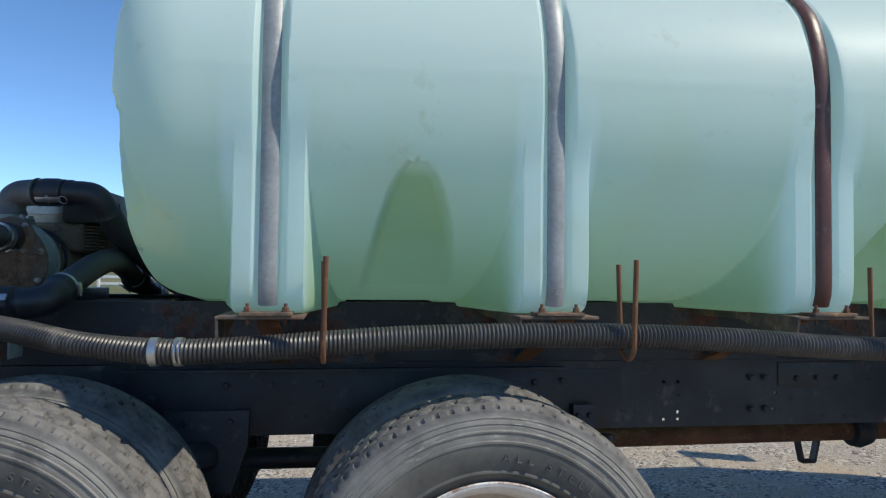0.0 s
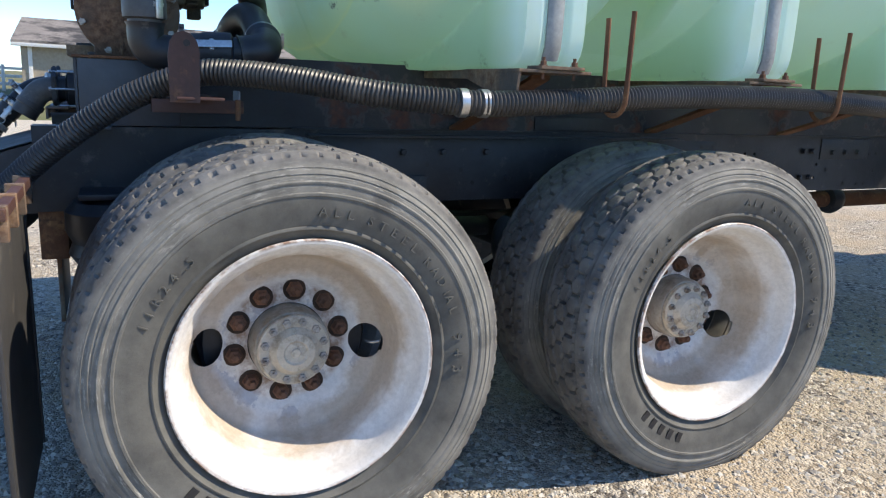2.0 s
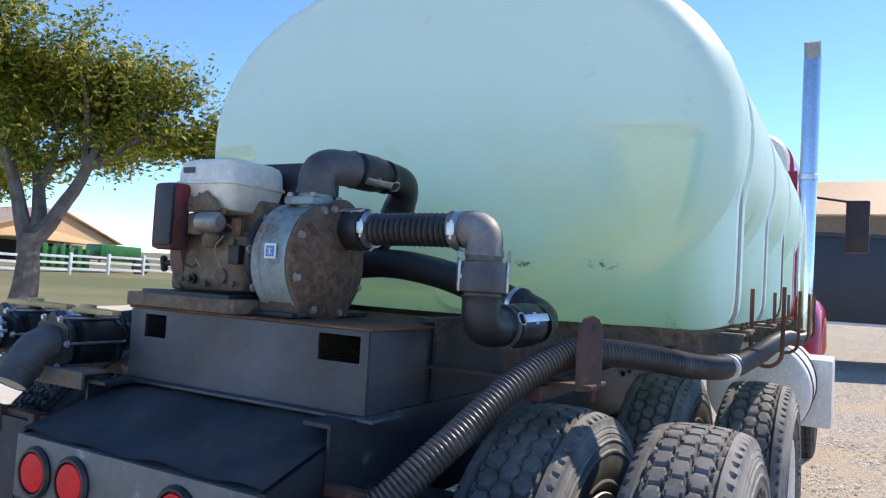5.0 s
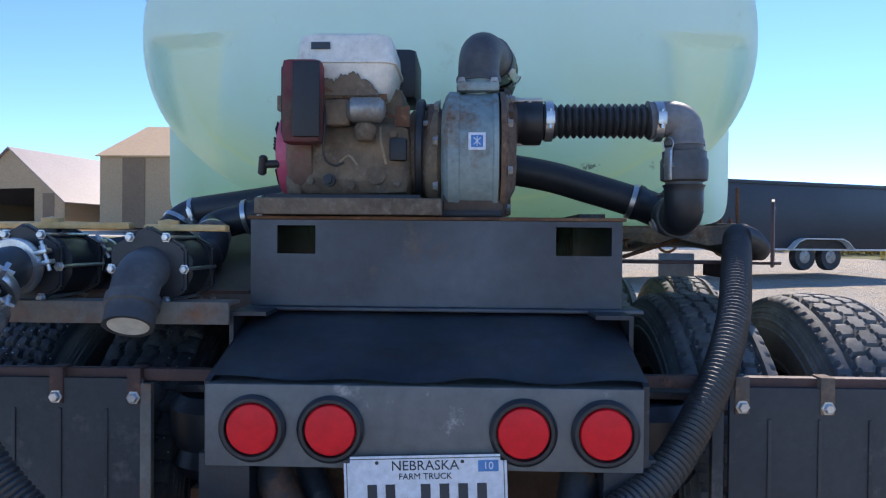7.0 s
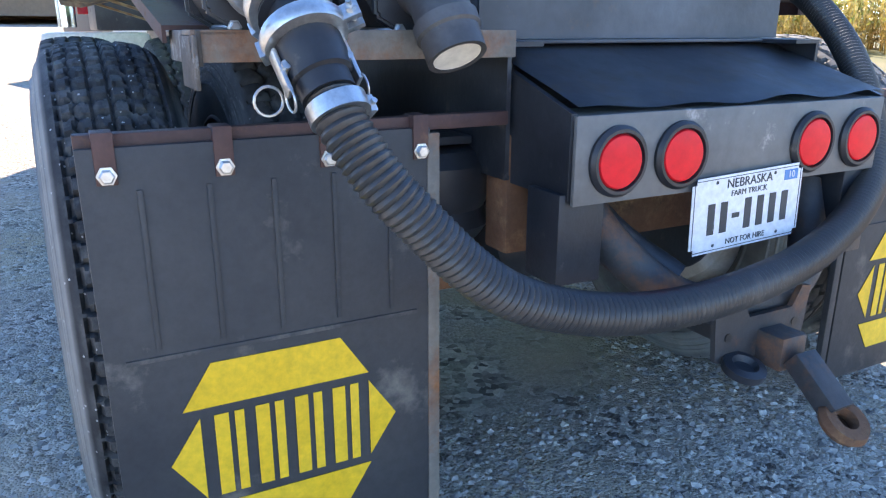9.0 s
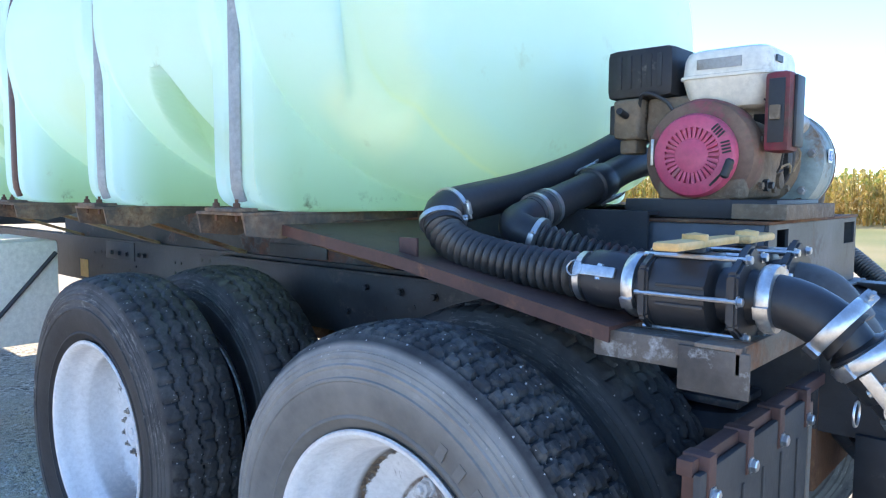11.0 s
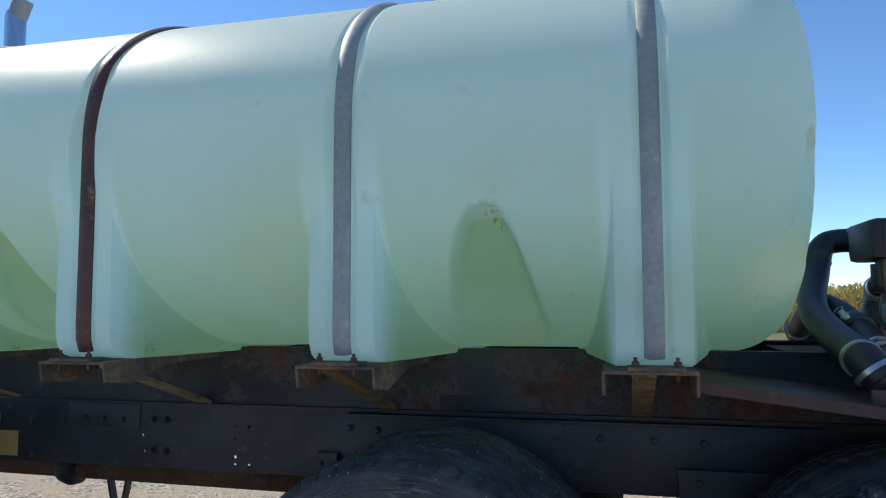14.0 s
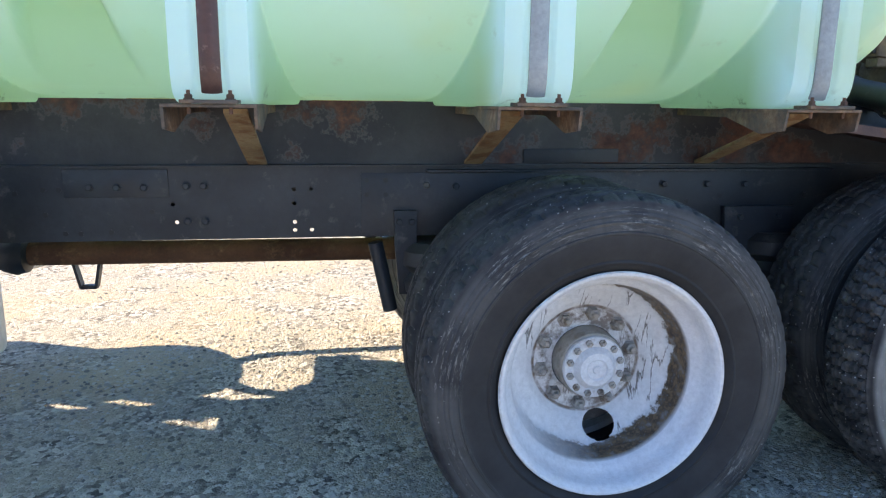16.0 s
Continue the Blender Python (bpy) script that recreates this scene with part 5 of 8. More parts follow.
def tyre_mesh(kind):
    """Lying on its axle along y, outer side towards -y."""
    half = TYRE_W / 2
    prof = []
    side = [(0.318, 0.094), (0.326, 0.106), (0.338, 0.113), (0.350, 0.121), (0.354, 0.127), (0.358, 0.127), (0.362, 0.124), (0.385, 0.1315), (0.41, 0.1365), (0.4345, 0.1375), (0.437, 0.1405), (0.443, 0.1405), (0.4455, 0.1365), (0.462, 0.1345), (0.4655, 0.137), (0.470, 0.137), (0.4735, 0.1325), (0.482, 0.1308), (0.4835, 0.1285), (0.4865, 0.1285), (0.488, 0.1298), (0.497, 0.1268), (0.4985, 0.1245), (0.5015, 0.1240), (0.503, 0.1250), (0.512, 0.1205), (0.519, 0.1195), (0.526, 0.1165)]
    cols = 34
    tread = []
    for k in range(cols + 1):
        v = -1 + 2 * k / cols
        drop = 0.016 if kind == "block" else 0.004
        tread.append((TYRE_R - 0.012 * v * v - drop * v**6, v * 0.112, v))
    seg = 480
    if kind == "block":
        side = [(r - 0.012 * smooth(0.49, 0.53, r), w) for r, w in side]
    full = [(r + 0.010, -w, None) for r, w in side] + [(r, w, v) for r, w, v in tread] + [(r + 0.010, w, None) for r, w in reversed(side)]
    n = len(full)
    verts, faces = [], []
    for i in range(seg):
        a = 2 * math.pi * i / seg
        ca, sa = math.cos(a), math.sin(a)
        for r, w, v in full:
            if v is not None:
                r -= (0.012 if kind == "rib" else 0.016) * tread_depth(a, v, kind)
            elif r > 0.51 and kind == "lug":
                u = a / (2 * math.pi) * 81
                if abs((u + 0.25) % 1 - 0.5) < 0.13 and r > 0.532:
                    w *= 0.965
            verts.append((r * ca, w, r * sa))
    for i in range(seg):
        j = (i + 1) % seg
        for k in range(n - 1):
            faces.append((i * n + k, i * n + k + 1, j * n + k + 1, j * n + k))
    me = bpy.data.meshes.new("tyre")
    me.from_pydata(verts, [], faces)
    me.polygons.foreach_set("use_smooth", [True] * len(me.polygons))
    me.set_sharp_from_angle(angle=radians(40))
    return me


def oval(d, c, k=1.0):
    """Length of d with its share along c stretched k times: some hand holes are wider than they are high."""
    along_c = d.dot(c.normalized())
    return math.hypot(along_c * k, (d - c.normalized() * along_c).length)


def ring_grid(profile, seg, holes=(), hole_r=0.044, squash=1.0):
    """A lathe about y; profile of (radius, y); round holes (angle, radius) are cut through the web."""
    bm = bmesh.new()
    grid = [[bm.verts.new((r * math.cos(a), y, r * math.sin(a))) for r, y in profile] for a in (2 * math.pi * i / seg for i in range(seg))]
    centres = [Vector((r * math.cos(a), 0, r * math.sin(a))) for a, r in holes]
    for i in range(seg):
        for k in range(len(profile) - 1):
            quad = (grid[i][k], grid[i][k + 1], grid[(i + 1) % seg][k + 1], grid[(i + 1) % seg][k])
            mid = sum((v.co for v in quad), Vector()) / 4
            mid.y = 0
            if profile[k][0] < 0.272 and any(oval(mid - c, c, squash) < hole_r for c in centres):
                continue
            bm.faces.new(quad)
    for v in bm.verts:
        for c in centres:
            flat = Vector((v.co.x, 0, v.co.z))
            d = flat - c
            if v.is_boundary and oval(d, c, squash) < hole_r * 1.7:
                q = c + d * (hole_r / max(oval(d, c, squash), 1e-6))
                v.co.x, v.co.z = q.x, q.z
    loose = [v for v in bm.verts if not v.link_faces]
    bmesh.ops.delete(bm, geom=loose, context="VERTS")
    return bm


INSET = 0.036  # how far the disc stands back from its place in a shallow rim


def rim_mesh(holes, squash=1.0):
    # rim lip, gutter and barrel, then the dished disc that carries the nuts (disc set back from the lip)
    prof = [(0.318, -0.094), (0.3245, -0.112), (0.329, -0.118), (0.326, -0.123), (0.319, -0.121), (0.311, -0.112), (0.307, -0.098), (0.304, -0.075), (0.298, -0.058), (0.291, -0.047), (0.285, -0.040), (0.281, -0.030), (0.278, -0.026)]
    web = [(0.278, -0.026), (0.276, -0.016), (0.273, 0.0), (0.270, 0.013), (0.266, 0.023), (0.261, 0.031), (0.255, 0.037), (0.249, 0.042), (0.243, 0.045), (0.237, 0.048), (0.231, 0.051), (0.225, 0.054), (0.219, 0.057), (0.213, 0.060), (0.207, 0.063), (0.201, 0.066), (0.195, 0.070), (0.189, 0.075), (0.183, 0.079), (0.177, 0.083), (0.171, 0.085), (0.165, 0.086), (0.150, 0.086), (0.125, 0.086), (0.110, 0.086)]
    prof = [(0.27 + (q - 0.27) * 1.18, y) for q, y in prof]
    web = [(0.27 + (q - 0.27) * 1.18 if q > 0.27 else q, y + INSET * smooth(0.278, 0.255, q)) for q, y in web]
    bm = ring_grid(prof + web[1:], 180, holes, 0.052, squash)
    return finish(bm, 30)


def back_rim_mesh():
    prof = [(0.318, -0.094), (0.3245, -0.112), (0.329, -0.118), (0.326, -0.123), (0.311, -0.112), (0.303, -0.05), (0.290, 0.0), (0.27, 0.09), (0.1, 0.10)]
    return finish(ring_grid([(q + 0.008 if q > 0.28 else q, y) for q, y in prof], 64), 30)


def turned(profile, seg):
    """A lathe about the wheel's axle, outwards along -y."""
    bm = lathe(bmesh.new(), profile, seg)
    for v in bm.verts:
        v.co = Vector((v.co.x, v.co.z, v.co.y))
    return finish(bm, 30)


def hub_set():
    """Barrel, cap, nut and screw, each a mesh of its own for one wheel's paint."""
    return (turned([(0.108, 0.026), (0.108, -0.03), (0.103, -0.044), (0.094, -0.046), (0.060, -0.046)], 44),
            turned([(0.095, -0.044), (0.098, -0.048), (0.098, -0.060), (0.094, -0.064), (0.068, -0.066), (0.060, -0.076), (0.052, -0.084), (0.034, -0.087), (0.029, -0.083), (0.014, -0.083), (0.011, -0.087), (0.0, -0.087)], 44),
            finish(lathe(bmesh.new(), [(0.025, 0), (0.024, 0.005), (0.020, 0.008), (0.019, 0.022), (0.012, 0.026), (0.010, 0.036), (0.007, 0.038)], 6), 25),
            finish(lathe(bmesh.new(), [(0.0115, 0), (0.0115, 0.009), (0.006, 0.010), (0.006, 0.018), (0.0, 0.019)], 6), 25))


HUBS = {(-1, False): hub_set(), (-1, True): hub_set(), (1, False): hub_set(), (1, True): hub_set()}
recess_shade_me = finish(lathe(bmesh.new(), [(0.032, 0), (0.032, 0.002), (0.026, 0.0035), (0.0, 0.0035)], 20), 25)
TYRES = {k: tyre_mesh(k) for k in ("lug", "rib", "block")}
RIMS = {"rear_right": rim_mesh([(radians(-3), 0.219), (radians(177), 0.219)], 1.2), "front_right": rim_mesh([(radians(-22), 0.219), (radians(158), 0.219)], 1.2), "rear_left": rim_mesh([(radians(283), 0.219)], 1.2), "front_left": rim_mesh([(radians(281), 0.219)], 1.2)}
back_rim = back_rim_mesh()


def ring_words(text, radius, start, size, spread, y, base, holder, up=True):
    """Raised letters round a tyre's sidewall, from the start angle (degrees, 90 is the top)."""
    a = start
    for ch in text:
        if ch != " ":
            me = LETTERS.setdefault((ch, size), words(ch, size, 0.0035))
            th = radians(a)
            m = Matrix.Translation((radius * math.cos(th), y, radius * math.sin(th))) @ Matrix.Rotation(radians(90), 4, "X") @ Matrix.Rotation(th - math.pi / 2, 4, "Z")
            part("letter", me, tyre_rubber, holder, at=base @ m)
        a -= spread * (0.55 if ch in "I. " else 1.0)


LETTERS = {}


def side_bars(radius, start, count, spread, y, base, holder, material):
    me = LETTERS.setdefault(("bar", y), finish(boxed(-0.010, 0.010, -0.017, 0.017, -0.002, 0.002, 0)))
    for k in range(count):
        th = radians(start - k * spread)
        m = Matrix.Translation((radius * math.cos(th), y, radius * math.sin(th))) @ Matrix.Rotation(radians(90), 4, "X") @ Matrix.Rotation(th - math.pi / 2, 4, "Z")
        part("raised_bar", me, material, holder, at=base @ m)


def wheel(x, side, inner, kind, rim, rim_mat, spin, label):
    y = side * (0.735 if inner else 1.111)
    low = side > 0 and not inner and x < 1
    base = Matrix.Translation((x, y - 0.012 * low, 0.522 - 0.010 * low)) @ Matrix.Rotation(0 if side < 0 else math.pi, 4, "Z")
    turn = base @ Matrix.Rotation(radians(spin), 4, "Y")
    w = part("wheel", back_rim if inner else RIMS[rim], rim_mat, truck, label, at=base)
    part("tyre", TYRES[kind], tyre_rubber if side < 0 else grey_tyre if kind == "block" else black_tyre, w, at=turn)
    if inner:
        return w
    front = x > 1
    barrel, cap, nut_me, screw_me = HUBS[side, front]
    if side < 0 and not front:
        stem = [(0.222, 0.10, -0.016), (0.226, 0.085, -0.014), (0.236, 0.072, -0.012), (0.252, 0.066, -0.008)]
        part("valve_stem", swept([base @ Vector(q) for q in stem], 0.0042, 8, 0.006), steel_clip, w, "bent metal valve stem")
    part("hub", barrel, hub_white if side > 0 and not front else barrel_steel, w, at=base @ Matrix.Translation((0, 0.062 + INSET, 0)))
    part("hub_cap", cap, hub_metal if side < 0 else hub_white, w, "bolted hub cap", at=base @ Matrix.Translation((0, 0.062 + INSET, 0)))
    for k in range(10):
        a = 2 * math.pi * (k + 0.3) / 10
        m = base @ Matrix.Translation((0.149 * math.cos(a), 0.086 + INSET, 0.149 * math.sin(a))) @ Matrix.Rotation(radians(90), 4, "X")
        part("lug_nut", nut_me, lug_rust if side < 0 else hub_dirty if front else hub_white, w, at=m)
        # a dark disc under each nut stands for the shade in its recess
        if side < 0:
            part("washer", recess_shade_me, lug_shadow, w, at=m)
    for k in range(12):
        a = 2 * math.pi * (k + 0.5) / 12
        m = base @ Matrix.Translation((0.082 * math.cos(a), -0.002 + INSET, 0.082 * math.sin(a))) @ Matrix.Rotation(radians(90), 4, "X")
        part("cap_screw", screw_me, hub_dirty, w, at=m)
    if side < 0:
        ring_words("ALL STEEL RADIAL", 0.408, 86, 0.034, 4.9, -0.1345, base, w)
        ring_words("11R24.5", 0.408, 158, 0.032, 4.6, -0.1345, base, w)
        side_bars(0.398, 250, 5, 6.5, -0.1345, base, w, sidewall_letter)
        ring_words("943", 0.408, 8, 0.045, 6.5, -0.1345, base, w)
    elif kind == "block":
        side_bars(0.405, 60, 5, 7.5, -0.136, base, w, grey_tyre)
    return w


for x, name in ((0.012, "rear"), (1.387, "front")):
    wheel(x, -1, False, "lug", name + "_right", rim_paint, 7 + 11 * x, "worn white-painted steel wheel on a dusty tyre")
    wheel(x, -1, True, "lug", name + "_right", rim_paint, 23 + 7 * x, "inner dual wheel, dusty black tyre")
    wheel(x, 1, False, "block" if name == "rear" else "rib", "rear_left" if name == "rear" else "front_left", rim_seam if name == "rear" else rim_drip, 40 + 9 * x, "white steel wheel with rust runs on a black tyre")
    wheel(x, 1, True, "rib", "rear_left", rim_paint, 12 + 5 * x, "inner dual wheel, dusty black tyre")
    part("axle", rodded((x, -0.62, 0.522), (x, 0.62, 0.522), 0.065, 20), frame_paint, truck)
    part("differential", lathe(bmesh.new(), [(0.05, -0.17), (0.14, -0.13), (0.19, -0.04), (0.19, 0.04), (0.14, 0.13), (0.05, 0.17)], 24, facing(x, 0.0, 0.53, (1, 0, 0))), frame_paint, truck)
    for side in (-1, 1):
        bag = bmesh.new()
        lathe(bag, [(0.10, 0), (0.135, 0.03), (0.14, 0.07), (0.115, 0.10), (0.14, 0.13), (0.135, 0.18), (0.10, 0.21)], 24, Matrix.Translation((x + 0.40, side * 0.42, 0.60)))
        part("brake_drum", lathe(bmesh.new(), [(0.10, 0.0), (0.225, 0.0), (0.235, 0.01), (0.235, 0.33), (0.225, 0.345), (0.10, 0.345)], 32, facing(x, side * 0.62, 0.522, (0, side, 0))), frame_paint, truck)
        part("air_spring", bag, rubber_hose, truck)
        part("trailing_arm", boxed(x - 0.22, x + 0.47, side * 0.42 - 0.045, side * 0.42 + 0.045, 0.565, 0.625, 0.006), frame_paint, truck)
FRAME[0] = BODY
part("drive_shaft", rodded((0.25, 0, 0.62), (1.15, 0, 0.62), 0.045, 20), frame_paint, truck)
part("drive_shaft", rodded((1.6, 0, 0.675), (4.2, 0, 0.69), 0.048, 20), rust_steel, truck, "rust-brown drive shaft")
part("shaft_yoke", lathe(bmesh.new(), [(0.05, 0), (0.075, 0.01), (0.085, 0.05), (0.07, 0.10), (0.05, 0.12)], 20, facing(3.38, 0.0, 0.685, (1, 0, 0))), frame_paint, truck)
shackle = boxed(3.135, 3.20, -0.02, 0.02, 0.535, 0.55, 0.003)
for low, high in ((3.19, 3.225), (3.133, 3.10)):
    loft(shackle, [[Vector((x, y, z)) for x, y in ((a, -0.02), (a + 0.012, -0.02), (a + 0.012, 0.02), (a, 0.02))] for z, a in ((0.54, low), (0.70, high))])
part("shaft_bracket", shackle, frame_paint, truck)
# brake chambers
for x in (0.012, 1.387):
    for y in (-0.38, 0.38):
        part("brake_chamber", lathe(bmesh.new(), [(0.03, -0.12), (0.078, -0.10), (0.082, 0.0), (0.09, 0.006), (0.082, 0.012), (0.078, 0.09), (0.04, 0.11)], 22, facing(x + 0.32, y, 0.64, (1, 0, -0.35))), frame_paint, truck)

# ---- cab, fuel tanks and stacks, ahead of the tank ----
for side in (-1, 1):
    if side < 0:
        fuel = part("fuel_tank", lathe(bmesh.new(), [(0.0, -0.016), (0.22, 0), (0.315, 0.014), (0.338, 0.035), (0.345, 0.06), (0.345, 1.05), (0.32, 1.1), (0.0, 1.11)], 40, facing(3.62, -0.865, 0.785, (1, 0, 0))), white_gloss, truck, "white-painted cylindrical fuel tank")
        for x in (3.76, 4.3):
            part("tank_band", lathe(bmesh.new(), [(0.346, 0), (0.352, 0.002), (0.352, 0.058), (0.346, 0.06)], 40, facing(x, -0.865, 0.785, (1, 0, 0))), engine_black, fuel)
    else:
        chest = part("side_chest", boxed(3.22, 4.0, 0.64, 1.25, 0.50, 1.07, 0.03), white_gloss, truck, "off-white painted step box")
        bm = bmesh.new()
        rod(bm, (3.212, 0.66, 1.0), (3.212, 1.1, 0.51), 0.012, 8)
        part("chest_strut", bm, frame_paint, chest)
        part("caution_label", boxed(3.34, 3.45, 0.4362, 0.4378, 0.83, 0.935, 0), handle_yellow, truck, "yellow caution label")
    stack = part("exhaust_stack", lathe(bmesh.new(), [(0.058, 0), (0.07, 0), (0.07, 2.42), (0.062, 2.46), (0.058, 2.42)], 28, Matrix.Translation((4.97, side * 1.07, 1.1))), chrome, truck, "tall chrome exhaust stack")
    part("stack_tip", lathe(bmesh.new(), [(0.058, 0), (0.066, 0), (0.066, 0.16), (0.058, 0.16)], 24, Matrix.Translation((4.97, side * 1.07, 3.50)) @ Matrix.Rotation(radians(-24), 4, "Y")), galv, stack)
    part("heat_shield", boxed(5.02, 5.06, side * 0.945 - 0.04, side * 0.945 + 0.04, 1.2, 2.55, 0.01), cab_red, stack)
    part("stack_clamp", lathe(bmesh.new(), [(0.071, 0), (0.078, 0.004), (0.078, 0.05), (0.071, 0.054)], 24, Matrix.Translation((4.97, side * 1.07, 2.45))), steel_clip, stack)
    mirror = part("mirror", boxed(5.9, 5.98, side * 1.45 - 0.10, side * 1.45 + 0.10, 1.9, 2.4, 0.02), engine_black, truck, "black side mirror")
    part("mirror_arm", rodded((5.95, side * 1.0, 2.45), (5.94, side * 1.43, 2.38), 0.012, 10), frame_paint, mirror)
    if side < 0:
        part("fender", swept([(5.2, -1.02, 0.75), (5.35, -1.02, 1.1), (5.75, -1.02, 1.27), (6.25, -1.02, 1.24), (6.55, -1.02, 0.95)], 0.19, 16), cab_red, truck)
        part("steer_tyre", TYRES["rib"], tyre_rubber, truck, at=BODY.inverted() @ Matrix.Translation((5.95, -1.02, 0.522)))
step = part("cab_step", boxed(4.34, 4.92, -1.32, -0.80, 0.46, 0.98, 0.03), white_gloss, truck, "white-painted cab step box")
cab_bm = bmesh.new()


def cab_ring(x, w, z0, z1, r):
    pts = []
    for cy, cz, a0 in ((w - r, z1 - r, 0), (-(w - r), z1 - r, 90), (-(w - 0.05), z0 + 0.05, 180), (w - 0.05, z0 + 0.05, 270)):
        q = r if a0 < 180 else 0.05
        for k in range(7):
            a = radians(a0 + 90 * k / 6)
            pts.append(Vector((x, cy + q * math.cos(a), cz + q * math.sin(a))))
    return pts


loft(cab_bm, [cab_ring(5.17, 0.90, 1.42, 2.86, 0.26), cab_ring(5.2, 0.94, 1.40, 2.9, 0.28), cab_ring(6.1, 0.96, 1.38, 2.85, 0.22), cab_ring(6.5, 0.92, 1.38, 2.1, 0.1)])
part("cab", cab_bm, cab_red, truck, "red painted truck cab")
part("cab_floor", boxed(5.2, 6.5, -0.85, 0.85, 1.073, 1.375, 0.02), frame_paint, truck)
panel = bmesh.new()
loft(panel, [cab_ring(5.10, 0.89, 1.36, 2.90, 0.26), cab_ring(5.16, 0.91, 1.33, 2.92, 0.26)])
part("cab_back", panel, white_gloss, truck, "white cab rear panel")
part("rear_window", boxed(5.092, 5.10, -0.5, 0.5, 2.0, 2.5, 0.03), dark_glass, truck)
part("hood", boxed(6.45, 7.9, -0.45, 0.45, 1.3, 1.85, 0.12), cab_red, truck)

# ---- pump, valves and hoses on the rear deck ----
FRAME[0] = BODY


def clamp(bm, at, axis, r, w=0.014):
    """A worm-drive hose clamp: a band with its screw block."""
    m = facing(*at, axis)
    lathe(bm, [(r - 0.002, -w / 2), (r + 0.002, -w / 2), (r + 0.002, w / 2), (r - 0.002, w / 2)], 26, m)
    box(bm, r, r + 0.012, -0.016, 0.016, -w / 2 - 0.001, w / 2 + 0.001, 0.002, m)
    rod(bm, m @ Vector((r + 0.007, -0.026, 0)), m @ Vector((r + 0.007, 0.022, 0)), 0.0045, 8)
    return bm


def flange_clamp(bm, at, axis, r, w=0.024, turn=0.0):
    """A two-part flange clamp: a heavy band with a bolted lug."""
    m = facing(*at, axis) @ Matrix.Rotation(turn, 4, "Z")
    lathe(bm, [(r - 0.004, -w / 2), (r + 0.006, -w / 2), (r + 0.009, -w / 4), (r + 0.009, w / 4), (r + 0.006, w / 2), (r - 0.004, w / 2)], 30, m)
    for s in (-1, 1):
        box(bm, r + 0.002, r + 0.030, s * 0.012 - 0.005, s * 0.012 + 0.005, -w / 2, w / 2, 0.002, m)
    rod(bm, m @ Vector((r + 0.019, -0.030, 0)), m @ Vector((r + 0.019, 0.036, 0)), 0.0042, 8)
    rod(bm, m @ Vector((r + 0.019, 0.017, 0)), m @ Vector((r + 0.019, 0.026, 0)), 0.008, 6)
    box(bm, -r - 0.013, -r - 0.004, -0.012, 0.012, -w / 2 - 0.001, w / 2 + 0.001, 0.002, m)
    return bm


def camlock(bm, p0, p1, r):
    """A cam-and-groove coupler between two points: a stepped sleeve with hexagonal hub."""
    n = (Vector(p1) - Vector(p0)).length
    lathe(bm, [(r * 0.92, 0), (r * 0.92, n * 0.18), (r * 1.16, n * 0.22), (r * 1.18, n * 0.3), (r * 1.18, n * 0.62), (r * 1.1, n * 0.68), (r * 1.1, n * 0.8), (r * 0.94, n * 0.82), (r * 0.94, n)], 26, along(p0, p1))
    return bm


def cam_arms(parent, p0, p1, r, turn=0.0):
    """The two steel levers of a coupler with their pull rings."""
    m, n = along(p0, p1), (Vector(p1) - Vector(p0)).length
    for s in (0, math.pi):
        q = m @ Matrix.Rotation(turn + s, 4, "Z")
        bm = bmesh.new()
        box(bm, r * 1.16, r * 1.16 + 0.007, -0.011, 0.011, n * 0.2, n * 0.85, 0.003, q)
        rod(bm, q @ Vector((r * 1.1, -0.016, n * 0.5)), q @ Vector((r * 1.1, 0.016, n * 0.5)), 0.007, 10)
        part("cam_lever", bm, steel_clip, parent)
        ring = [q @ Vector((r * 1.18 + 0.005, 0.016 * math.sin(a), n * 0.92 + 0.017 * math.cos(a))) for a in (2 * math.pi * k / 16 for k in range(17))]
        part("pull_ring", sweep(bmesh.new(), ring, 0.0018, 6), steel_clip, parent)


def elbow(bm, p0, corner, p1, r):
    """A moulded elbow with thickened ends."""
    P0, C, P1 = Vector(p0), Vector(corner), Vector(p1)
    pts = [P0.lerp(C, u) for u in (0, 0.25, 0.45)] + [P0.lerp(C, 0.45).lerp(C, u).lerp(C.lerp(P1, 0.55 * u), u) for u in (0.3, 0.5, 0.7, 0.9)] + [C.lerp(P1, u) for u in (0.6, 0.8, 1.0)]
    q = spline(pts, 0.01)
    n = len(q)
    sweep(bm, q, lambda i, s: r * (1.09 if i < n * 0.1 or i > n * 0.9 else 1.0), 24)
    return bm


# engine and pump, one unit on a skid
pump = thing("engine_pump", "muddy petrol engine with red shroud driving a grey pump", "pump", (-0.2, 0.1, 1.285))
part("skid", box(boxed(-0.50, -0.10, 0.03, 0.385, 1.286, 1.335, 0.004), -0.46, -0.12, -0.16, 0.03, 1.286, 1.30, 0.003), engine_black, pump, "dark steel skid plate")
part("skid_bar", boxed(-0.53, -0.40, -0.02, 0.41, 1.287, 1.325, 0.004), engine_dirt, pump)


def lumpy(bm, amount, scale=30.0):
    """Uneven castings: caked mud and rough metal push the skin in and out."""
    for q in bm.verts:
        n = noise.noise_vector(q.co * scale)
        q.co += n * amount
    return bm


def rounded_block(x0, x1, y0, y1, z0, z1, bevel, cuts=5, mud=0.004):
    bm = box(bmesh.new(), x0, x1, y0, y1, z0, z1, bevel)
    bmesh.ops.subdivide_edges(bm, edges=[e for e in bm.edges if e.calc_length() > 0.04], cuts=cuts, use_grid_fill=True)
    return lumpy(bm, mud)


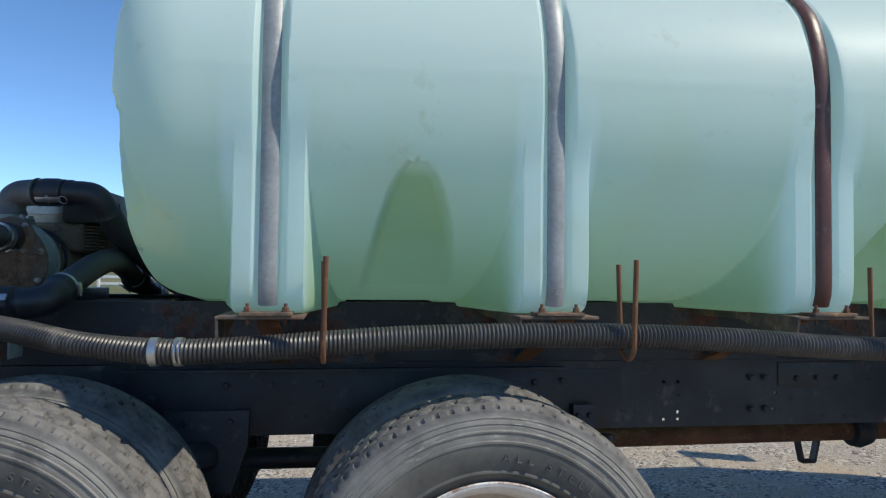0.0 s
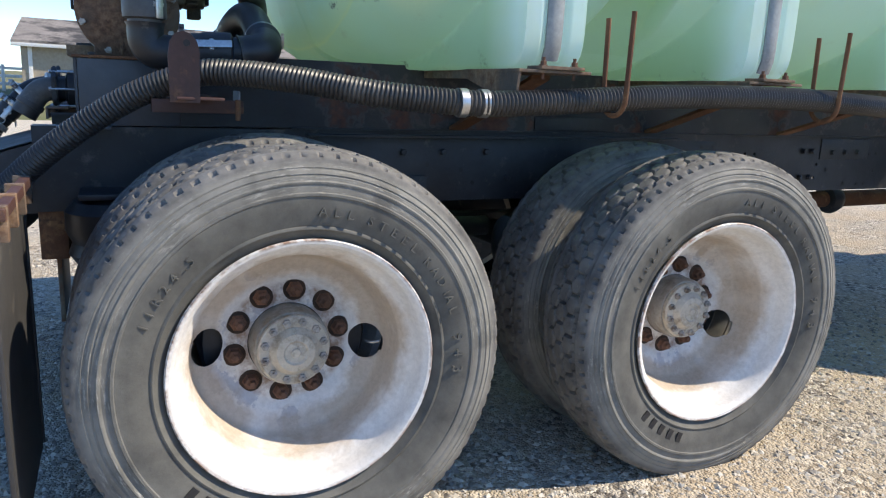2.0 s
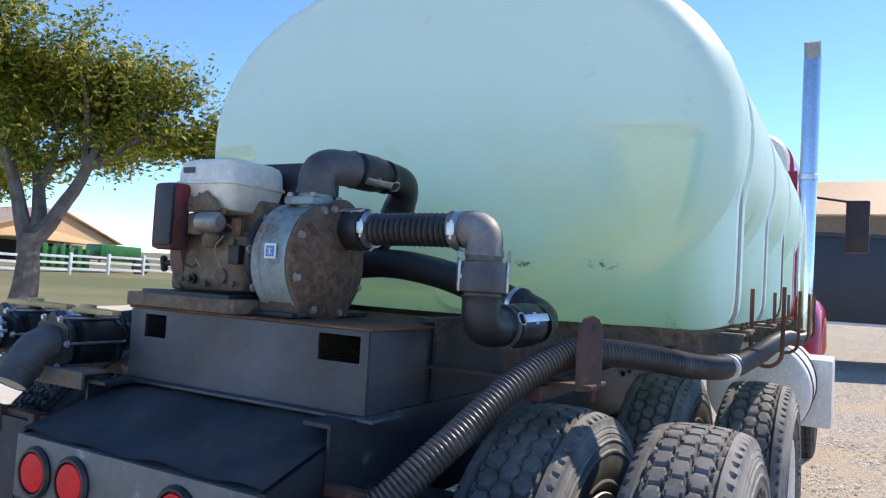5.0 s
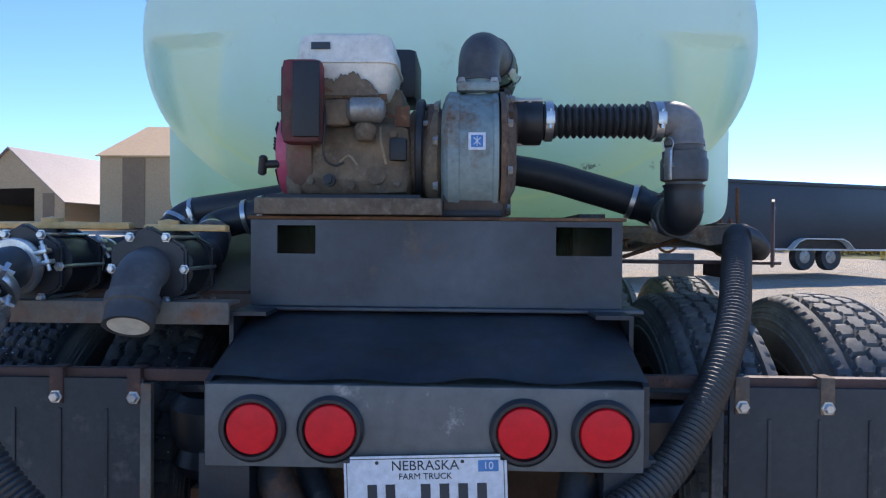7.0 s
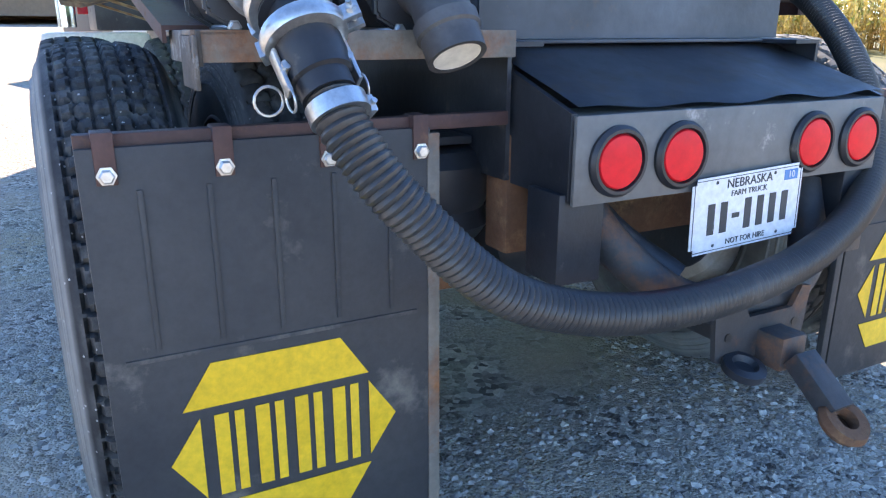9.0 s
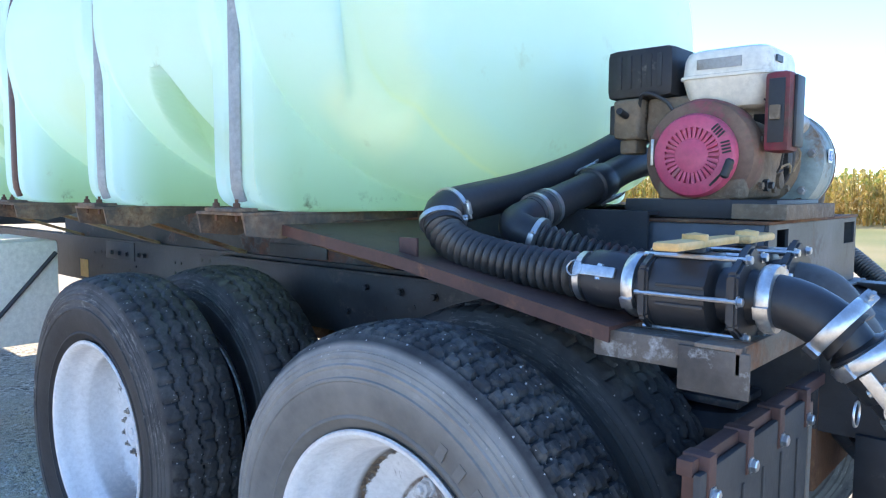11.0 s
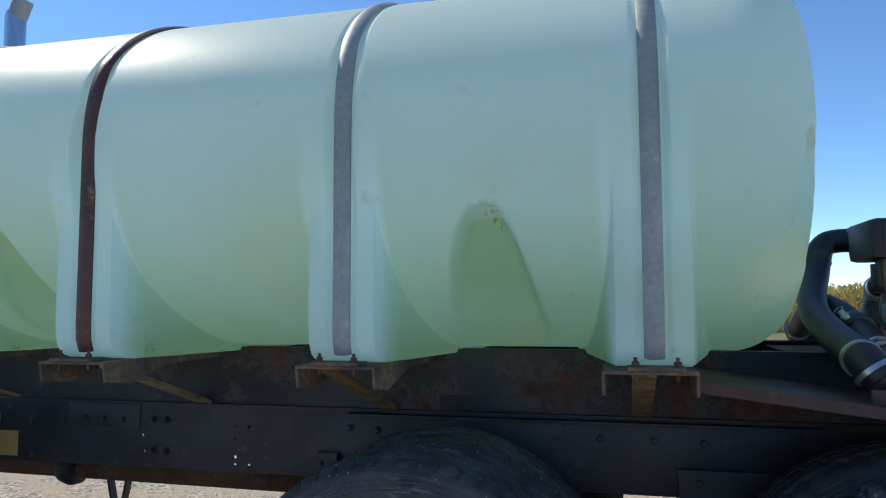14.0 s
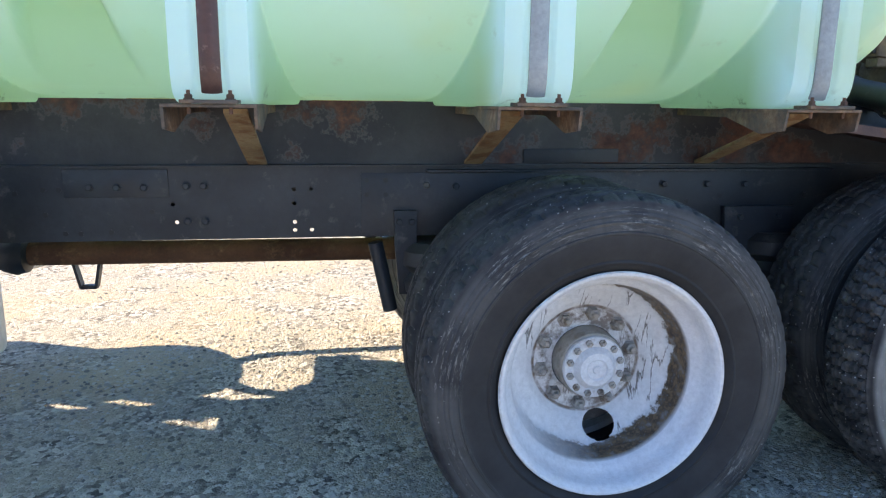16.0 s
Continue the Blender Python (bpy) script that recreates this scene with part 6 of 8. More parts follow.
block = part("engine_block", rounded_block(-0.425, -0.17, 0.055, 0.345, 1.335, 1.515, 0.045), engine_dirt, pump, "mud-caked engine casting", sharp=60)
part("crankcase_cover", lumpy(rod(bmesh.new(), (-0.29, 0.07, 1.45), (-0.29, -0.005, 1.45), 0.115, 32, 0.010), 0.002), engine_dirt, block, sharp=50)
part("cylinder_barrel", rounded_block(-0.34, -0.12, 0.085, 0.315, 1.49, 1.615, 0.02, 4), engine_dirt, block, sharp=60)
for k in range(8):
    part("cooling_fin", boxed(-0.118, -0.078, 0.09, 0.31, 1.50 + 0.014 * k, 1.505 + 0.014 * k, 0), engine_dirt, block)
rng = random.Random(12)
crust, edge = bmesh.new(), []
for k in range(61):
    y = 0.135 + 0.165 * k / 60
    top = 1.5785 + 0.034 * math.sin(math.pi * k / 60) ** 0.7 * (1.1 + 0.9 * noise.noise((k * 0.11, 3.1, 0.7)) + 0.35 * noise.noise((k * 0.5, 1.0, 0.2)))
    edge.append([Vector((-0.4530, y, 1.566)), Vector((-0.4600, y, 1.572)), Vector((-0.4595, y, top - 0.004)), Vector((-0.4550, y, top))])
loft(crust, edge)
part("mud_crust", crust, engine_dirt, pump, "dried brown mud")
for x, y, z in ((-0.430, 0.09, 1.365), (-0.430, 0.30, 1.37), (-0.430, 0.10, 1.485), (-0.430, 0.31, 1.485), (-0.430, 0.20, 1.36)):
    part("bolt", finish(lathe(bmesh.new(), [(0.010, 0), (0.010, 0.008), (0.006, 0.010), (0.0, 0.010)], 6, facing(x, y, z, (-1, 0, 0)))), engine_dirt, block)
# bolted ring between engine and pump
for y, rr, paint in ((0.050, 0.132, engine_black), (0.022, 0.120, pump_rust)):
    ring = part("flange", lathe(bmesh.new(), [(0.06, 0.0), (rr, 0.0), (rr + 0.004, 0.004), (rr + 0.004, 0.016), (rr, 0.020), (0.06, 0.020)], 36, facing(-0.30, y, 1.455, (0, -1, 0))), paint, block)
    for k in range(6):
        a = 2 * math.pi * (k + 0.5) / 6
        part("bolt", finish(lathe(bmesh.new(), [(0.008, 0), (0.008, 0.012), (0.0, 0.013)], 6, facing(-0.30 + (rr - 0.014) * math.cos(a), y - 0.019, 1.455 + (rr - 0.014) * math.sin(a), (0, -1, 0)))), alloy, ring)
part("coil", boxed(-0.44, -0.40, 0.068, 0.110, 1.42, 1.475, 0.006), engine_black, block)
part("drain_boss", lathe(bmesh.new(), [(0.022, 0), (0.022, 0.014), (0.014, 0.016), (0.0, 0.017)], 14, facing(-0.42, 0.14, 1.385, (-1, 0, 0))), engine_dirt, block)
part("governor_arm", box(rodded((-0.44, 0.075, 1.515), (-0.46, 0.28, 1.595), 0.004, 8), -0.445, -0.435, 0.06, 0.095, 1.50, 1.55, 0.002), rust_steel, pump)
part("oil_plug", lathe(bmesh.new(), [(0.016, 0), (0.016, 0.012), (0.009, 0.013), (0.009, 0.024), (0.0, 0.025)], 8, facing(-0.425, 0.255, 1.372, (-1, 0, 0))), engine_black, pump)
part("spark_lead", swept([(-0.10, 0.32, 1.57), (-0.13, 0.355, 1.62), (-0.19, 0.355, 1.60), (-0.22, 0.345, 1.56)], 0.005, 8, 0.01), rubber_hose, pump)
# carburettor, rods and wires on the side that faces backwards
part("carburettor", lumpy(rod(bmesh.new(), (-0.466, 0.118, 1.536), (-0.466, 0.205, 1.536), 0.029, 22, 0.010), 0.0015), alloy, pump, "dirty alloy carburettor")
part("intake_elbow", rounded_block(-0.462, -0.425, 0.20, 0.262, 1.50, 1.565, 0.012, 3, 0.003), engine_dirt, pump, sharp=60)
part("float_bowl", lumpy(lathe(bmesh.new(), [(0.0, 0.0), (0.018, 0.003), (0.024, 0.012), (0.026, 0.035), (0.020, 0.044), (0.0, 0.046)], 20, Matrix.Translation((-0.452, 0.165, 1.462))), 0.0015), engine_dirt, pump)
part("linkage_plate", boxed(-0.452, -0.447, 0.115, 0.235, 1.560, 1.577, 0.002), rust_steel, pump)
for pts in ([(-0.44, 0.27, 1.56), (-0.472, 0.258, 1.51), (-0.468, 0.262, 1.43), (-0.452, 0.24, 1.405), (-0.458, 0.215, 1.412)], [(-0.45, 0.225, 1.415), (-0.470, 0.20, 1.428), (-0.466, 0.182, 1.405)], [(-0.43, 0.30, 1.59), (-0.475, 0.283, 1.555), (-0.468, 0.275, 1.49)], [(-0.44, 0.13, 1.50), (-0.474, 0.125, 1.46), (-0.455, 0.115, 1.41)]):
    part("cable", swept(pts, 0.003, 6, 0.01), wire_tan if pts[0][1] < 0.24 else rubber_hose, pump)
# recoil starter facing the left of the truck: a muddy shroud, a pressed cover with slots and a solid middle
FAN = (-0.290, 0.372, 1.447)
fan_at = facing(*FAN, (0, 1, 0))
shroud = lathe(bmesh.new(), [(0.150, -0.075), (0.150, -0.030), (0.142, -0.014), (0.126, -0.008), (0.100, -0.006)], 48, fan_at)
red = part("recoil_shroud", lumpy(shroud, 0.002, 22.0), muddy_red, pump, "dirty red fan shroud")
guard = lathe(bmesh.new(), [(0.108, -0.006), (0.108, 0.014), (0.102, 0.024), (0.090, 0.028), (0.072, 0.029), (0.071, 0.020)], 48, fan_at)
part("fan_guard", guard, pink_plastic, red, "faded pink slotted starter cover")
part("cover_middle", lathe(bmesh.new(), [(0.044, 0.020), (0.044, 0.030), (0.038, 0.033), (0.0, 0.034)], 36, fan_at), pink_plastic, red)
spoke_me = finish(boxed(0.043, 0.0725, -0.0042, 0.0042, 0.020, 0.0305, 0.001))
for k in range(30):
    part("guard_spoke", spoke_me, pink_plastic, red, at=fan_at @ Matrix.Rotation(2 * math.pi * k / 30, 4, "Z"))
part("fan_back", lathe(bmesh.new(), [(0.0, 0.012), (0.074, 0.012), (0.074, 0.0)], 32, fan_at), engine_black, red)
vent_me = finish(boxed(-0.011, 0.011, -0.0022, 0.0022, 0, 0.003, 0))
for a0 in (42, 12, -42):
    for k in range(4):
        a = math.pi - radians(a0)
        out = Vector((-math.cos(radians(a0)), 0, math.sin(radians(a0))))
        along_v = Vector((math.sin(radians(a0)), 0, math.cos(radians(a0))))
        p = Vector(FAN) + out * 0.090 + along_v * (0.0085 * (k - 1.5)) + Vector((0, 0.0275, 0))
        part("vent", vent_me, hole_black, red, at=facing(p.x, p.y, p.z, (0, 1, 0)) @ Matrix.Rotation(-a if a0 > 0 else a, 4, "Z"))
grip = bmesh.new()
rod(grip, (-0.383, 0.385, 1.416), (-0.392, 0.425, 1.414), 0.010, 12, 0.004)
rod(grip, (-0.400, 0.424, 1.435), (-0.386, 0.432, 1.388), 0.011, 12, 0.005)
part("pull_grip", grip, engine_black, red, "black starter pull grip")
part("shroud_badge", boxed(-0.171, -0.163, 0.364, 0.369, 1.425, 1.495, 0.001), steel_clip, red)
part("mud_skirt", rounded_block(-0.415, -0.185, 0.325, 0.368, 1.336, 1.39, 0.012, 4, 0.004), engine_dirt, pump, "dried mud along the engine's foot", sharp=60)
# fuel tank in two halves with a seam
tankb = bmesh.new()
rings = []
for z, gx, gy in ((1.568, 0.045, 0.045), (1.576, 0.025, 0.022), (1.60, 0.012, 0.010), (1.640, 0.002, 0.002), (1.648, 0.0, 0.0), (1.650, -0.005, -0.005), (1.657, -0.005, -0.005), (1.659, 0.0, 0.0), (1.700, 0.003, 0.003), (1.718, 0.010, 0.010), (1.725, 0.024, 0.022)):
    x0, x1, y0, y1, c = -0.455 + gx, -0.222 - gx, 0.098 + gy, 0.335 - gy, 0.035
    ring = []
    for cx, cy, a0 in ((x1 - c, y1 - c, 0), (x0 + c, y1 - c, 90), (x0 + c, y0 + c, 180), (x1 - c, y0 + c, 270)):
        ring += [Vector((cx + c * math.cos(radians(a0 + 18 * k)), cy + c * math.sin(radians(a0 + 18 * k)), z)) for k in range(6)]
    rings.append(ring)
loft(tankb, rings)
ft = part("fuel_tank", tankb, fuel_white, pump, "stained white fuel tank")
part("fuel_cap", lathe(bmesh.new(), [(0.040, 0), (0.040, 0.006), (0.036, 0.011), (0.0, 0.012)], 24, Matrix.Translation((-0.345, 0.22, 1.724))), sticker_blue, ft, "faded blue fuel cap")
part("sticker", boxed(-0.385, -0.27, 0.3345, 0.3370, 1.672, 1.698, 0), alloy, ft, "worn silver sticker")
part("sticker", boxed(-0.4585, -0.4545, 0.250, 0.295, 1.682, 1.698, 0), plate_ink, ft, "small dark sticker")
# muffler guard and exhaust
muf = box(bmesh.new(), -0.205, -0.005, 0.06, 0.338, 1.612, 1.752, 0.024)
mg_part = part("muffler_guard", muf, engine_black, pump, "black louvred muffler guard")
for k in range(5):
    part("louvre", boxed(-0.175 + 0.03 * k, -0.16 + 0.03 * k, 0.3375, 0.3405, 1.64, 1.73, 0.001), engine_black, mg_part)
part("cylinder_head", box(rounded_block(-0.115, -0.035, 0.25, 0.345, 1.50, 1.612, 0.012, 3), -0.10, -0.05, 0.26, 0.33, 1.46, 1.50, 0.006), engine_dirt, pump, sharp=60)
part("valve_cover", boxed(-0.036, -0.018, 0.262, 0.335, 1.515, 1.598, 0.006), engine_black, pump)
part("spark_plug", rodded((-0.075, 0.345, 1.565), (-0.075, 0.385, 1.575), 0.010, 12), engine_black, pump)
# control box, red with black inset panels
cbox = part("control_box", boxed(-0.510, -0.448, 0.262, 0.354, 1.452, 1.648, 0.016), red_paint, pump, "red control box with black panels")
part("box_front", boxed(-0.5185, -0.506, 0.262, 0.326, 1.465, 1.640, 0.006), engine_black, cbox)
part("box_panel", boxed(-0.498, -0.460, 0.3525, 0.3565, 1.475, 1.630, 0.002), engine_black, cbox)
part("switch", boxed(-0.490, -0.466, 0.356, 0.368, 1.53, 1.565, 0.003), engine_dirt, cbox)
# pump casing: a drum on its side, ports on top and on the right
PC = (-0.33, 0, 1.44)
casing = part("pump_casing", lathe(bmesh.new(), [(0.05, 0.03), (0.125, 0.03), (0.150, 0.022), (0.163, 0.012), (0.163, -0.012), (0.158, -0.016), (0.159, -0.092), (0.163, -0.096), (0.163, -0.106), (0.150, -0.110), (0.05, -0.112)], 48, facing(PC[0], -0.045, PC[2], (0, 1, 0))), pump_metal, pump, "blue-grey pump casing, rust-stained")
cover = lathe(bmesh.new(), [(0.0, 0.0), (0.163, 0.0), (0.163, 0.010), (0.150, 0.018), (0.112, 0.026), (0.085, 0.040), (0.0, 0.042)], 44, facing(PC[0], -0.157, PC[2], (0, -1, 0)))
cov = part("pump_cover", lumpy(cover, 0.0012, 25.0), pump_rust, pump, "rust-brown pump cover", sharp=45)
nut = bolt_mesh(0.010, 0.012)
for k in range(8):
    a = 2 * math.pi * (k + 0.4) / 8
    part("bolt", nut, engine_dirt if k % 3 else alloy, cov, at=facing(PC[0] + 0.146 * math.cos(a), -0.173, PC[2] + 0.146 * math.sin(a), (0, -1, 0)))
    part("bolt", nut, pump_metal, casing, at=facing(PC[0] + 0.140 * math.cos(a + 0.3), -0.008, PC[2] + 0.140 * math.sin(a + 0.3), (0, 1, 0)))
for k in range(3):
    a = 2 * math.pi * (k + 0.15) / 3
    part("cover_rib", boxed(0.05, 0.150, -0.006, 0.006, 0.010, 0.030, 0.003, facing(PC[0], -0.157, PC[2], (0, -1, 0)) @ Matrix.Rotation(a, 4, "Z")), pump_rust, cov)
part("pump_foot", rounded_block(-0.44, -0.22, -0.165, -0.02, 1.286, 1.345, 0.01, 3), pump_rust, pump, sharp=60)
part("bell_housing", lathe(bmesh.new(), [(0.12, 0), (0.13, 0.01), (0.13, 0.02), (0.10, 0.05), (0.09, 0.09)], 32, facing(-0.31, -0.015, 1.44, (0, 1, 0))), engine_dirt, pump)
sticker = part("pump_sticker", boxed(-0.4935, -0.4910, -0.120, -0.080, 1.440, 1.480, 0), plate_white, pump, "small white and blue sticker")
part("sticker_mark", boxed(-0.4945, -0.4932, -0.114, -0.086, 1.446, 1.474, 0), sticker_blue, sticker)
for y0, z0, y1, z1 in ((-0.108, 1.452, -0.092, 1.468), (-0.108, 1.468, -0.092, 1.452), (-0.1, 1.449, -0.1, 1.471)):
    part("sticker_line", rodded((-0.4946, y0, z0), (-0.4946, y1, z1), 0.0012, 6), plate_white, sticker)
flange = box(bmesh.new(), -0.40, -0.26, -0.155, -0.050, 1.595, 1.618, 0.008)
rod(flange, (-0.33, -0.105, 1.59), (-0.33, -0.105, 1.66), 0.05, 26)
fl = part("outlet_flange", flange, pump_metal, pump)
for dx in (-0.056, 0.056):
    part("bolt", nut, alloy, fl, at=Matrix.Translation((-0.33 + dx, -0.062, 1.618)))
    part("bolt", nut, alloy, fl, at=Matrix.Translation((-0.33 + dx, -0.143, 1.618)))
port = part("suction_port", lathe(bmesh.new(), [(0.085, 0), (0.085, 0.012), (0.070, 0.018), (0.056, 0.022), (0.052, 0.05)], 30, facing(-0.295, -0.170, 1.535, (0, -1, 0))), pump_rust, pump)
for k in range(4):
    a = math.pi / 4 + k * math.pi / 2
    part("bolt", nut, alloy, port, at=facing(-0.295 + 0.070 * math.cos(a), -0.184, 1.535 + 0.070 * math.sin(a), (0, -1, 0)))

# discharge: over the top, down towards the tank and round to the left side
disch = thing("discharge_line", "black poly elbows and smooth rubber discharge hose", "pipe fitting", (-0.3, -0.1, 1.62))
part("elbow", elbow(bmesh.new(), (-0.33, -0.105, 1.63), (-0.33, -0.105, 1.715), (-0.215, -0.14, 1.72), 0.052), poly_grey, disch, "sun-bleached grey elbow")
cp = part("coupler", camlock(bmesh.new(), (-0.23, -0.138, 1.72), (-0.075, -0.172, 1.718), 0.047), poly_black, disch)
cam_arms(cp, (-0.23, -0.138, 1.72), (-0.075, -0.172, 1.718), 0.047, 0.6)
part("elbow", elbow(bmesh.new(), (-0.09, -0.168, 1.717), (0.02, -0.182, 1.715), (0.05, -0.14, 1.63), 0.048), poly_black, disch)
part("rubber_hose", swept([(0.045, -0.15, 1.655), (0.075, -0.08, 1.57), (0.12, 0.05, 1.495), (0.155, 0.25, 1.42), (0.165, 0.5, 1.36), (0.17, 0.72, 1.325), (0.172, 0.80, 1.312), (0.168, 0.845, 1.292), (0.14, 0.868, 1.258)], 0.050, 24), rubber_hose, disch, "thick smooth black rubber hose")
for p, d in (((0.174, 0.805, 1.308), (0.02, 0.85, -0.3)), ((0.160, 0.858, 1.276), (-0.5, 0.4, -0.75))):
    part("hose_clamp", clamp(bmesh.new(), p, d, 0.054), steel_clip, disch)
part("rib_hose", ribbed([(0.165, 0.85, 1.285), (0.13, 0.872, 1.247), (0.06, 0.885, 1.216), (-0.06, 0.89, 1.193), (-0.18, 0.889, 1.182), (-0.285, 0.889, 1.176)], 0.049, 0.021, 0.012, 26), pvc_hose, disch, "dusty ribbed hose")
cl = part("coupler", camlock(bmesh.new(), (-0.27, 0.889, 1.177), (-0.42, 0.889, 1.17), 0.050), poly_black, disch)
cam_arms(cl, (-0.40, 0.889, 1.172), (-0.275, 0.889, 1.177), 0.050, 0.35)
part("flange_clamp", flange_clamp(bmesh.new(), (-0.402, 0.889, 1.17), (-1, 0, 0), 0.056, 0.024, 0.5), steel_clip, disch, "bright steel flange clamp")
part("hose_clamp", clamp(bmesh.new(), (-0.282, 0.889, 1.176), (-1, 0, 0), 0.051), steel_clip, disch)

# suction: from the left valve across the deck to the right, then up into the pump
suct = thing("suction_line", "black ribbed suction hose with poly elbows and couplers", "pipe fitting", (0.0, 0.0, 1.35))
part("rib_hose", ribbed([(-0.37, 0.618, 1.165), (-0.20, 0.632, 1.185), (-0.06, 0.668, 1.220), (0.03, 0.70, 1.25)], 0.044, 0.021, 0.012, 24), pvc_hose, suct, "dusty ribbed hose")
part("elbow", elbow(bmesh.new(), (-0.01, 0.69, 1.237), (0.055, 0.715, 1.265), (0.05, 0.60, 1.295), 0.046), poly_black, suct)
part("rubber_hose", swept([(0.05, 0.62, 1.29), (0.045, 0.45, 1.335), (0.04, 0.30, 1.375), (0.045, 0.1, 1.43), (0.055, -0.10, 1.455), (0.055, -0.30, 1.432), (0.045, -0.46, 1.388), (0.035, -0.60, 1.345)], 0.047, 24), rubber_hose, suct, "thick smooth black rubber hose")
c2 = part("coupler", camlock(bmesh.new(), (0.043, 0.36, 1.357), (0.041, 0.22, 1.395), 0.050), poly_black, suct)
cam_arms(c2, (0.043, 0.36, 1.357), (0.041, 0.22, 1.395), 0.050, 0.9)
for p, d in (((0.05, 0.60, 1.296), (0, -1, 0.2)), ((0.048, 0.55, 1.308), (0, -1, 0.2)), ((-0.02, 0.685, 1.234), (1, 0.2, 0.3)), ((0.037, -0.575, 1.352), (-0.1, -1, -0.3))):
    part("hose_clamp", clamp(bmesh.new(), p, d, 0.052), steel_clip, suct)
part("elbow", elbow(bmesh.new(), (0.036, -0.585, 1.350), (0.030, -0.672, 1.315), (-0.05, -0.672, 1.303), 0.050), poly_black, suct)
c3 = part("coupler", camlock(bmesh.new(), (-0.03, -0.672, 1.304), (-0.215, -0.645, 1.298), 0.050), poly_black, suct)
cam_arms(c3, (-0.03, -0.672, 1.304), (-0.215, -0.645, 1.298), 0.050, 0.4)
part("hose_clamp", flange_clamp(bmesh.new(), (-0.205, -0.646, 1.298), (-1, 0.1, 0), 0.050, 0.016, 1.9), poly_grey, suct, "grey clamp ring")
part("elbow", elbow(bmesh.new(), (-0.20, -0.647, 1.298), (-0.300, -0.632, 1.293), (-0.300, -0.632, 1.375), 0.049), poly_black, suct)
c4 = part("coupler", camlock(bmesh.new(), (-0.300, -0.632, 1.36), (-0.300, -0.632, 1.485), 0.050), poly_grey, suct)
cam_arms(c4, (-0.300, -0.632, 1.36), (-0.300, -0.632, 1.485), 0.050, 2.2)
part("elbow", elbow(bmesh.new(), (-0.300, -0.632, 1.475), (-0.298, -0.632, 1.548), (-0.296, -0.54, 1.540), 0.046), poly_bleached, suct, "sun-bleached grey elbow")
part("rib_hose", ribbed([(-0.296, -0.575, 1.538), (-0.296, -0.44, 1.539), (-0.295, -0.27, 1.537)], 0.045, 0.017, 0.010, 24), pvc_hose, suct, "black ribbed hose")
for y in (-0.562, -0.285):
    part("hose_clamp", clamp(bmesh.new(), (-0.296, y, 1.538), (0, 1, 0), 0.050, 0.020), steel_clip, suct)
c5 = part("coupler", camlock(bmesh.new(), (-0.295, -0.29, 1.536), (-0.295, -0.180, 1.536), 0.050), poly_black, suct, "black poly coupler")
cam_arms(c5, (-0.295, -0.29, 1.536), (-0.295, -0.180, 1.536), 0.047, 1.1)

# the two bolted valves on the left
VALVE_BOLT = bolt_mesh(0.0085, 0.010)


def bolted_valve(y, z, handle):
    v = thing("ball_valve", "black bolted poly ball valve with a yellow lever", "valve", (-0.5, y, z - 0.08), "valves on the left of the deck")
    body = lathe(bmesh.new(), [(0.052, 0), (0.052, 0.03), (0.066, 0.034), (0.078, 0.040), (0.078, 0.160), (0.066, 0.166), (0.052, 0.17), (0.052, 0.21)], 12, facing(-0.400, y, z, (-1, 0, 0)) @ Matrix.Rotation(radians(15), 4, "Z"))
    vb = part("valve_body", body, poly_black, v)
    for k in (-1, 0, 1):
        part("cast_mark", boxed(-0.56, -0.47, y + 0.0765, y + 0.0795, z + 0.018 * k - 0.003, z + 0.018 * k + 0.003, 0.001), poly_black, vb)
    for x in (-0.435, -0.600):
        bm = bmesh.new()
        lathe(bm, [(0.055, 0), (0.096, 0), (0.096, 0.020), (0.055, 0.020)], 6, facing(x, y, z, (-1, 0, 0)) @ Matrix.Rotation(radians(30), 4, "Z"))
        bmesh.ops.bevel(bm, geom=bm.edges[:], offset=0.005, segments=2, affect="EDGES")
        part("valve_flange", bm, poly_black, v)
    for k in range(6):
        a = radians(60 * k)
        dy, dz = 0.080 * math.cos(a), 0.080 * math.sin(a)
        part("tie_bolt", rodded((-0.43, y + dy, z + dz), (-0.626, y + dy, z + dz), 0.0045, 8), steel_clip, v)
        part("bolt", VALVE_BOLT, steel_clip, v, at=facing(-0.620, y + dy, z + dz, (-1, 0, 0)))
    part("valve_stem", rodded((-0.51, y, z + 0.06), (-0.51, y, z + 0.088), 0.02, 16), poly_black, v)
    y0, y1 = handle
    bm = boxed(-0.532, -0.488, y0, y1, z + 0.082, z + 0.099, 0.007)
    for q in bm.verts:
        u = (q.co.y - y0) / (y1 - y0)
        q.co.x = -0.51 + (q.co.x + 0.51) * (0.75 + 0.4 * u * u)
        q.co.z += 0.006 * math.sin(u * 3.1)
    lev = part("lever", bm, handle_yellow, v, "faded yellow lever")
    part("lever_hub", lathe(bmesh.new(), [(0.024, 0), (0.024, 0.012), (0.010, 0.014), (0.0, 0.016)], 16, Matrix.Translation((-0.51, y, z + 0.096))), handle_yellow, lev)
    return v


bolted_valve(0.890, 1.166, (0.70, 1.02))
bolted_valve(0.614, 1.162, (0.475, 0.665))
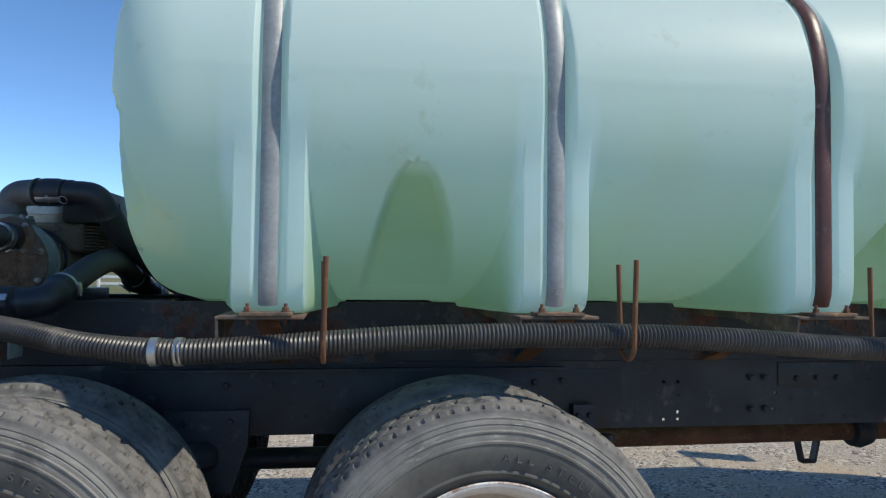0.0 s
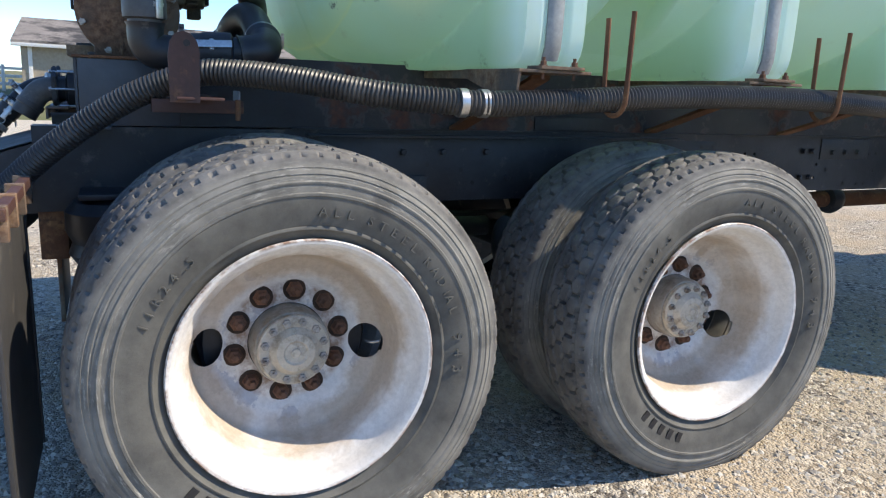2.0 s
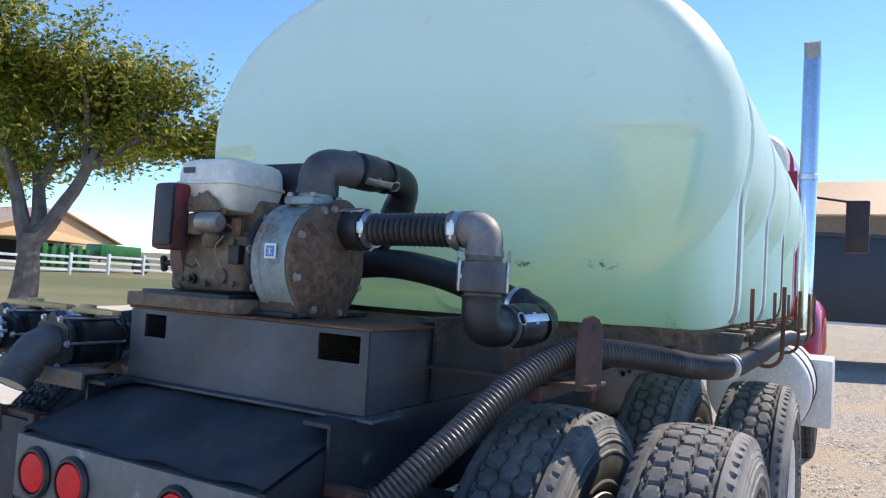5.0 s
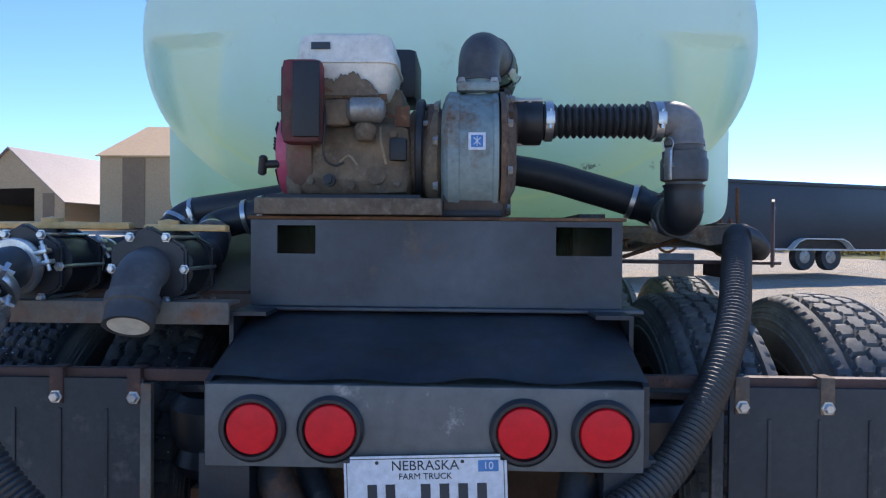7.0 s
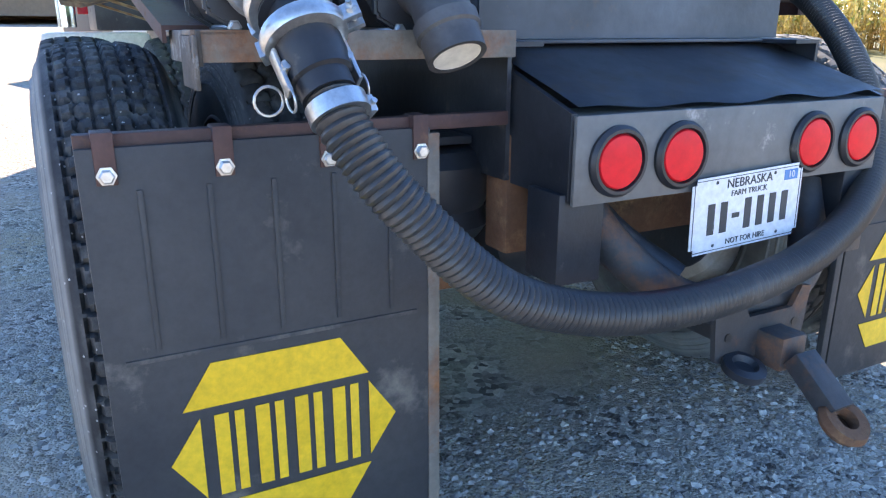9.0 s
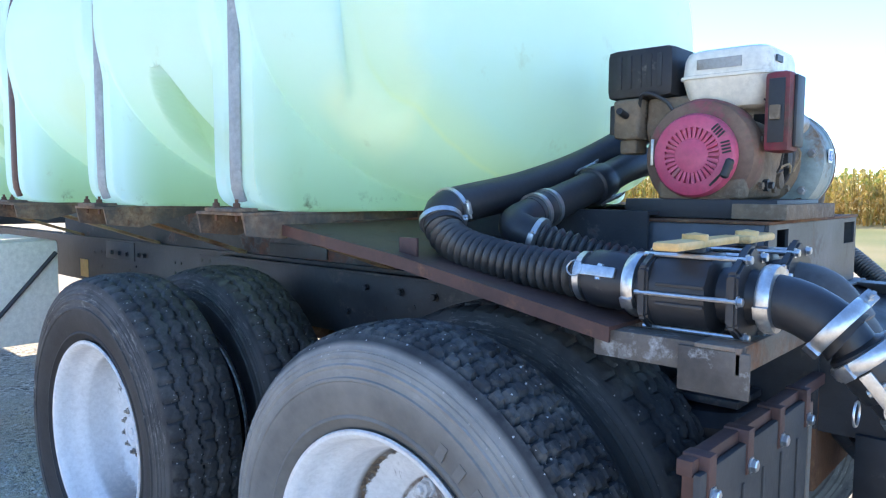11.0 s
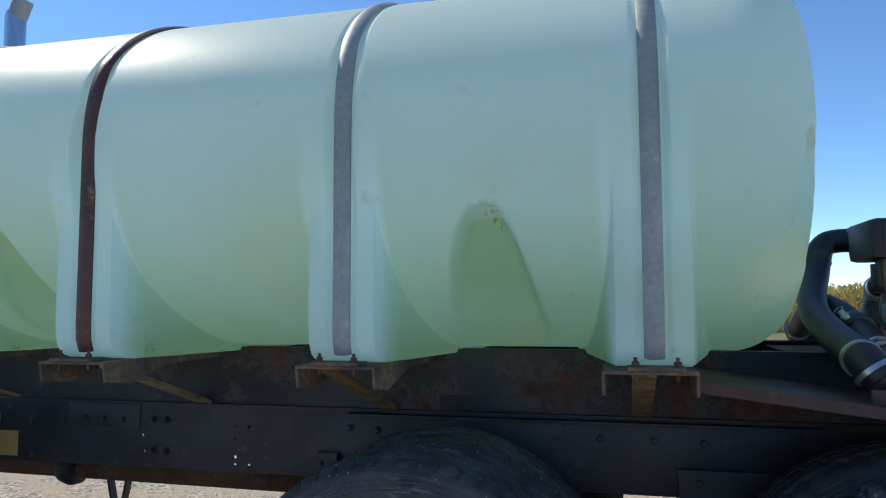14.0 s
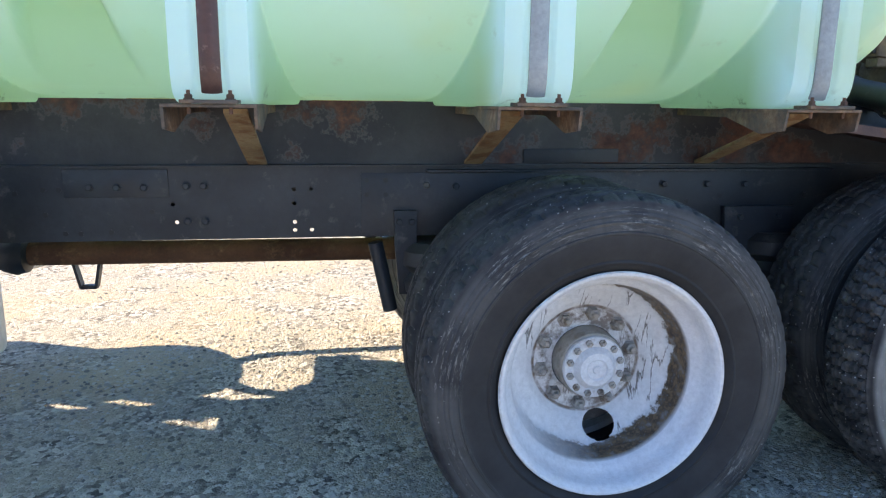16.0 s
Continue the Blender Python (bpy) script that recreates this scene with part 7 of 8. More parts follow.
# outlets: a clamped 45 degree elbow that feeds the long hose, and an open nozzle beside it
out1 = thing("outlet_coupling", "black poly elbow with bright clamped couplings", "pipe fitting", (-0.7, 0.88, 1.1))
part("elbow", elbow(bmesh.new(), (-0.61, 0.890, 1.166), (-0.695, 0.889, 1.164), (-0.772, 0.880, 1.112), 0.047), poly_black, out1)
for p, d, turn in (((-0.652, 0.890, 1.166), (-1, 0, 0), 0.3), ((-0.755, 0.882, 1.128), (-0.75, -0.05, -0.6), 0.9), ((-0.800, 0.875, 1.085), (-0.65, -0.1, -0.75), 0.6)):
    part("flange_clamp", flange_clamp(bmesh.new(), p, d, 0.053, 0.024, turn), steel_clip, out1, "bright steel flange clamp")
c6 = part("coupler", camlock(bmesh.new(), (-0.765, 0.881, 1.12), (-0.850, 0.860, 1.008), 0.041), poly_black, out1)
cam_arms(c6, (-0.79, 0.876, 1.087), (-0.852, 0.860, 1.006), 0.041, 0.2)
part("safety_ring", sweep(bmesh.new(), [Vector((-0.80, 0.93, 1.0)) + Vector((0, 0.02 * math.sin(a), 0.02 * math.cos(a))) for a in (2 * math.pi * k / 16 for k in range(17))], 0.0022, 6), steel_clip, c6)
out2 = thing("open_outlet", "sun-bleached grey elbow with an open end", "pipe fitting", (-0.7, 0.62, 1.1))
part("elbow", elbow(bmesh.new(), (-0.60, 0.614, 1.162), (-0.668, 0.612, 1.158), (-0.712, 0.607, 1.090), 0.049), poly_grey, out2)
tip = bmesh.new()
lathe(tip, [(0.055, 0), (0.055, 0.022), (0.050, 0.026), (0.050, 0.066), (0.042, 0.066), (0.041, 0.020), (0.0, 0.016)], 30, along((-0.700, 0.608, 1.106), (-0.738, 0.603, 1.046)))
part("nozzle", tip, poly_grey, out2)
part("nozzle_lining", lathe(bmesh.new(), [(0.0, 0.0), (0.040, 0.0), (0.0405, 0.040)], 26, along((-0.713, 0.6063, 1.085), (-0.738, 0.603, 1.046))), fuel_white, out2, "pale stained inside of the nozzle")

# brackets under the valves
part("valve_shelf", box(boxed(-0.64, -0.63, 0.43, 1.0, 1.045, 1.093, 0.002), -0.63, -0.56, 0.43, 1.0, 1.085, 1.093, 0.002), scrap_steel, truck, "rusty steel angle under the valves")
part("shelf_angle", box(boxed(-0.645, -0.36, 0.985, 0.993, 1.04, 1.092, 0.002), -0.64, -0.36, 0.93, 0.985, 1.084, 1.092, 0.002), chipped_steel, truck)
part("shelf_tab", boxed(-0.655, -0.53, 0.993, 1.000, 1.005, 1.085, 0.003), chipped_steel, truck)
part("shelf_angle", boxed(-0.40, -0.36, 0.43, 0.99, 1.05, 1.092, 0.002), chipped_steel, truck)
board = bmesh.new()
loft(board, [[Vector((x, y, z + dz)) for y, dz in ((0.46, 0), (1.01, 0), (1.01, -0.03), (1.003, -0.03), (1.003, -0.008), (0.46, -0.008))] for x, z in ((0.62, 1.256), (0.16, 1.198), (-0.40, 1.10))])
part("sloping_board", board, brown_paint, truck, "red-brown sloping steel channel")
part("board_gusset", boxed(0.14, 0.20, 0.96, 0.968, 1.19, 1.24, 0.002), brown_paint, truck)

# ---- the long ribbed hose along the right side and round the back ----
main = thing("delivery_hose", "long grey ribbed hose looped round the truck's rear", "hose", (-0.9, 0.0, 0.6))
HOSE = [(3.42, -0.60, 1.22), (3.66, -0.68, 1.205), (3.80, -0.85, 1.195), (3.80, -1.03, 1.19), (3.66, -1.145, 1.185), (3.40, -1.168, 1.18), (3.0, -1.17, 1.185), (2.5, -1.17, 1.20), (2.05, -1.17, 1.228), (1.62, -1.17, 1.24), (1.2, -1.16, 1.233), (0.95, -1.15, 1.218), (0.71, -1.125, 1.2), (0.5, -1.105, 1.192), (0.27, -1.05, 1.205), (0.06, -0.945, 1.234), (-0.09, -0.855, 1.246), (-0.20, -0.805, 1.236), (-0.36, -0.745, 1.165), (-0.53, -0.675, 1.045), (-0.675, -0.575, 0.910), (-0.81, -0.42, 0.762), (-0.885, -0.18, 0.668), (-0.928, 0.10, 0.632), (-0.948, 0.383, 0.642), (-0.950, 0.626, 0.716), (-0.930, 0.785, 0.862), (-0.886, 0.845, 0.955), (-0.843, 0.859, 1.016)]
part("corrugated_tube", ribbed(HOSE, 0.0368, 0.0118, 0.0046, 20), pvc_hose, main)
for x in (0.470, 0.535):
    part("hose_clamp", clamp(bmesh.new(), (x, -1.105, 1.192), (1, -0.06, 0.0), 0.0375, 0.022), steel_clip, main)
part("hose_clamp", clamp(bmesh.new(), (-0.862, 0.853, 0.990), (-0.55, -0.15, -0.8), 0.041, 0.024), steel_clip, main)
# hanger bracket and U-bolts that hold it
brk = thing("hose_bracket", "red-brown painted steel hose bracket with a hole", "bracket", (-0.19, -0.86, 1.2))
bm = bmesh.new()
outline = [(-0.040, 1.165), (0.038, 1.165), (0.040, 1.295), (0.034, 1.320), (0.020, 1.337), (0.0, 1.345), (-0.022, 1.338), (-0.036, 1.318), (-0.042, 1.28)]
loft(bm, [[Vector((-0.222 + 0.91 * u, y - 0.42 * u, z)) for u, z in outline] for y in (-0.895, -0.887)])
part("upright", bm, brown_paint, brk)
part("arm", boxed(-0.245, -0.125, -0.905, -0.45, 1.172, 1.18, 0.002), brown_paint, brk)
part("bracket_bar", boxed(-0.30, -0.06, -0.80, -0.76, 1.135, 1.171, 0.003), brown_paint, brk)
part("bracket_stub", rodded((-0.085, -0.86, 1.12), (-0.085, -0.86, 1.175), 0.007, 8), rust_steel, brk)
part("bolt_hole", lathe(bmesh.new(), [(0.009, 0), (0.009, 0.001)], 12, facing(-0.215, -0.8995, 1.315, (-0.42, -0.91, 0))), hole_black, brk)
for x, lean in ((0.927, 0.004), (1.797, 0.006), (2.62, 0.004), (3.26, 0.004)):
    u = [Vector((x - lean, -1.118, 1.445))] + [Vector((x - lean * (1 - k / 10), -1.118, 1.445 - 0.022 * k)) for k in range(1, 10)] + [Vector((x, -1.170 + 0.052 * math.cos(a), 1.222 - 0.052 * math.sin(a))) for a in (math.pi * k / 10 for k in range(11))] + [Vector((x + lean * k / 10, -1.222, 1.242 + 0.0215 * k)) for k in range(1, 11)]
    ub = solo("u_bolt", sweep(bmesh.new(), u, 0.0075, 10), rust_steel, "rusty threaded U-bolt hung round a hose", "bolt", "U-bolts along the hose")
part("corner_plate", boxed(-0.065, -0.058, -0.735, -0.633, 1.13, 1.197, 0.004), galv, brk, "pale galvanised plate")

FRAME[0] = LEVEL
# ---- distance: barns, house, trees, corn, trailer ----


def gable(name, label, at, yaw, w, d, eave, peak, wall, roof, openings=(), trim=None, base=0.0, bands=()):
    """A gabled building; its gable end faces local -y, centred on the origin."""
    place = Matrix.Translation(at) @ Matrix.Rotation(radians(yaw), 4, "Z")
    b = thing(name, label, "building", at)
    h = w / 2
    bm = bmesh.new()
    for y0, y1, flip in ((0, 0.15, 1), (d - 0.15, d, 1)):
        cuts = sorted({-h, h, *[v for o in openings if y0 == 0 for v in (o[0], o[1])]})
        for x0, x1 in zip(cuts, cuts[1:]):
            z0 = max([o[2] for o in openings if y0 == 0 and o[0] <= x0 and x1 <= o[1]], default=base)
            top = lambda x: eave + (peak - eave) * (1 - abs(x) / h)  # noqa: E731
            xs = sorted({x0, x1, *([0.0] if x0 < 0 < x1 else [])})
            for a, c in zip(xs, xs[1:]):
                loft(bm, [[Vector((a, y, z0)), Vector((c, y, z0)), Vector((c, y, top(c))), Vector((a, y, top(a)))] for y in (y0, y1)])
    for s in (-1, 1):
        box(bm, s * h - 0.08, s * h + 0.08, 0, d, base, eave, 0)
    part("wall", bm, wall, b, at=place)
    for s in (-1, 1):
        rb = bmesh.new()
        o = 0.35
        z_out = eave - (peak - eave) * o / h
        loft(rb, [[Vector((0, y, peak + 0.02)), Vector((s * (h + o), y, z_out + 0.02)), Vector((s * (h + o), y, z_out + 0.14)), Vector((0, y, peak + 0.14))] for y in (-0.3, d + 0.3)])
        part("roof", rb, roof, b, at=place)
    for x0, x1, z0, z1, m in bands:
        part("panel", boxed(x0, x1, -0.05, -0.01, z0, z1, 0), m, b, at=place)
    return b, place


barn, bp = gable("machine_barn", "tan metal barn with a pale roof and an open dark doorway", (64.98, 43.17, 1.55), -104.3, 12.6, 24.0, 3.5, 8.5, siding_tan, roof_grey, [(-3.0, 2.9, 4.7)], bands=[(3.9, 5.2, 0.0, 4.2, siding_brown), (-5.2, -4.0, 0.0, 4.2, siding_brown)])
shed, sp = gable("long_shed", "long tan metal shed with brown strips and a tan roof", (70.0, 31.9, 2.5), 180, 20.0, 53.0, 6.3, 10.3, siding_tan, roof_tan)
for y0, y1 in ((2.0, 4.0), (9.0, 11.0), (16.0, 18.0), (24.0, 53.0)):
    part("strip", boxed(10.09, 10.13, y0, y1, 0, 6.1, 0), siding_brown, shed, at=sp)


def machine_shed(corner, turn, w, d, eave, ridge):
    """A shed whose gable end, along local x from the corner, carries a deep open porch; its far end is hipped."""
    b = thing("open_machine_shed", "tan machine shed with brown roof and open porch", "building", corner)
    place = Matrix.Translation(corner) @ Matrix.Rotation(radians(turn), 4, "Z")
    bm, h = bmesh.new(), w / 2
    loft(bm, [[Vector((x, y, z)) for x, z in ((0, 0), (w, 0), (w, eave), (h, ridge), (0, eave))] for y in (0.0, 0.15)])
    for x0, x1, y0, y1 in ((0, 0.15, 0.15, d), (w - 0.15, w, 0.15, d), (0.15, w - 0.15, d - 0.15, d)):
        box(bm, x0, x1, y0, y1, 0, eave, 0)
    part("wall", bm, siding_tan, b, at=place)
    part("corner_trim", boxed(-0.03, 0.22, -0.03, 0.0, 0, eave, 0), siding_brown, b, at=place)
    o, back = 0.5, max(1.0, d - h * 0.6)
    low = [Vector((-o, -o, eave)), Vector((w + o, -o, eave)), Vector((w + o, d + o, eave)), Vector((-o, d + o, eave))]
    top = [Vector((h, -o, ridge)), Vector((h, back, ridge))]
    for pts in ((low[3], low[0], top[0], top[1]), (low[1], low[2], top[1], top[0]), (low[2], low[3], top[1])):
        rb = bmesh.new()
        loft(rb, [[p + Vector((0, 0, dz)) for p in pts] for dz in (0.0, 0.12)])
        part("roof", rb, roof_brown, b, at=place)
    # porch over the open bay
    x0, x1, deep, z0, z1 = 0.9, 12.6, -3.4, eave - 0.45, eave + 0.95
    m = (x0 + x1) / 2 - 0.6
    rb = bmesh.new()
    loft(rb, [[Vector(p) + Vector((0, 0, dz)) for p in ((x0, deep, z0), (x1, deep, z0), (x1, -0.01, z0), (m, -0.01, z1), (x0, -0.01, z0))] for dz in (0.0, 0.1)])
    bmesh.ops.triangulate(rb, faces=[f for f in rb.faces if len(f.verts) > 4])
    part("porch_roof", rb, roof_tan, b, "tan metal porch roof", at=place)
    # flat dark panel on the wall stands for the shade inside the bay
    part("bay_door", boxed(x0 + 0.6, x1 - 0.3, -0.06, -0.01, 0, z0 - 0.15, 0), barn_dark, b, "flat dark panel for the open bay's shade", at=place)
    for x in (x0 + 0.1, (x0 + x1) / 2, x1 - 0.1):
        part("post", boxed(x - 0.11, x + 0.11, deep + 0.1, deep + 0.32, 0, z0, 0.01), siding_brown, b, at=place)
    aw = bmesh.new()
    loft(aw, [[Vector((x, y, z)) for x, z in ((-2.6, 0.75), (-0.02, 1.9), (-0.02, 1.8), (-2.6, 0.65))] for y in (1.5, 7.0)])
    part("awning", aw, shingle_dark, b, "dark lean-to roof", at=place)
    return b


machine_shed((30.1, 60.6, 1.35), 23, 20.4, 11, 2.45, 5.1)
house, hp = gable("farm_house", "beige single-storey house with a stained grey shingle roof", (10.4, 35.9, 0.15), 90, 9.2, 14.0, 2.2, 3.3, house_wall, shingle)
part("gutter", boxed(-5.05, -4.93, -0.3, 14.3, 2.02, 2.16, 0.02), white_vinyl, house, at=hp)
part("downspout", boxed(-4.74, -4.68, 13.6, 13.75, 0, 2.05, 0.01), white_vinyl, house, at=hp)
for y in (9.6, 10.6):
    win = part("window", boxed(-4.70, -4.62, y - 0.35, y + 0.35, 1.45, 1.85, 0), white_vinyl, house, at=hp)
    part("pane", boxed(-4.715, -4.70, y - 0.29, y + 0.29, 1.5, 1.8, 0), dark_glass, win, at=hp)


def pickup(at, turn):
    """A white pickup standing far off."""
    p = thing("pickup_truck", "white pickup truck parked on the far yard", "car", at)
    m = Matrix.Translation(at) @ Matrix.Rotation(radians(turn), 4, "Z")
    part("body", box(boxed(-2.6, 2.6, -0.95, 0.95, 0.45, 1.05, 0.12), -2.6, -0.6, -0.95, 0.95, 0.95, 1.25, 0.05), white_gloss, p, at=m)
    cab_b = bmesh.new()
    loft(cab_b, [[Vector((x, y, z)) for x, y in ((x0, -w), (x1, -w), (x1, w), (x0, w))] for z, x0, x1, w in ((1.0, -0.6, 1.5, 0.9), (1.3, -0.55, 1.3, 0.88), (1.8, -0.4, 0.75, 0.75))])
    part("cab", cab_b, white_gloss, p, at=m)
    for sy in (-1, 1):
        part("side_window", boxed(-0.35, 0.75, sy * 0.835 - 0.02, sy * 0.835 + 0.02, 1.33, 1.68, 0.03), dark_glass, p, at=m)
        for x in (-1.65, 1.65):
            part("wheel", lathe(bmesh.new(), [(0.0, -0.12), (0.22, -0.12), (0.37, -0.08), (0.37, 0.10), (0.22, 0.12), (0.0, 0.12)], 20, m @ facing(x, sy * 0.85, 0.37, (0, sy, 0))), rubber_hose, p)


pickup((21.2, 46.0, land(21.2, 46.0)), 150)


def tote(x, y):
    """A white caged liquid tote."""
    z = land(x, y)
    t = thing("liquid_tote", "white plastic tote in a wire cage on grass", "tote", (x, y, z), "white totes by the fence")
    part("bottle", boxed(x - 0.5, x + 0.5, y - 0.5, y + 0.5, z + 0.15, z + 1.15, 0.06), white_vinyl, t)
    part("pallet", boxed(x - 0.55, x + 0.55, y - 0.55, y + 0.55, z, z + 0.14, 0.02), galv, t)
    for h in (0.35, 0.65, 0.95):
        part("cage_bar", box(boxed(x - 0.56, x + 0.56, y - 0.56, y - 0.54, z + h, z + h + 0.03, 0), x - 0.56, x - 0.54, y - 0.54, y + 0.56, z + h, z + h + 0.03, 0), galv, t)


for k in range(3):
    tote(11.8 + 1.35 * k, 31.6 - 0.6 * k)


def fence(x0, y0, x1, y1, name, n):
    fc = thing(name, "white vinyl rail fence on grass", "fence", (x0, y0, land(x0, y0)))
    pm, d = finish(boxed(-0.07, 0.07, -0.07, 0.07, 0, 1.25, 0.01)), Vector((x1 - x0, y1 - y0, 0))
    yaw = Matrix.Rotation(math.atan2(d.y, d.x), 4, "Z")
    step = d.length / n
    rm = finish(boxed(0, step, -0.025, 0.025, -0.07, 0.07, 0.005))
    for k in range(n + 1):
        p = Vector((x0, y0, 0)) + d * k / n
        p.z = land(p.x, p.y)
        part("post", pm, white_vinyl, fc, at=Matrix.Translation(p))
        if k < n:
            for z in (0.35, 0.72, 1.08):
                part("rail", rm, white_vinyl, fc, at=Matrix.Translation(p + Vector((0, 0, z))) @ yaw)


fence(-12.0, 38.0, 30.0, 36.5, "rail_fence", 18)


def tree(at, height, spread, seed, leaves, name="shade_tree", label="broad shade tree with leaves turning yellow", leaf=0.085, trunk=0.26, lengths=(1.9, 1.9, 1.5, 1.1, 0.8), puff=0.30):
    """Tapered trunk, forking limbs and a crown of single leaves in loose clumps."""
    rng = random.Random(seed)
    tr = thing(name, label, "tree", at)
    bm, tips = bmesh.new(), []

    def limb(p, d, length, r, level):
        pts, q = [p.copy()], p.copy()
        n = 5
        for k in range(n):
            d = (d + Vector((rng.uniform(-1, 1), rng.uniform(-1, 1), rng.uniform(-0.3, 0.8))) * 0.13).normalized()
            q = q + d * length / n
            pts.append(q.copy())
        pts = spline(pts, length / 9)
        sweep(bm, pts, lambda i, s: max(0.012, r * (1 - 0.45 * i / len(pts))), 8 if level < 2 else 5)
        if level >= 2:
            tips.extend(pts[len(pts) // 3 :: 2])
        if level < 4:
            for k in range((3, 3, 3, 2)[level] + (1 if rng.random() < 0.4 else 0)):
                a, tilt_ = rng.random() * 6.28, rng.uniform(0.45, 0.95)
                o = d.orthogonal().normalized()
                o = (Matrix.Rotation(a, 3, d) @ o)
                nd = (d * math.cos(tilt_) + o * math.sin(tilt_) * spread + Vector((0, 0, 0.12))).normalized()
                limb(pts[-1 - rng.randrange(0, 3)], nd, lengths[level + 1] * rng.uniform(0.8, 1.25), r * 0.6, level + 1)

    limb(Vector(at), Vector((0.1, 0, 1)).normalized(), lengths[0], trunk, 0)
    part("trunk", bm, bark_mat, tr)
    verts, faces = [], []
    for k in range(leaves):
        c = rng.choice(tips) + Vector((rng.gauss(0, puff), rng.gauss(0, puff), rng.gauss(0, puff * 0.75)))
        s = leaf * rng.uniform(0.7, 1.5)
        u = Vector((rng.uniform(-1, 1), rng.uniform(-1, 1), rng.uniform(-1, 1))).normalized()
        v = u.orthogonal().normalized()
        b = len(verts)
        verts += [c - u * s, c + v * s * 0.55, c + u * s, c - v * s * 0.55]
        faces.append((b, b + 1, b + 2, b + 3))
    me = bpy.data.meshes.new("leaves")
    me.from_pydata(verts, [], faces)
    part("crown", me, leaf_mat, tr)
    return tr


tree((7.6, 14.9, -0.05), 8.2, 1.15, 5, 60000, leaf=0.075, trunk=0.34, lengths=(2.1, 2.7, 2.1, 1.5, 1.0), puff=0.34)
tree((-15.0, -75.0, 0), 8.0, 1.0, 8, 2200, "distant_tree", "green tree beyond the corn", 0.3, 0.3, (1.6, 1.4, 1.2, 0.9, 0.6), 0.5)
tree((45.0, -57.0, 0), 8.0, 1.0, 9, 2200, "distant_tree", "green tree beyond the corn", 0.3, 0.3, (1.6, 1.4, 1.2, 0.9, 0.6), 0.5)


def corn(edge, depth, per_m2, seed=3):
    """Standing dry corn, joined: too many stalks to count."""
    rng, verts, faces = random.Random(seed), [], []
    for (x0, y0), (x1, y1) in zip(edge, edge[1:]):
        a, d = Vector((x0, y0, 0)), Vector((x1 - x0, y1 - y0, 0))
        n = Vector((d.y, -d.x, 0)).normalized()
        for k in range(int(d.length * depth * per_m2)):
            p = a + d * rng.random() + n * depth * rng.random() ** 1.5
            p.z = land(p.x, p.y)
            h = rng.uniform(1.9, 2.5)
            lean = Vector((rng.uniform(-0.1, 0.1), rng.uniform(-0.1, 0.1), 0))
            for q in range(7):
                z = h * (0.15 + 0.8 * q / 6)
                t = rng.random() * 6.28
                o = Vector((math.cos(t), math.sin(t), 0))
                s = Vector((-o.y, o.x, 0)) * 0.045
                c = p + lean * z + Vector((0, 0, z))
                L = rng.uniform(0.25, 0.5)
                b = len(verts)
                verts += [c - s, c + s, c + o * L * 0.6 + Vector((0, 0, 0.16)) + s, c + o * L * 0.6 + Vector((0, 0, 0.16)) - s, c + o * L + Vector((0, 0, rng.uniform(-0.25, 0.1)))]
                faces += [(b, b + 1, b + 2, b + 3), (b + 3, b + 2, b + 4)]
            b = len(verts)
            w = Vector((0.025, 0, 0)) if rng.random() < 0.5 else Vector((0, 0.025, 0))
            verts += [p - w, p + w, p + lean * h + w * 0.6 + Vector((0, 0, h)), p + lean * h - w * 0.6 + Vector((0, 0, h + 0.15))]
            faces.append((b, b + 1, b + 2, b + 3))
    me = bpy.data.meshes.new("corn")
    me.from_pydata(verts, [], faces)
    solo("corn_field", me, corn_mat, "standing field of dry golden corn", "corn", kind="stuff")


corn([(60, -21), (34, -25.5), (20, -33), (6, -42), (-25, -52)], 9.0, 8.0)

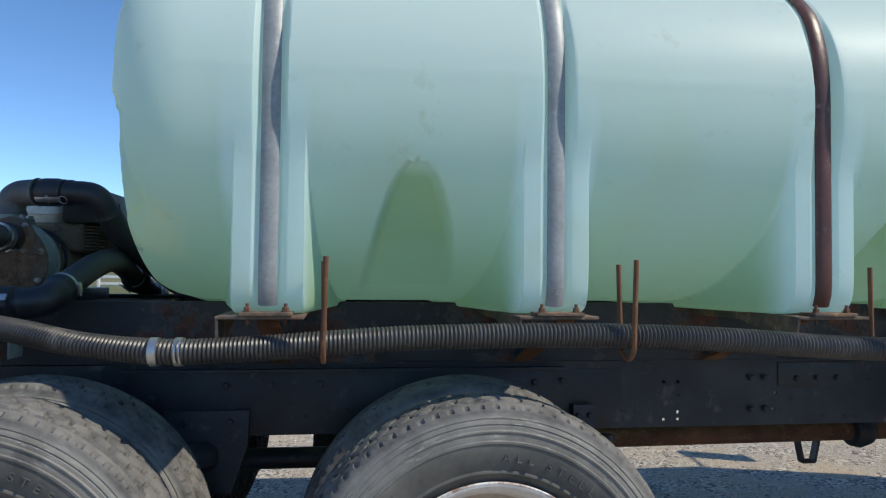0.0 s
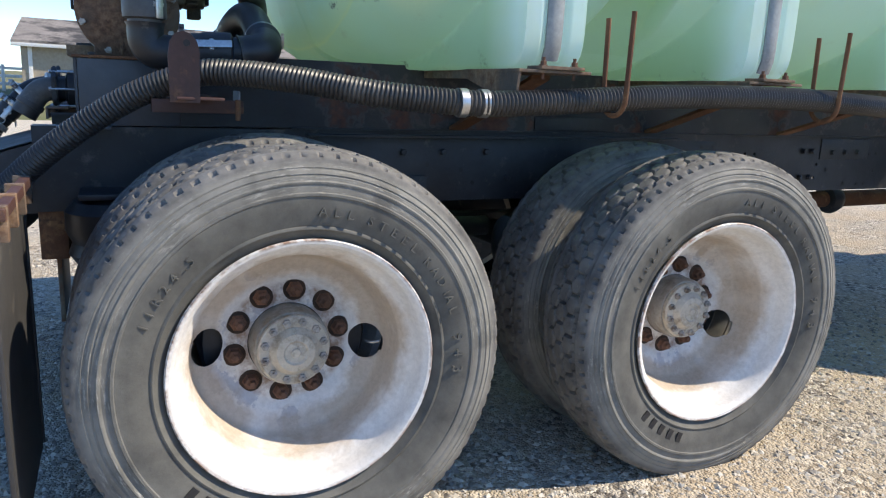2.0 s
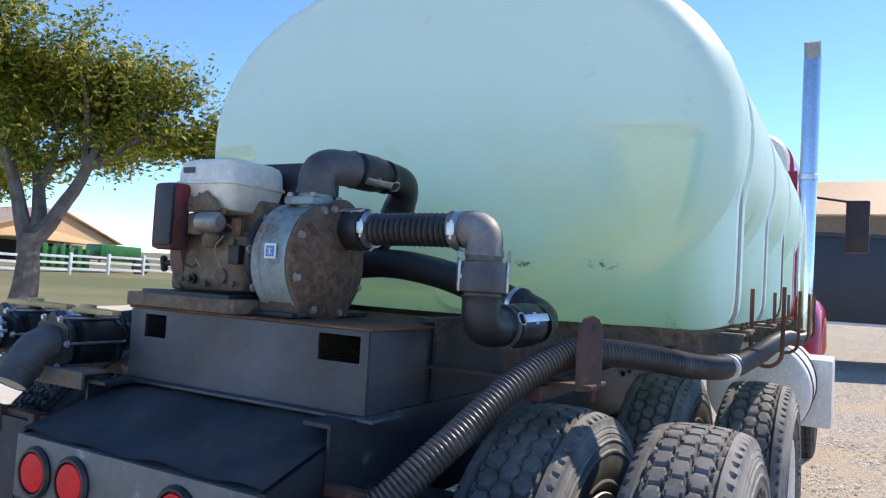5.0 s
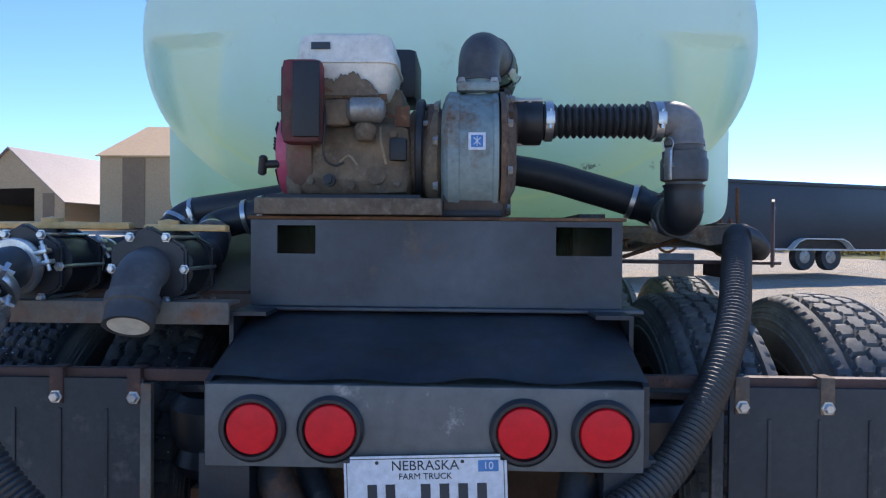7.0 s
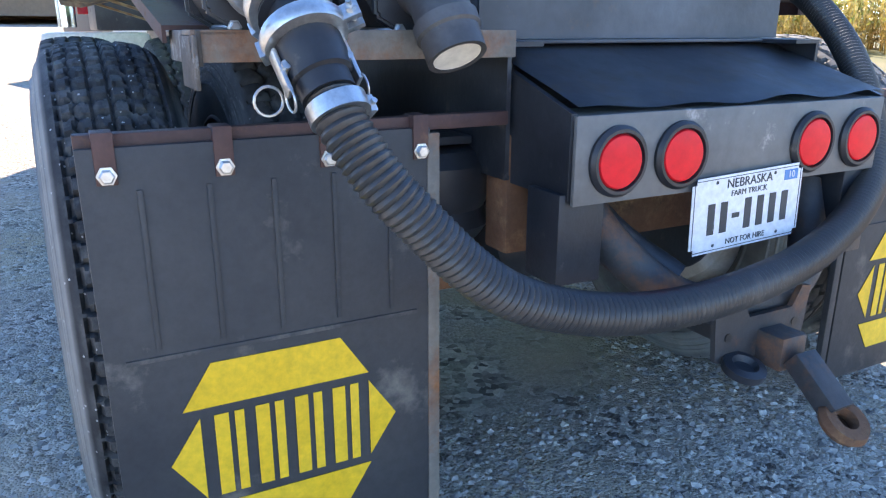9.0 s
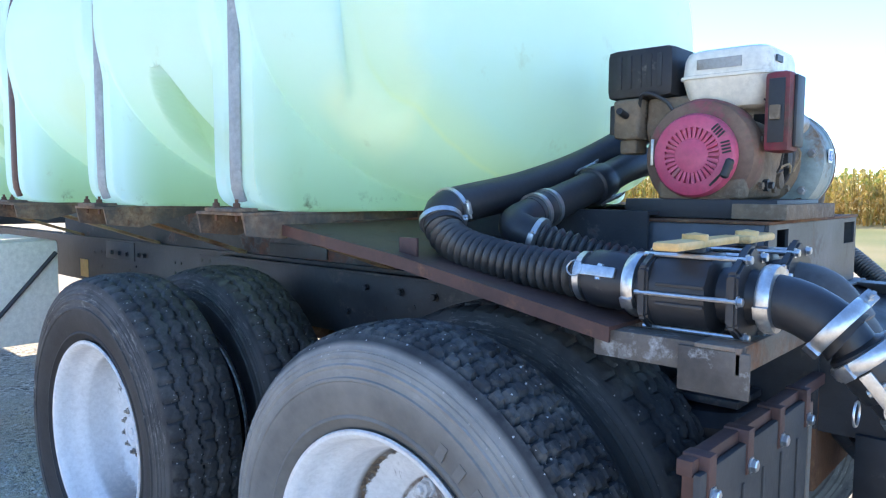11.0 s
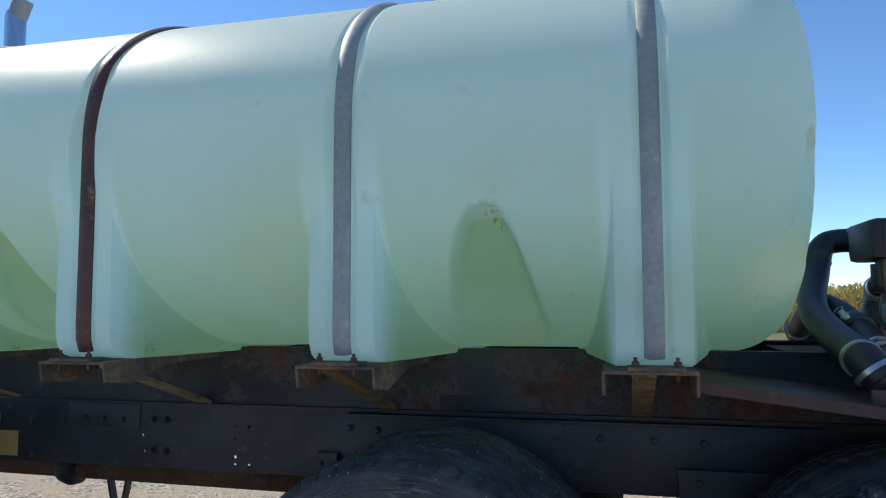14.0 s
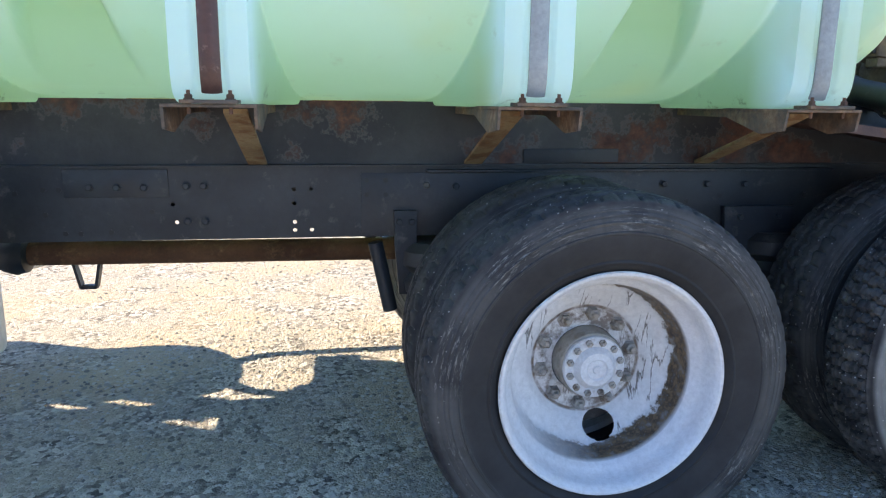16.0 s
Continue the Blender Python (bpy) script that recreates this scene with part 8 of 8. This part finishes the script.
# enclosed trailer
tl = thing("enclosed_trailer", "long black enclosed trailer on two axles", "trailer", (17.7, -9.6, 0.45))
tm = Matrix.Translation((19.70, -11.59, 0.62)) @ Matrix.Rotation(math.atan2(0.936, -0.353), 4, "Z")
part("trailer_body", boxed(0, 13.0, -1.2, 1.2, 0.55, 2.34, 0.05), trailer_black, tl, at=tm)
part("trailer_rail", boxed(0, 13.02, 1.2, 1.23, 2.27, 2.37, 0.01), trailer_black, tl, at=tm)
part("trailer_trim", boxed(0, 13.02, 1.2, 1.225, 0.54, 0.59, 0.008), white_gloss, tl, "white trim strip", at=tm)
for x in (2.15, 3.05):
    tw = part("trailer_wheel", lathe(bmesh.new(), [(0.0, 0.02), (0.15, 0.02), (0.20, 0.0), (0.205, -0.2), (0.0, -0.2)], 24, tm @ facing(x, 1.18, 0.37, (0, 1, 0))), alloy, tl)
    part("trailer_tyre", lathe(bmesh.new(), [(0.205, 0.0), (0.34, 0.02), (0.365, -0.02), (0.365, -0.18), (0.34, -0.2), (0.205, -0.2)], 28, tm @ facing(x, 1.19, 0.37, (0, 1, 0))), rubber_hose, tw)
fender_bm = bmesh.new()
rings = []
for k in range(11):
    u = -1.05 + 2.1 * k / 10
    z = 0.84 if abs(u) < 0.75 else 0.84 - (abs(u) - 0.75) * 0.9
    rings.append([Vector((2.6 + u, y, z + dz)) for y, dz in ((1.18, 0), (1.42, 0), (1.42, 0.03), (1.18, 0.03))])
loft(fender_bm, rings)
part("trailer_fender", fender_bm, white_gloss, tl, at=tm)

# green farm machine in front of the open shed
mg = thing("farm_machine", "green farm implement standing before a shed", "implement", (25.0, 40.3, land(25.0, 40.3)))
FRAME[0] = Matrix.Translation((3.6, -3.7, land(25.0, 40.3) + 1.75))
part("hopper", boxed(23.0, 26.0, 43.0, 44.6, -0.9, 0.1, 0.15), green_paint, mg)
for k in range(7):
    part("row_unit", boxed(19.0 + 0.55 * k, 19.3 + 0.55 * k, 43.4, 44.2, -1.5, -0.3 + 0.2 * (k % 2), 0.04), green_paint, mg)
part("machine_wheel", lathe(bmesh.new(), [(0.0, 0), (0.3, 0), (0.55, 0.05), (0.6, 0.1), (0.6, 0.35), (0.0, 0.4)], 24, facing(25.5, 42.6, -1.15, (0, -1, 0))), rubber_hose, mg)
FRAME[0] = LEVEL
solo("utility_pole", rodded((19.4, 38.0, land(19.4, 38.0) - 0.3), (19.4, 38.0, 5.9), 0.09, 10), bark_mat, "weathered wooden pole standing in grass", "pole")
